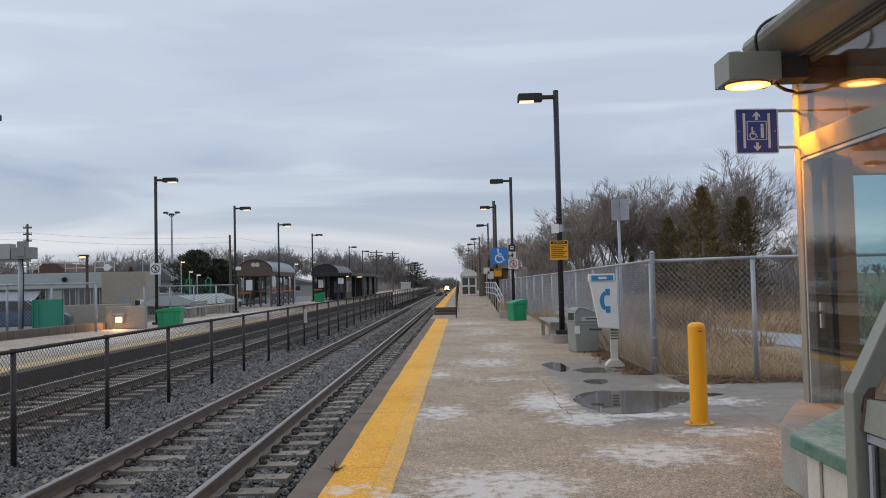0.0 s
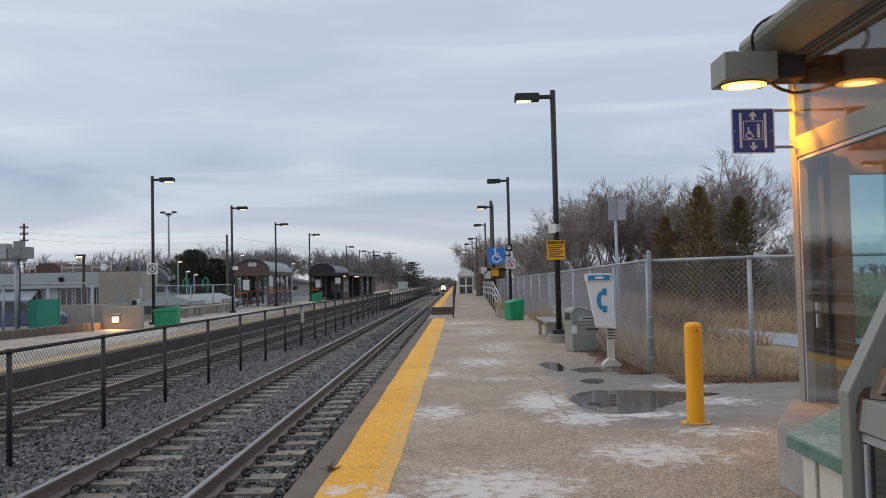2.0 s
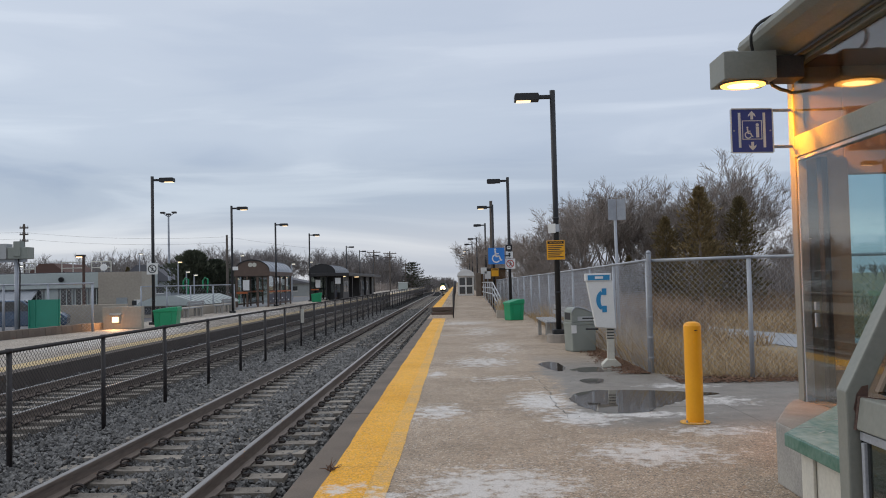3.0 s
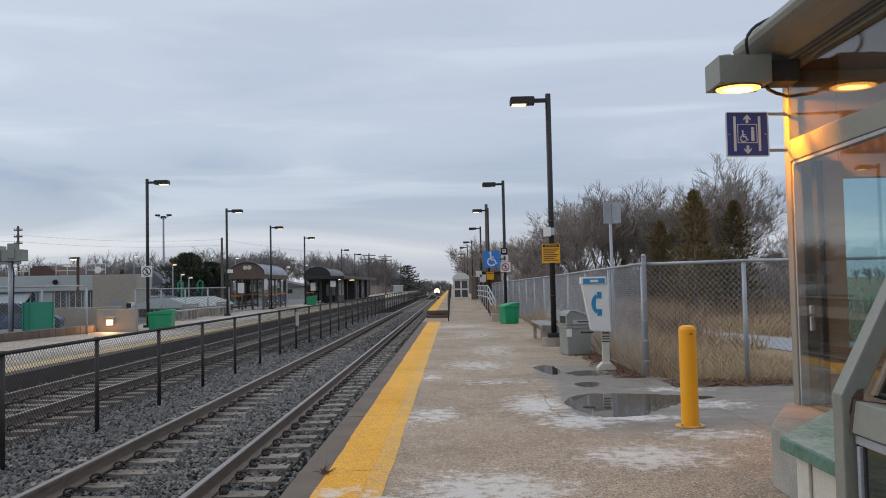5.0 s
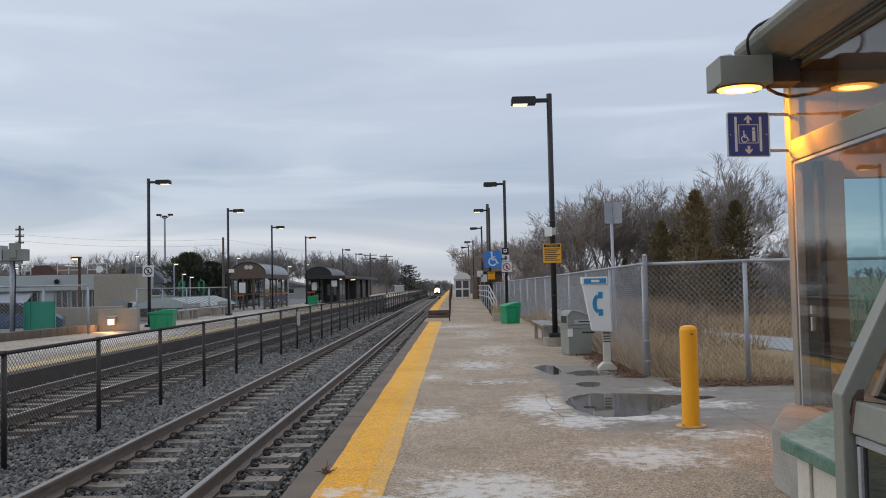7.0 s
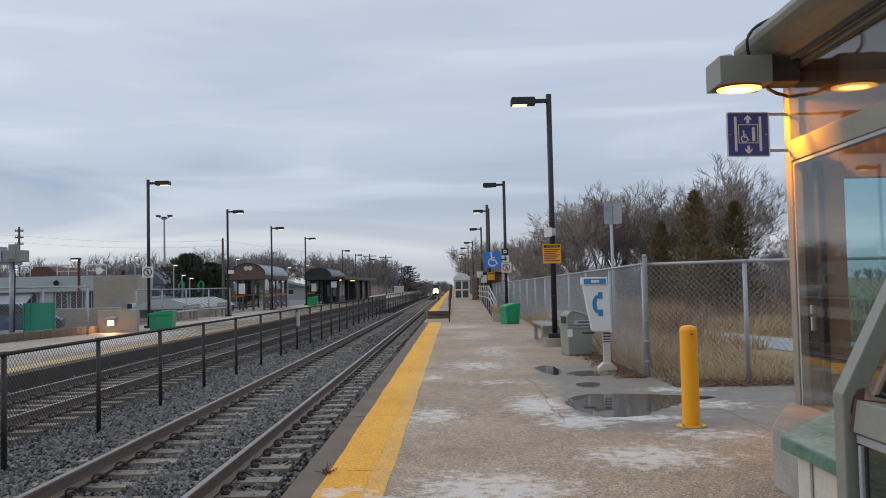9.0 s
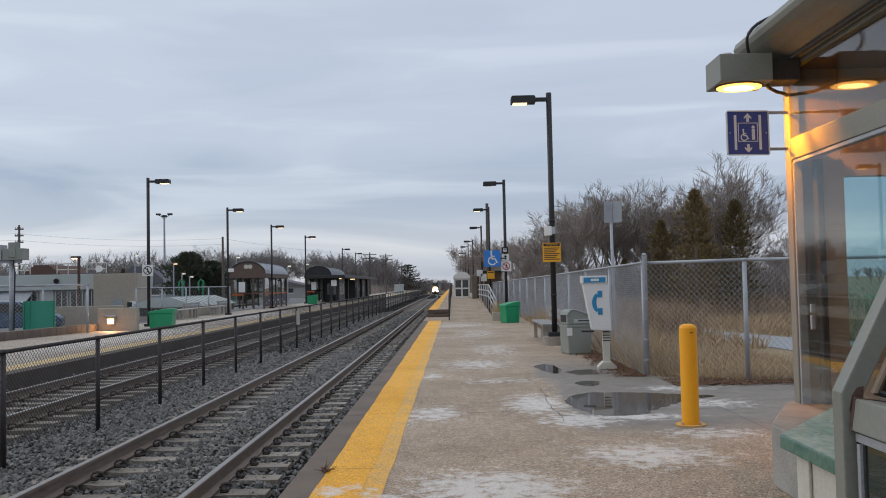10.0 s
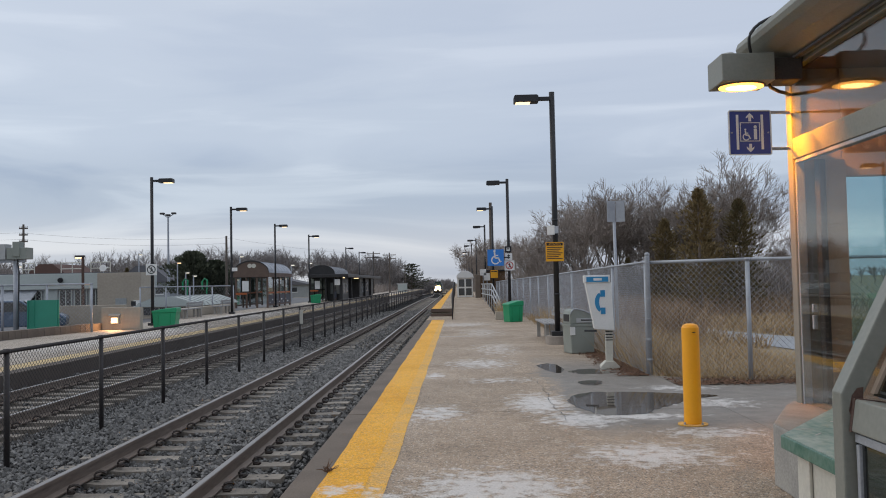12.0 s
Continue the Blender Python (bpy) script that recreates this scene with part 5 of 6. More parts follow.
def place(t, x, y, z, s=1.0, turn=0.0):
    t.matrix_basis = pose(x, y, z, 0, 0, turn) @ Matrix.Scale(s, 4)


def again(t, x, y, z, s=1.0, turn=0.0):
    c = copy_thing(t, pose(x, y, z, 0, 0, turn))
    c.matrix_basis = pose(x, y, z, 0, 0, turn) @ Matrix.Scale(s, 4)
    return c


rnd = random.Random(12)
kinds = [bare_tree(21, 7.6), bare_tree(33, 7.6), bare_tree(47, 7.6), bare_tree(58, 7.6)]
spots = [(4.9, 52, 0.68), (6.3, 52, 0.90), (7.7, 51, 1.02), (9.2, 52, 1.12), (10.3, 53, 1.15), (11.5, 51, 1.0), (12.6, 53, 1.08), (14.0, 54, 1.0), (15.9, 52, 1.30),
         (16.2, 54, 1.2), (16.6, 52, 0.95), (17.4, 54, 0.62), (19.2, 55, 0.5), (5.2, 62, 0.8), (3.9, 75, 0.85), (4.4, 88, 0.9), (3.6, 105, 1.0), (4.6, 120, 1.1), (3.4, 140, 1.2), (21.8, 57, 0.74), (8.6, 60, 1.0),
         (13.4, 60, 1.0), (23.5, 60, 0.55), (4.9, 47, 0.5), (17.8, 60, 0.85), (3.8, 97, 0.9), (5.0, 70, 0.9), (2.6, 165, 1.2), (3.4, 185, 1.2), (16.0, 60, 1.1), (11.0, 61, 1.1)]
for i, (x, y, s) in enumerate(spots):
    k = kinds[i % 4]
    if i < 4:
        place(k, x, y, -0.6, s, rnd.uniform(0, 360))
    else:
        again(k, x, y, -0.6 + drop(y), s, rnd.uniform(0, 360))
c1 = cedar(3, 6.9, 4.4)
place(c1, 12.9, 45.5, -0.6)
again(c1, 15.2, 46, -0.6, 0.92, 130)
again(c1, 11.7, 48, -0.6, 0.80, 40)
again(c1, 13.9, 47.5, -0.6, 0.66, 250)
again(c1, 10.0, 50, -0.6, 0.5, 200)


def far_woods(name, label, trees, seed, least, depth=3):
    rnd = random.Random(seed)
    out = []
    for x, y, z, h in trees:
        one = crown_of(rnd, h, depth, (2, 4), 4)
        o = Vector((x, y, z))
        out += [(a + o, b + o, c + o, r, q) for a, b, c, r, q in one]
    v, f = sticks(out, least)
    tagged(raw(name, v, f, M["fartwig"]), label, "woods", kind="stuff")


trees = []
for i in range(64):
    y = rnd.uniform(165, 225)
    x = rnd.uniform(-60, -14) * y / 180
    trees.append((x, y, -0.6 + drop(y), rnd.uniform(7.5, 10.5) + 1.6 - max(0, x / y * 180 + 24) * 0.18))
far_woods("far_woods", "far belt of bare grey brown woods", trees, 2, 0.019, 5)
trees = [(rnd.uniform(-150, -50), rnd.uniform(150, 205), -0.8, rnd.uniform(6.5, 11.0)) for i in range(170)]
far_woods("far_woods", "low distant bare trees behind the houses", trees, 5, 0.024, 4)
trees = [(-12 - 6 * rnd.random(), 255 + 80 * rnd.random(), -3.5, rnd.uniform(4, 6.5)) for i in range(26)] + [(rnd.uniform(2, 9), rnd.uniform(210, 300), -3.0, rnd.uniform(5, 9)) for i in range(26)] \
    + [(rnd.uniform(-30, 0), rnd.uniform(560, 640), -7.5, rnd.uniform(9, 13)) for i in range(40)]
far_woods("far_woods", "bare trees closing the line of the tracks", trees, 7, 0.05, 4)


def pine_tree(seed, h, w):
    """Open whorls of rising limbs, each with tufts of needles along its outer part."""
    rnd = random.Random(seed)
    t = thing("pine_tree", "broad grey green pine tree with open tiers beside the tracks", "tree", "conifers")
    part("trunk", tube(B(), [(0, 0, -0.2), (0.1, 0, h * 0.5), (0, 0, h * 0.97)], 0.2, 7, 0.03), M["bark"], t)
    limbs, v, f = [], [], []
    for tier in range(11):
        u = (tier + 0.5) / 11
        z = h * (0.14 + 0.83 * u)
        reach = w * 0.5 * (1 - u) ** 0.55 * rnd.uniform(0.75, 1.1) + 0.3
        for k in range(7):
            a = math.tau * (k + rnd.random()) / 7
            ln = reach * rnd.uniform(0.6, 1.1)
            d = Vector((math.cos(a), math.sin(a), 0.22))
            p = Vector((0, 0, z))
            limbs.append((p, p + d * ln * 0.5, p + d * ln, 0.06, 0.03))
            for j in range(60):
                q = p + d * ln * rnd.uniform(0.3, 1.08) + Vector((rnd.gauss(0, 0.22), rnd.gauss(0, 0.22), rnd.gauss(0.08, 0.13)))
                n_ = Vector((rnd.gauss(0, 1), rnd.gauss(0, 1), rnd.gauss(0, 0.6))).normalized() * rnd.uniform(0.08, 0.2)
                o = d.normalized() * rnd.uniform(0.12, 0.3) + Vector((0, 0, rnd.uniform(0, 0.15)))
                i = len(v)
                v += [tuple(q - n_), tuple(q + n_), tuple(q + o), tuple(q + n_.cross(o) * 2 + o * 0.4)]
                f += [(i, i + 1, i + 2), (i, i + 3, i + 2), (i + 1, i + 3, i)]
    lv, lf = sticks(limbs, 0.03)
    raw("limbs", lv, lf, M["bark"], t)
    raw("crown", v, f, M["evergreen"], t)
    return t


pine = pine_tree(11, 9.6, 13.0)
far_woods("far_woods", "grey brown woods beyond the end of the far platform", [(-33 + 18.5 * k / 45, rnd.uniform(215, 265), -2.6, rnd.uniform(11.0, 14.0) - 5.5 * (k / 45) ** 2) for k in range(46)]
          + [(rnd.uniform(-12.6, -10.4), rnd.uniform(262, 330), -3.8, rnd.uniform(4.5, 7.0)) for i in range(34)], 23, 0.03, 4)
far_woods("far_woods", "low dark tree line beyond the fields", [(rnd.uniform(40, 330), rnd.uniform(330, 420), -2.6, rnd.uniform(5, 9)) for i in range(60)], 17, 0.14, 2)
place(pine, -13.6, 250, -2.3 + 0.2, 1.0)
c = cedar(15, 5.6, 8.0, "wide dark evergreen tree behind the car park", "evergreen")
place(c, -31.2, 100, 0.2)
again(c, -28.8, 101, 0.0, 0.85, 80)
again(c, -25.6, 104, -0.2, 0.62, 10)
again(c1, -54.5, 140, 0.0, 0.75, 10)


def grass_stuff(name, label, n, where, h0, h1, seed, width=0.012, lean=0.35, material="straw"):
    rng = np.random.default_rng(seed)
    v, f = [], []
    for i in range(n):
        x, y, z = where(rng)
        h = rng.uniform(h0, h1)
        a = rng.uniform(0, 6.28)
        s = Vector((math.cos(a), math.sin(a), 0)) * width
        d = Vector((rng.normal(0, lean), rng.normal(0, lean), 1)) * h
        e = d + Vector((rng.normal(0, lean), rng.normal(0, lean), 0)) * h * 0.6
        p = Vector((x, y, z))
        k = len(v)
        v += [tuple(p - s), tuple(p + s), tuple(p + d * 0.55 + s * 0.7), tuple(p + d * 0.55 - s * 0.7), tuple(p + e)]
        f += [(k, k + 1, k + 2, k + 3), (k + 3, k + 2, k + 4)]
    tagged(raw(name, v, f, M[material]), label, "grass", kind="stuff")


def along_fence(r):
    u = r.random()
    x = 3.55 + u * 9.0
    base = 14.5 - 0.75 * min(1.0, (x - 3.4) / 1.3)
    return x, base + r.uniform(-0.15, 2.6) * (0.3 + 0.7 * r.random()), -0.42 if r.random() < 0.8 else -0.3


PATH_NEAR = ((18.0, 12.0), (25.3, 10.4), (36.0, 9.0), (41.0, 8.8))
PATH_FAR = ((20.0, 18.5), (25.0, 15.2), (30.7, 12.7), (36.0, 11.2), (42.0, 10.2))


def beside_path(r):
    y = 27 + 22 * r.random() ** 1.2
    near, far = (np.interp(y, [p[0] for p in e], [p[1] for p in e]) for e in (PATH_NEAR, PATH_FAR))
    if y > 41.5:
        return r.uniform(5, 36), y, -0.62
    return (r.uniform(far + 0.2, 36) if r.random() < 0.85 else r.uniform(5, near - 0.2)), y, -0.62


grass_stuff("dry_grass", "tangled dry straw grass along the fence", 20000, along_fence, 0.28, 0.66, 1, 0.008, 0.45)
grass_stuff("dry_grass", "dry straw weeds behind the platform fence", 9000, lambda r: (3.42 + abs(r.normal(0, 0.35)), r.uniform(14.9, 34), -0.4), 0.3, 1.25, 2, 0.009, 0.3)
grass_stuff("dry_grass", "open field of dry grass", 26000, beside_path, 0.2, 0.6, 3, 0.026, 0.4)
grass_stuff("dry_grass", "short dry grass beside the path", 9000, lambda r: (r.uniform(4.2, 8.3), r.uniform(15.5, 25.0), -0.62), 0.15, 0.45, 11, 0.012, 0.5)
grass_stuff("dry_grass", "dry weeds at the foot of the fence on the platform", 1500, lambda r: (3.15 + r.normal(0, 0.08), 26 + abs(r.normal(0, 6)), 0.0), 0.08, 0.4, 4, 0.009, 0.5)
grass_stuff("brown_reeds", "brown brush and reeds below the trees", 9000, lambda r: (8.0 + abs(r.normal(0, 6.0)), 48 + r.normal(0, 2.0), -0.62), 0.6, 1.6, 5, 0.02, 0.25, "reed")
grass_stuff("brown_reeds", "clump of brown reeds beside the path", 3500, lambda r: (7.2 + r.normal(0, 0.9), 32.5 + r.normal(0, 1.2), -0.62), 0.6, 1.6, 8, 0.015, 0.3, "reed")
grass_stuff("brown_reeds", "brush along the platform fence", 5000, lambda r: (r.uniform(3.6, 7.5), r.uniform(38, 90), -0.6), 1.0, 3.0, 6, 0.015, 0.3, "twig")

grass_stuff("brown_reeds", "dark brush under the bare trees", 22000, lambda r: (r.uniform(4.5, 22), r.uniform(52, 66), -0.62), 1.2, 3.6, 9, 0.03, 0.25, "twig")
grass_stuff("brown_reeds", "dark brush behind the far end of the far platform", 9000, lambda r: (r.uniform(-21, -15.6), r.uniform(124, 262), -0.62 + drop(190)), 1.6, 3.4, 31, 0.04, 0.3, "twig")


def leaves(n, where, seed):
    rng = np.random.default_rng(seed)
    v, f = [], []
    for i in range(n):
        x, y, z = where(rng)
        a, s, t = rng.uniform(0, 6.28), rng.uniform(0.02, 0.05), rng.uniform(0, 0.03)
        c, d = math.cos(a) * s, math.sin(a) * s
        k = len(v)
        v += [(x + c, y + d, z + t), (x - d * 0.6, y + c * 0.6, z + 0.006), (x - c, y - d, z + t * 0.5), (x + d * 0.6, y - c * 0.6, z + 0.012)]
        f += [(k, k + 1, k + 2), (k, k + 2, k + 3)]
    tagged(raw("dead_leaves", v, f, M["leaf"]), "brown dead leaves blown against the fence", "leaves", kind="stuff")


leaves(4200, lambda r: (3.24 - abs(r.normal(0, 0.2)), r.uniform(14.6, 21), 0.004), 1)
leaves(4500, lambda r: (3.4 + r.random() * 5, 14.35 - 0.75 * min(1, r.random() * 2) - abs(r.normal(0, 0.18)), 0.004), 2)

bm = B()
quad_sheet(bm, [(x, y, -0.6) for y, x in PATH_NEAR + PATH_FAR[::-1]])
solid("path", bm, M["path"], "grey asphalt path through the dry field", kind="structure")


# ---- west side: car park, station building, shelters ----
def low_walls():
    rr = random.Random(4)
    w = tagged(new("block_wall"), "low weathered brown block wall behind the far platform", "wall", kind="structure")
    p, q = Vector((-16.2, 25.0, 0)), Vector((-14.6, 36.0, 0))
    n = 34
    d = (q - p) / n
    ang = math.degrees(math.atan2(d.y, d.x))
    bm = box(B(), 0.004, d.length - 0.004, -0.15, 0.15, 0, 0.30)
    block = mesh_of("block", bm, M["wallstone"], 0.012)
    for i in range(n):
        ob = new("block", block)
        ob.parent = w
        ob.matrix_basis = pose(*(p + d * i), 0, 0, ang) @ pose(0, rr.uniform(-0.01, 0.01), rr.uniform(-0.015, 0.01), 0, 0, rr.uniform(-1, 1))
    t = thing("light_wall", "beige concrete wall end with a lit bulkhead lamp", "wall", at=(-13.85, 34.9, 0))
    part("wall", box(B(), -0.80, 0.82, 0, 0.3, 0, 0.92), M["palebrick"], t, bevel=0.02)
    part("lamp_hood", prism(B(), [(-0.16, 0.60), (0.0, 0.66), (0.0, 0.62), (-0.16, 0.565)], -0.46, 0.02, axis="x"), M["kerb"], t, "small sloping hood", bevel=0.006)
    l = part("bulkhead_lamp", box(B(), -0.42, -0.02, -0.09, 0.0, 0.24, 0.62), M["kerb"], t, "bulkhead lamp housing", bevel=0.02)
    part("lamp_lens", box(B(), -0.35, -0.09, -0.1, -0.085, 0.28, 0.50), M["warmlit"], l, "glowing lens", bevel=0.01)
    solid("garden_wall", box(B(), -19.0, -14.7, 37.5, 37.8, 0, 0.98), M["palebrick"], "beige rendered wall beside the car park", "wall", bevel=0.02)
    t = thing("green_panel", "green enclosure panel on the car park fence", "panel", at=(-16.2, 33.2, 0))
    part("sheet", box(B(), -0.64, 0.60, 0, 0.05, 0.03, 1.3), M["greenpanel"], t, bevel=0.006)
    for x in (-0.64, -0.42, 0.5):
        part("rib", box(B(), x, x + 0.05, -0.04, 0.0, 0.03, 1.3), M["greenpanel"], t, bevel=0.006)


M["greenpanel"] = mat("green_sheet", (0.035, 0.30, 0.20), (0.035, 0.25, 0.165), 2, 30, 0.5)
M["redwarm"] = mat("orange_rail", (0.45, 0.12, 0.03), (0.4, 0.1, 0.03), 2, 30, 0.5)
low_walls()
lamp = new("bulkhead_light", bpy.data.lights.new("bulkhead_light", "AREA"))
lamp.data.shape, lamp.data.size, lamp.data.energy, lamp.data.color = "SQUARE", 0.2, 32.0, (1.0, 0.50, 0.2)
lamp.matrix_world = look((-14.07, 34.76, 0.39), (-14.0, 31.0, -0.6))
chain_fence([(-19.5, 33.0), (-14.4, 33.4)], [1.9, 1.9], 0.0, 1.7, 0.05, M["galv"], "chain_link_fence", "galvanised chain link fence at the car park", "chain link fences", 0.075, 0.0022, "woven galvanised wire")
chain_fence([(-18.3, 49), (-14.75, 56)], [1.75, 1.75], 0.0, 1.9, 0.045, M["galv"], "chain_link_fence", "galvanised chain link fence beside the ramp", "chain link fences", 0.12, 0.0018, "woven galvanised wire")
green_bin(-12.4, 36.2, 0.98, 0.84, 6, "green plastic grit bin on the far platform")
green_bin(-13.3, 80, 0.95, 0.85, 6, "green plastic grit bin beside the shelter")

t = thing("utility_cabinet", "grey equipment cabinets on a thick steel post", "cabinet", at=(-17.1, 32.8, 0))
part("post", tube(B(), [(0, 0, 0), (0, 0, 2.95)], 0.08, 10), M["galv"], t, smooth=True)
part("cabinet", box(B(), -0.25, 0.55, -0.2, 0.3, 2.9, 3.35), M["greybin"], t, "grey cabinet", bevel=0.02)
part("cabinet", box(B(), -0.9, -0.3, -0.2, 0.3, 2.9, 3.5), M["cabinetgrey"], t, "pale grey cabinet", bevel=0.02)
part("cabinet", box(B(), 0.0, 0.28, -0.25, 0.1, 3.0, 3.58), M["greybin"], t, "grey cabinet", bevel=0.02)
part("bracket", box(B(), -0.9, 0.4, -0.06, 0.06, 2.78, 2.9), M["galv"], t)
part("cable", tube(B(), [(0.12, -0.1, 2.9), (0.2, -0.12, 2.4), (0.16, -0.12, 0.2)], 0.03, 6), M["black"], t)


def station_building():
    t = tagged(new("station_building"), "low grey station building with a deep fascia and tall windows", "building")
    y = 55.0
    part("wall", box(B(), -40, -22.9, y, y + 9, -0.3, 1.75), M["greywall"], t)
    part("fascia", box(B(), -40, -22.7, y - 0.35, y + 9.2, 1.75, 2.75), M["fascia"], t, "pale grey fascia", bevel=0.03)
    part("roof", box(B(), -40, -22.8, y - 0.3, y + 9.1, 2.752, 2.80), M["greyroof"], t)
    for i in range(16):
        x = -38.5 + i * 0.98
        if i in (3, 6, 9, 12):
            part("panel", box(B(), x - 0.05, x + 0.83, y - 0.07, y - 0.005, 0.0, 1.72), M["fascia"], t, "pale wall panel")
            continue
        w = part("window", box(B(), x, x + 0.78, y - 0.06, y - 0.005, 0.1, 1.7), M["darkglass"], t, "dark tall window")
        for k in (0.0, 0.39, 0.76):
            part("mullion", box(B(), x + k - 0.03, x + k + 0.03, y - 0.10, y - 0.062, 0.1, 1.7), M["fascia"], w)
    # awning
    part("awning", prism(B(), [(y - 1.3, 0.95), (y - 1.3, 0.88), (y - 0.1, 1.62), (y - 0.1, 1.7)], -30.4, -27.2, axis="x"), M["galv"], t, "pale sloping canopy")
    for x0, x1 in ((-26.4, -24.9), (-24.4, -22.95 - 0.15), (-29.0, -28.2)):
        bm = B()
        for zz in (3.1, 3.5):
            tube(bm, [(x0, y + 1.5, zz), (x1, y + 1.5, zz)], 0.035, 5)
        for k in range(3):
            x = x0 + (x1 - x0) * k / 2
            tube(bm, [(x, y + 1.5, 2.8), (x, y + 1.5, 3.5)], 0.035, 5)
        part("roof_railing", bm, M["cream"], t, "cream roof guard rail")
    w = part("wing", box(B(), -22.65, -19.9, y - 1.6, y + 0.8, -0.3, 2.72), M["palebrick"], t, "pale brick wing")
    for i in range(14):
        z = 0.0 + i * 0.19
        part("course", box(B(), -22.655, -19.895, y - 1.615, y - 1.59, z, z + 0.15), M["palebrick"], w)
    part("service_door", box(B(), -21.5, -20.8, y - 1.66, y - 1.62, -0.2, 1.1), M["greywall"], t, "grey service door", bevel=0.01)
    part("vent", box(B(), -20.5, -20.2, y - 1.68, y - 1.62, 0.6, 0.9), M["black"], t)
    part("notice", box(B(), -20.35, -19.98, y - 1.67, y - 1.62, 0.1, 0.95), M["white"], t, "white notice")
    bm = disc(B(), (-22.75, y - 0.5, 3.05), 0.22, (0.2, -1, 0.15), 0.06, 16)
    part("dish", bm, M["white"], t, "white satellite dish", bevel=0.01)
    part("dish_arm", tube(B(), [(-22.75, y - 0.45, 2.75), (-22.75, y - 0.45, 3.05)], 0.03, 6), M["galv"], t)
    bm = disc(B(), (-25.55, y - 0.38, 2.35), 0.16, (0, -1, -0.3), 0.14, 12)
    part("floodlight", bm, M["black"], t)
    part("downpipe", tube(B(), [(-22.78, y - 0.4, 2.7), (-22.78, y - 0.1, 2.4), (-22.78, y - 0.1, -0.2)], 0.06, 6), M["darkpost"], t)


station_building()
solid("car_park", box(B(), -60, -15.8, 24, 130, -0.4, -0.16), M["asphalt"], "grey asphalt car park", kind="structure")

t = thing("amber_lamp", "short orange lit car park lamp on a rusty post", "lamp post", "car park lamps", (-22.95, 52, -0.2))
part("post", tube(B(), [(0, 0, 0), (0, 0, 3.95)], 0.09, 8), M["rust"], t)
h = part("lamp_head", box(B(), -0.45, 0.1, -0.12, 0.12, 3.88, 4.0), M["darkpost"], t, bevel=0.02)
part("lens", box(B(), -0.42, -0.1, -0.1, 0.1, 3.82, 3.88), M["warmlit"], h, "glowing lens")


def shelter(x0, x1, y0, y1, eave, top, wall, roofm, label, logo):
    t = tagged(new("platform_shelter"), label, "shelter", "platform shelters")
    n = 12
    cx, rx = (x0 + x1) / 2, (x1 - x0) / 2 + 0.15
    arc = [(cx - rx * math.cos(math.pi * i / n), eave + 0.25 + (top - eave - 0.25) * math.sin(math.pi * i / n)) for i in range(n + 1)]
    inner = [(cx - (rx - 0.08) * math.cos(math.pi * i / n), eave + 0.25 + (top - eave - 0.33) * math.sin(math.pi * i / n)) for i in range(n + 1)]
    bm = B()
    for i in range(n):
        prism(bm, [arc[i], arc[i + 1], inner[i + 1], inner[i]], y0 + 0.12, y1)
    r = part("roof", bm, roofm, t, "barrel vaulted roof")
    for k in range(8):
        bm = B()
        yy = y0 + 0.3 + (y1 - y0 - 0.5) * k / 7
        for i in range(n):
            prism(bm, [(arc[i][0] * 1.0, arc[i][1] + 0.01), (arc[i + 1][0], arc[i + 1][1] + 0.01), (arc[i + 1][0], arc[i + 1][1] + 0.05), (arc[i][0], arc[i][1] + 0.05)], yy, yy + 0.06)
        part("roof_rib", bm, M["galv"], r)
    g = part("gable", prism(B(), [(x0 - 0.15, eave - 0.05), (x1 + 0.15, eave - 0.05)] + arc[::-1], y0, y0 + 0.12), wall, t, "brown arched gable")
    part("rim", prism(B(), [(a, b) for a, b in arc] + [(a, b + 0.1) for a, b in arc[::-1]], y0 - 0.05, y0 + 0.0), M["darkroof"], g, "dark gable rim")
    part("fascia", box(B(), x0 - 0.18, x1 + 0.18, y0 - 0.04, y1, eave - 0.05, eave + 0.28), wall, t, "brown fascia", bevel=0.01)
    if logo:
        bm = disc(B(), (cx - 0.12, y0, (eave + top) / 2 + 0.25), 0.17, (0, -1, 0), 0.03, 14)
        disc(bm, (cx + 0.2, y0, (eave + top) / 2 + 0.25), 0.17, (0, -1, 0), 0.03, 14)
        part("emblem", bm, M["cream"], g, "two pale emblem rings")
    ny = 4
    for x in (x0, x1):
        for k in range(ny + 1):
            yy = y0 + 0.1 + (y1 - y0 - 0.2) * k / ny
            part("post", box(B(), x - 0.06, x + 0.06, yy - 0.06, yy + 0.06, 0, eave), M["brown"] if logo else M["darkroof"], t)
        for z, m_ in ((0.15, "brown"), (1.1, "redwarm" if logo else "darkroof")):
            part("rail", box(B(), x - 0.04, x + 0.04, y0 + 0.1, y1 - 0.1, z, z + 0.12), M[m_], t, "orange guard rail" if m_ == "redwarm" else "")
        part("glass_pane", box(B(), x - 0.008, x + 0.008, y0 + 0.1, y1 - 0.1, 0.27, eave), M["glass"] if logo else M["tintglass"], t)
    for k in range(4):
        x = x0 + (x1 - x0) * k / 3
        part("post", box(B(), x - 0.07, x + 0.07, y0 + 0.05, y0 + 0.17, 0, eave), M["brown"] if logo else M["darkroof"], t)
    part("rail", box(B(), x0, x1 * 0.35 + x0 * 0.65, y0 + 0.02, y0 + 0.08, 1.05, 1.18), M["redwarm"], t, "orange guard rail")
    part("kick_panel", box(B(), x1 - 0.02, x1 + 0.02, y0 + 0.2, y1 - 0.2, 0.2, 1.0), M["navydull"], t, "dark blue poster panel")
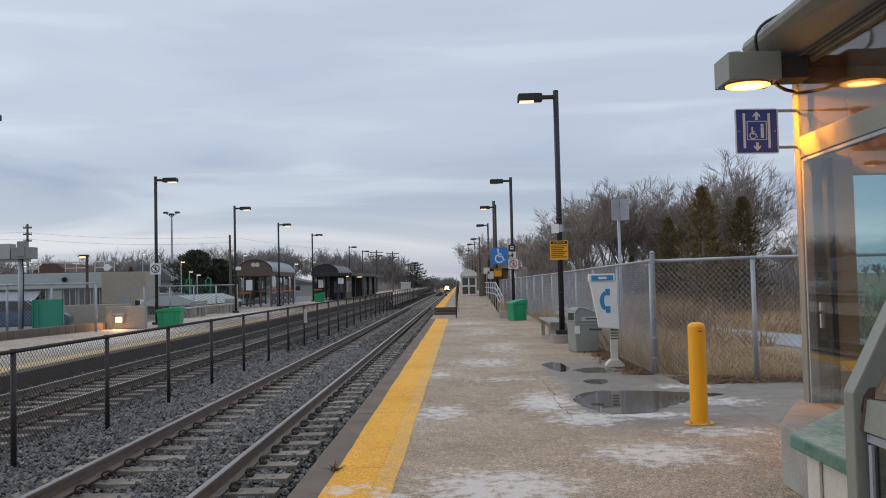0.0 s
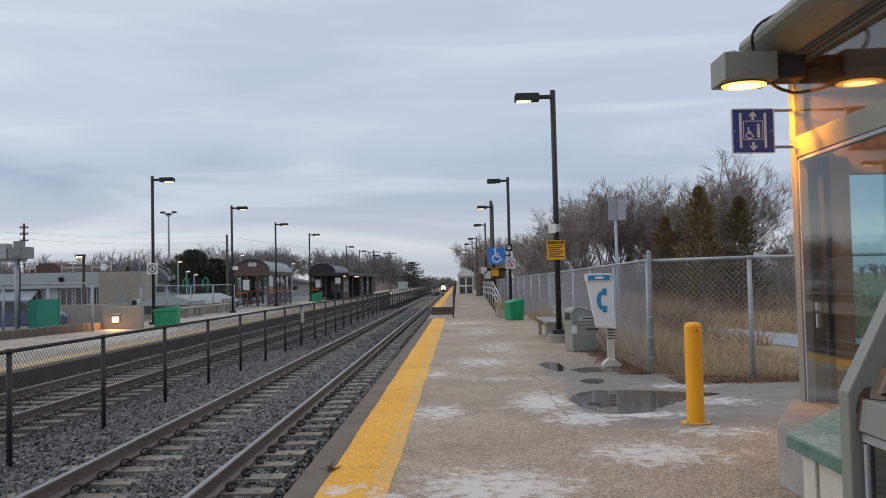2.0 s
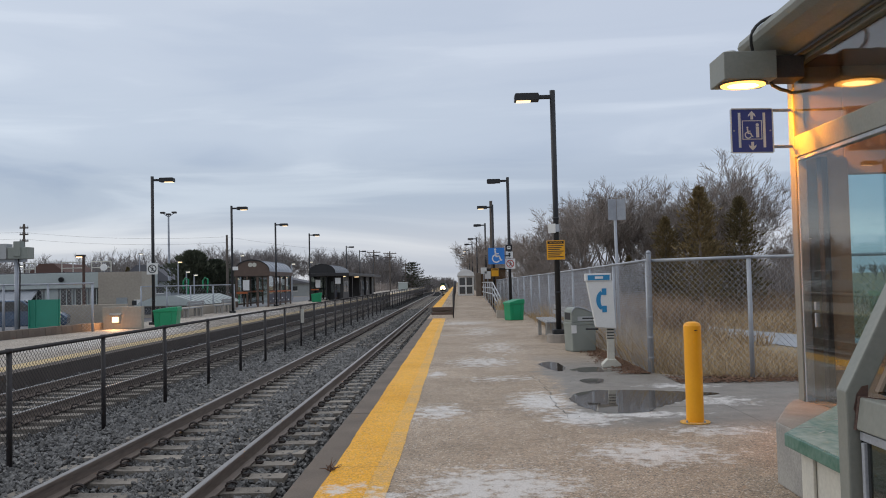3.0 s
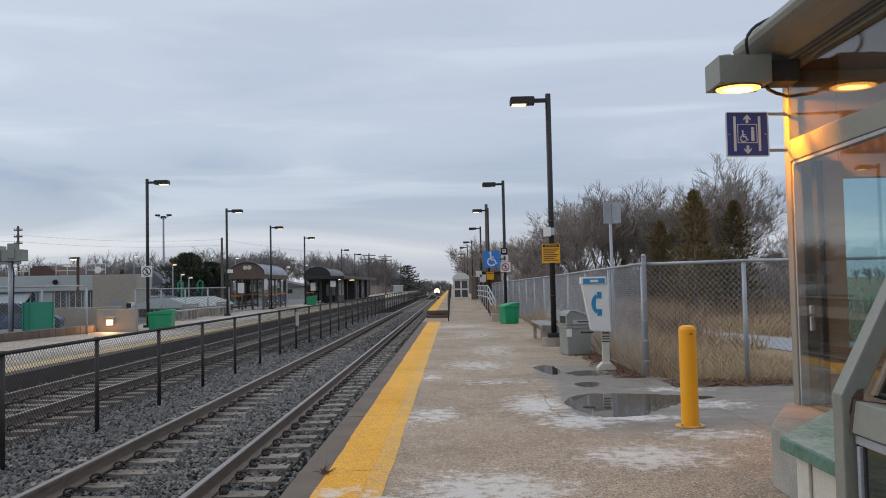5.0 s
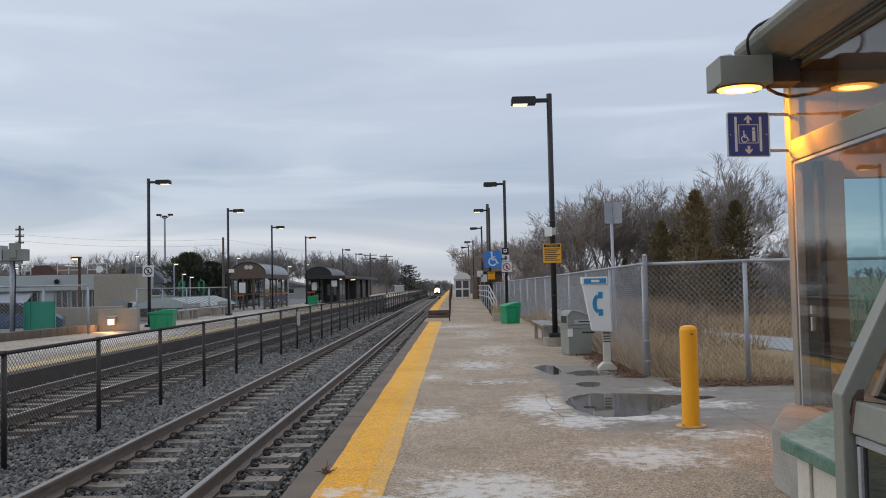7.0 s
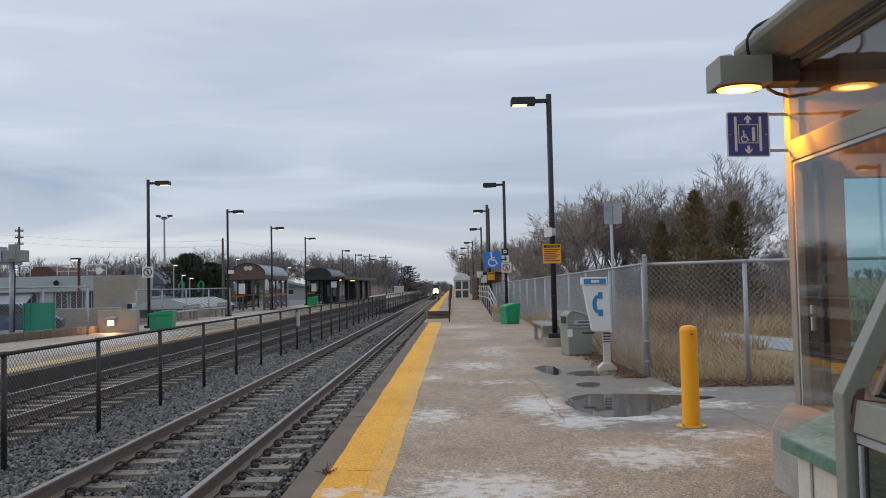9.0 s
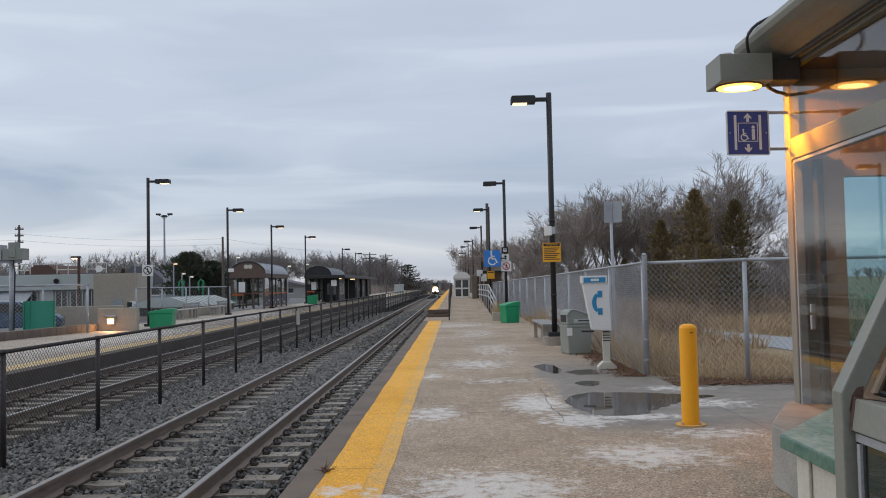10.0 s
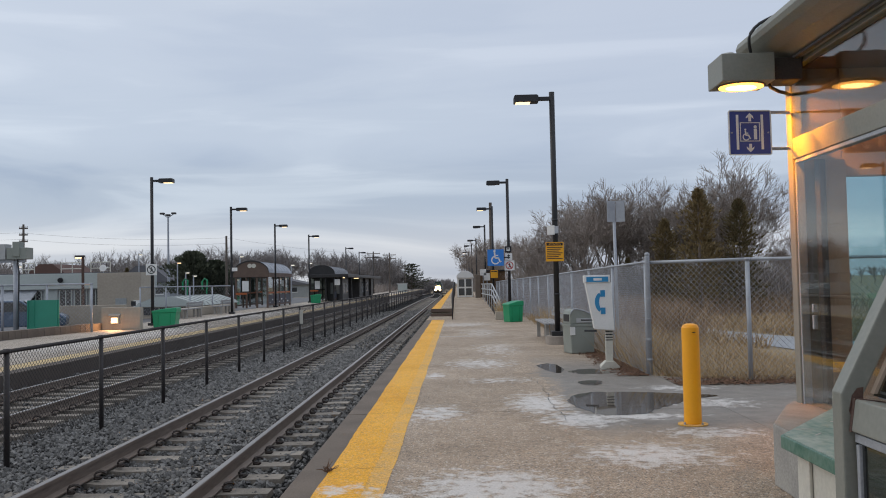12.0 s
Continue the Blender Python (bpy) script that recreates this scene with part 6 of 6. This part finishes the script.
    part("poster", box(B(), x0 + 0.5, x0 + 1.0, y0 + 0.03, y0 + 0.06, 1.3, 2.1), M["white"], t, "white poster")
    if logo:
        part("back_pane", box(B(), x0, x1, y1 - 0.06, y1 - 0.045, 0.1, eave), M["glass"], t, "clear back pane")
        for k in range(9):
            yy = y0 + 0.8 + k * 0.85
            part("panel_mark", box(B(), x1 + 0.021, x1 + 0.03, yy, yy + 0.12 + 0.16 * (k % 3), 0.35 + 0.2 * (k % 2), 0.45 + 0.2 * (k % 2)), M["white"], t, "white bar of lettering")
    else:
        part("back_wall", box(B(), x0, x1, y1 - 0.1, y1, 0, eave), M["tintwall"], t, "dull back wall")
    return t


M["navydull"] = mat("dull_navy", (0.04, 0.045, 0.07), (0.06, 0.06, 0.08), 3, 20, 0.5)
M["tintwall"] = mat("pale_back_panel", (0.40, 0.40, 0.39), (0.31, 0.31, 0.30), 2, 20, 0.6)
shelter(-17.2, -14.75, 66, 75, 2.45, 3.6, M["brown"], M["galv"], "brown framed glass waiting shelter with a barrel roof", True)
M["darkvault"] = mat("dark_vault", (0.10, 0.10, 0.105), (0.14, 0.14, 0.145), 2, 20, 0.45, metal=0.3)
shelter(-14.9, -12.5, 86, 97, 2.5, 3.6, M["darkroof"], M["darkvault"], "dark waiting shelter with a barrel roof", False)
t = tagged(new("canopy"), "dark flat canopy with dim lamps over the far platform", "canopy")
part("roof", box(B(), -14.9, -10.9, 85.2, 121, 2.42, 2.74), M["darkroof"], t, bevel=0.03)
for y in (86.5, 94, 101, 108, 115):
    for x in (-14.2, -11.8):
        part("column", box(B(), x - 0.16, x + 0.16, y - 0.16, y + 0.16, 0, 2.43), M["darkroof"], t)
part("screen", box(B(), -13.4, -11.9, 88, 93, 0, 2.43), M["darkroof"], t, "dark screen wall")
part("screen", box(B(), -13.4, -11.9, 104, 120, 0, 2.43), M["darkroof"], t, "dark screen wall")
for x in (-13.1, -12.5):
    part("window", box(B(), x, x + 0.42, 87.93, 87.99, 0.75, 1.9), M["palepane"], t, "pale window")
for y in (88.6, 90.6, 106.0, 111.0):
    part("window", box(B(), -11.895, -11.86, y, y + 1.5, 0.75, 1.9), M["palepane"], t, "pale window")
for y in (87.0, 99):
    part("lamp", box(B(), -12.0, -11.5, y - 0.2, y + 0.2, 2.35, 2.416), M["lit"], t, "glowing canopy lamp")
s = flat_sign("canopy_sign", 0.55, 0.6, (-12.05, 85.55, 1.95), M["white"], "white square sign hung under the canopy")
part("hanger", box(B(), -0.03, 0.03, 0, 0.12, 0.28, 0.45), M["black"], s)
t = thing("track_cabinet", "white trackside equipment cabinet", "cabinet", at=(-10.7, 166, 0))
part("body", box(B(), -0.9, 0.9, -0.6, 0.6, 0, 1.55), M["fascia"], t, bevel=0.03)
part("lid", box(B(), -0.98, 0.98, -0.68, 0.68, 1.55, 1.66), M["white"], t, bevel=0.02)
s = flat_sign("fence_sign", 0.11, 0.46, (-5.17, 28.2, 0.62), M["cream"], "narrow pale marker plate on the track fence")


def utility_pole(x, y, h, arms, z0=-0.6, half=1.25):
    t = thing("utility_pole", "brown wooden utility pole with cross arms", "utility pole", "utility poles", (x, y, z0))
    part("pole", tube(B(), [(0, 0, 0), (0, 0, h)], 0.16, 8, 0.11), M["wood"], t)
    for i in range(arms):
        a = part("cross_arm", box(B(), -half, half, -0.06, 0.06, h - 0.5 - i * 0.7, h - 0.36 - i * 0.7), M["wood"], t)
        for k in (-0.88 * half, -0.4 * half, 0.4 * half, 0.88 * half):
            part("insulator", tube(B(), [(k, 0, h - 0.36 - i * 0.7), (k, 0, h - 0.2 - i * 0.7)], 0.05, 6), M["white"], a)
    return t


utility_pole(-46.1, 90, 9.4, 3, half=0.45)
utility_pole(-24.4, 90, 7.7, 0)
utility_pole(-15.7, 160, 8.4, 2)
utility_pole(-12.7, 160, 8.1, 2)
utility_pole(-13.2, 215, 8.4, 2, -1.8)
utility_pole(2.6, 64, 8.2, 0)
for i, (a, b) in enumerate((((-120, 95, 9.2), (-46.3, 90, 7.9)), ((-46.3, 90, 7.9), (-24.4, 90, 6.9)), ((-46.3, 90, 7.2), (-24.4, 90, 6.3)), ((-24.4, 90, 6.9), (-15.7, 160, 7.4)), ((-120, 95, 8.2), (-46.3, 90, 7.2)))):
    a, b = Vector(a), Vector(b)
    pts = [a.lerp(b, k / 12) - Vector((0, 0, 1.0 * 4 * (k / 12) * (1 - k / 12) * 0.4)) for k in range(13)]
    solid("overhead_wire", tube(B(), pts, 0.008, 4), M["darkpost"], "thin sagging overhead wire between poles", "wire", "overhead wires")

t = thing("light_mast", "tall pale car park mast with angled floodlights", "lamp post", "car park lamps", (-37.4, 110, -0.2))
part("mast", tube(B(), [(0, 0, 0), (0, 0, 11.2)], 0.17, 8, 0.11), M["galv"], t)
for a in (-0.75, 0.0, 0.75):
    part("floodlight", box(B(), a - 0.28, a + 0.28, -0.25, 0.25, 11.25 + abs(a) * 0.3, 11.48 + abs(a) * 0.3), M["darkpost"], t, "floodlight", bevel=0.03)
    part("arm", tube(B(), [(0, 0, 11.0), (a, 0, 11.3 + abs(a) * 0.3)], 0.05, 5), M["galv"], t)


def street_light(x, y, h, col):
    t = thing("car_park_lamp", "small lit car park lamp on a grey pole", "lamp post", "car park lamps", (x, y, -0.2))
    part("pole", tube(B(), [(0, 0, 0), (0, 0, h)], 0.07, 6), M["galv"], t)
    hd = part("lamp_head", box(B(), -0.1, 0.4, -0.12, 0.12, h, h + 0.1), M["greybin"], t, bevel=0.02)
    part("lens", box(B(), 0.05, 0.38, -0.1, 0.1, h - 0.05, h), M[col], hd, "glowing lens")


for x, y, h, c_ in ((-48, 92, 5.1, "dimlit"), (-41.5, 80, 4.2, "dimlit"), (-37.5, 100, 5.9, "dimlit"), (-31.0, 97, 3.6, "dimlit"), (-30.3, 92, 4.6, "warmlit"), (-29.5, 95, 3.2, "dimlit"), (-24, 94, 5.2, "dimlit"),
                    (-26, 120, 4.9, "dimlit"), (-20.8, 120, 5.0, "dimlit"), (-19.5, 100, 4.3, "dimlit"), (-18.2, 110, 4.4, "dimlit"), (1.1, 205, 2.4, "dimlit")):
    street_light(x, y, h, c_)


def house(x, y, w, d, wall_h, roof_h, wall_m, roof_m, label):
    t = thing("house", label, "house", "houses", (x, y, -0.4))
    part("wall", box(B(), -w / 2, w / 2, 0, d, 0, wall_h), wall_m, t)
    part("roof", prism(B(), [(-w / 2 - 0.4, wall_h), (w / 2 + 0.4, wall_h), (w * 0.15, wall_h + roof_h), (-w * 0.15, wall_h + roof_h)], -0.4, d + 0.4), roof_m, t)
    for k in (-0.3, 0.0, 0.3):
        wd = part("window", box(B(), w * k - 0.5, w * k + 0.5, -0.05, 0.0, wall_h * 0.45, wall_h * 0.8), M["darkglass"], t)
        part("frame", box(B(), w * k - 0.58, w * k + 0.58, -0.04, 0.01, wall_h * 0.4, wall_h * 0.45), M["white"], wd)


house(-54.2, 112, 6, 9, 3.7, 1.9, M["redbrick"], M["redbrick"], "brown brick house with a hipped brown roof")
house(-43.5, 118, 7, 9, 3.0, 2.3, M["greywall"], M["greyroof"], "grey house with a steep shingled roof")
house(-36.5, 125, 8, 9, 2.6, 2.2, M["redbrick"], M["greyroof"], "brown house with a grey gable roof")
house(-66, 120, 10, 9, 3.0, 1.6, M["redbrick"], M["greyroof"], "brown house with a low grey roof")
house(-33.0, 150, 14, 9, 2.2, 1.2, M["greywall"], M["greyroof"], "long low grey house")


def car(x, y, turn, paint, label):
    t = thing("parked_car", label, "car", "parked cars", (x, y, -0.15), turn)
    prof = [(-2.1, 0.35), (2.1, 0.35), (2.15, 0.7), (1.9, 0.85), (1.1, 0.95), (0.45, 1.42), (-1.1, 1.45), (-1.8, 0.98), (-2.1, 0.9)]
    part("body", prism(B(), prof, -0.85, 0.85), paint, t, bevel=0.06)
    for s in (-1, 1):
        part("side_window", prism(B(), [(0.95, 0.97), (0.42, 1.36), (-1.05, 1.38), (-1.6, 1.0)], s * 0.852 - 0.004, s * 0.852 + 0.004), M["darkglass"], t, "dark side window")
    part("windscreen", prism(B(), [(1.13, 0.97), (0.5, 1.41), (0.52, 1.43), (1.16, 0.99)], -0.7, 0.7), M["darkglass"], t, "dark windscreen")
    for xx in (-1.35, 1.35):
        for s in (-1, 1):
            w = part("wheel", tube(B(), [(xx, s * 0.9 - 0.1, 0.32), (xx, s * 0.9 + 0.0, 0.32)], 0.32, 16), M["tyre"], t, "black tyre")
            part("rim", tube(B(), [(xx, s * 0.9 - 0.105, 0.32), (xx, s * 0.9 + 0.005, 0.32)], 0.2, 12), M["galv"], w)


car(-18.6, 35.4, 20, M["bluecar"], "blue grey parked car behind the fence")
s = flat_sign("pole_sign", 0.34, 0.22, (-13.78, 38.28 + 14.4, 2.75), M["white"], "small white sign on a far platform lamp pole")
part("clamp", box(B(), -0.1, 0.1, 0.012, 0.05, -0.04, 0.04), M["galv"], s, "steel clamp")
for x, y in ((-14.9, 47.5), (-14.7, 53.5)):
    bench(x, y)
solid("garden_wall", box(B(), -16.0, -15.5, 44.5, 58.0, -0.2, 0.5), M["palebrick"], "low beige rendered wall beside the far platform", "wall", bevel=0.02)


# pale vaulted ramp roof behind the lamps
t = tagged(new("tunnel_entrance"), "pale low roofed tunnel entrance with railings", "building")
part("wall", box(B(), -19.5, -16.2, 52, 62, -0.2, 0.55), M["palebrick"], t, bevel=0.02)
part("roof", prism(B(), [(-19.7, 0.55), (-16.0, 0.55), (-16.2, 0.75), (-17.4, 1.15), (-18.4, 1.15), (-19.5, 0.75)], 51.8, 62.2), M["fascia"], t, "pale sloping roof")
for k in range(11):
    part("seam", prism(B(), [(-19.72, 0.56), (-15.98, 0.56), (-16.18, 0.78), (-17.4, 1.18), (-18.4, 1.18), (-19.52, 0.78)], 51.9 + k * 1.0, 51.96 + k * 1.0), M["greywall"], t)
for k in range(6):
    part("window", box(B(), -19.2 + k * 0.5, -18.8 + k * 0.5, 51.95, 52.0, 0.05, 0.48), M["darkglass"], t, "low dark window")
for x in (-16.5, -14.7):
    t = thing("bike_rack_sign", "green looped cycle stand sign", "sign", "green stands", (x - 8.5, 78, 0))
    part("loop", tube(B(), [(-0.2, 0, 1.5), (-0.22, 0, 2.2), (0.0, 0, 2.5), (0.25, 0, 2.35), (0.22, 0, 1.5)], 0.08, 6), M["green"], t)
    part("stem", tube(B(), [(0.2, 0, -0.2), (0.2, 0, 1.5)], 0.06, 6), M["green"], t)

# raised end of the near platform: kiosk, stone pillar, boards
t = thing("glazed_kiosk", "small white glazed waiting kiosk with an arched roof", "shelter", at=(0.55, 60, 0.62))
part("roof", prism(B(), [(-0.62, 1.35), (0.62, 1.35), (0.55, 1.6), (0.3, 1.78), (0, 1.84), (-0.3, 1.78), (-0.55, 1.6)], -0.1, 3.0), M["white"], t, "white arched roof", bevel=0.01)
for x in (-0.5, 0.0, 0.5):
    part("post", box(B(), x - 0.05, x + 0.05, 0, 0.1, 0, 1.36), M["white"], t)
for z in (0.0, 0.62, 1.26):
    part("rail", box(B(), -0.5, 0.5, 0.01, 0.09, z, z + 0.1), M["white"], t)
for s_ in (-0.53, 0.53):
    part("side", box(B(), s_ - 0.03, s_ + 0.03, 0.1, 2.9, 0, 1.36), M["white"], t)
for x in (-0.25, 0.25):
    for z in (0.12, 0.74):
        part("glass_pane", box(B(), x - 0.2, x + 0.2, 0.04, 0.06, z, z + 0.5), M["darkglass"], t, "dark pane")
solid("stone_pillar", box(B(), 1.18, 1.52, 56, 56.5, 0, 2.15), M["wallstone"], "rough stone pillar at the ramp", "pillar", bevel=0.05)
t = tagged(new("board_shed"), "dark brown boarded shed beside the ramp", "shed")
for i in range(8):
    part("board", box(B(), 1.55 + i * 0.21, 1.55 + i * 0.21 + 0.20, 57.5, 57.6, 0, 2.35), M["brownboard"], t)
part("roof", box(B(), 1.7, 3.4, 57.4, 60, 2.35, 2.45), M["darkroof"], t)
part("back", box(B(), 1.56, 3.2, 57.62, 59.8, 0, 2.34), M["brownboard"], t)
t = thing("planter", "beige planter box with dry plants", "planter", at=(1.95, 37.4, 0))
part("tub", box(B(), -0.3, 0.3, -0.3, 0.3, 0, 0.35), M["palebrick"], t, bevel=0.02)
rr = random.Random(9)
items = []
for i in range(60):
    a = Vector((rr.uniform(-0.25, 0.25), rr.uniform(-0.25, 0.25), 0.33))
    d = Vector((rr.gauss(0, 0.3), rr.gauss(0, 0.3), 1)) * rr.uniform(0.2, 0.6)
    items.append((a, a + d * 0.5, a + d, 0.012, 0.006))
v, f = sticks(items, 0.006)
raw("dry_plants", v, f, M["straw"], t)


# ---- the train ----
def train():
    t = thing("train", "dark green passenger locomotive with bright head lamps and coaches", "train")
    body = part("body", prism(B(), [(-1.5, 1.0), (1.5, 1.0), (1.55, 1.4), (1.55, 3.4), (1.3, 4.1), (0.6, 4.5), (-0.6, 4.5), (-1.3, 4.1), (-1.55, 3.4), (-1.55, 1.4)], 0.6, 19), M["train"], t, bevel=0.05)
    part("nose", prism(B(), [(0.0, 1.0), (0.62, 1.0), (0.62, 3.9), (0.35, 3.6), (0.0, 2.7)], -1.45, 1.45, axis="x"), M["train"], t, "sloped green nose", bevel=0.04)
    part("white_band", box(B(), -1.57, 1.57, 0.62, 19, 2.1, 2.5), M["white"], t, "white side band")
    part("windscreen", prism(B(), [(0.33, 2.75), (0.36, 2.75), (0.52, 3.7), (0.36, 3.62)], -1.2, 1.2, axis="x"), M["darkglass"], t, "dark windscreen")
    part("pilot", prism(B(), [(0.05, 0.15), (0.5, 0.25), (0.5, 1.0), (-0.05, 1.0)], -1.4, 1.4, axis="x"), M["black"], t, "black pilot")
    part("coupler", box(B(), -0.15, 0.15, -0.5, 0.2, 0.75, 1.05), M["black"], t)
    # discs far larger than the lamps, glowing to draw their glare
    for side, up, size, kind in ((-0.32, 2.3, 0.95, "head_lamp"), (0.32, 2.3, 0.95, "head_lamp"), (-0.85, 1.4, 0.5, "ditch_lamp"), (0.85, 1.4, 0.5, "ditch_lamp")):
        lamp_ = part(kind, disc(B(), (side, -0.03, up), size, (0, -1, 0), 0.06, 20), M["lampglare"], t, "oversized warm glowing disc for the lamp's glare")
        part("bulb", disc(B(), (side, -0.10, up), size * 0.55, (0, -1, 0), 0.02, 16), M["head"], lamp_, "oversized dazzling white lamp core")
    part("roof_box", box(B(), -1.2, 1.2, 5, 17, 4.4, 4.75), M["black"], t, bevel=0.05)
    for y in (3.5, 15.5):
        b = part("bogie", box(B(), -1.2, 1.2, y - 1.6, y + 1.6, 0.35, 0.95), M["black"], t, bevel=0.04)
        for yy in (-1.2, 0, 1.2):
            for s in (-0.75, 0.75):
                part("wheel", tube(B(), [(s - 0.07, y + yy, 0.5), (s + 0.07, y + yy, 0.5)], 0.5, 18), M["railsteel"], b)
    for k in range(3):
        y0 = 20 + k * 26.4
        c = part("coach", prism(B(), [(-1.45, 0.4), (1.45, 0.4), (1.5, 1.2), (1.5, 3.6), (1.1, 4.7), (-1.1, 4.7), (-1.5, 3.6), (-1.5, 1.2)], y0, y0 + 25.6), M["greyroof"], t, "grey and green bilevel coach", bevel=0.05)
        part("coach_band", box(B(), -1.515, 1.515, y0 + 0.5, y0 + 25, 1.2, 1.9), M["train"], c, "green band")
        part("coach_windows", box(B(), -1.512, 1.512, y0 + 2, y0 + 23.5, 2.9, 3.5), M["darkglass"], c, "dark window band")
    return t


def motions():
    loco = train()
    rows = []
    for i in range(25):
        s = i * 0.5
        y = 509 - 14.8 * s + 0.018 * s * s
        dx = curve_left(y + 10) - curve_left(y)
        dz = drop(y + 10) - drop(y)
        rows.append((s, pose(TRACK_1 + curve_left(y), y, RAIL_TOP + drop(y), math.degrees(math.atan2(dz, 10)), 0, math.degrees(math.atan2(-dx, 10)))))
    walk(loco, rows)


motions()
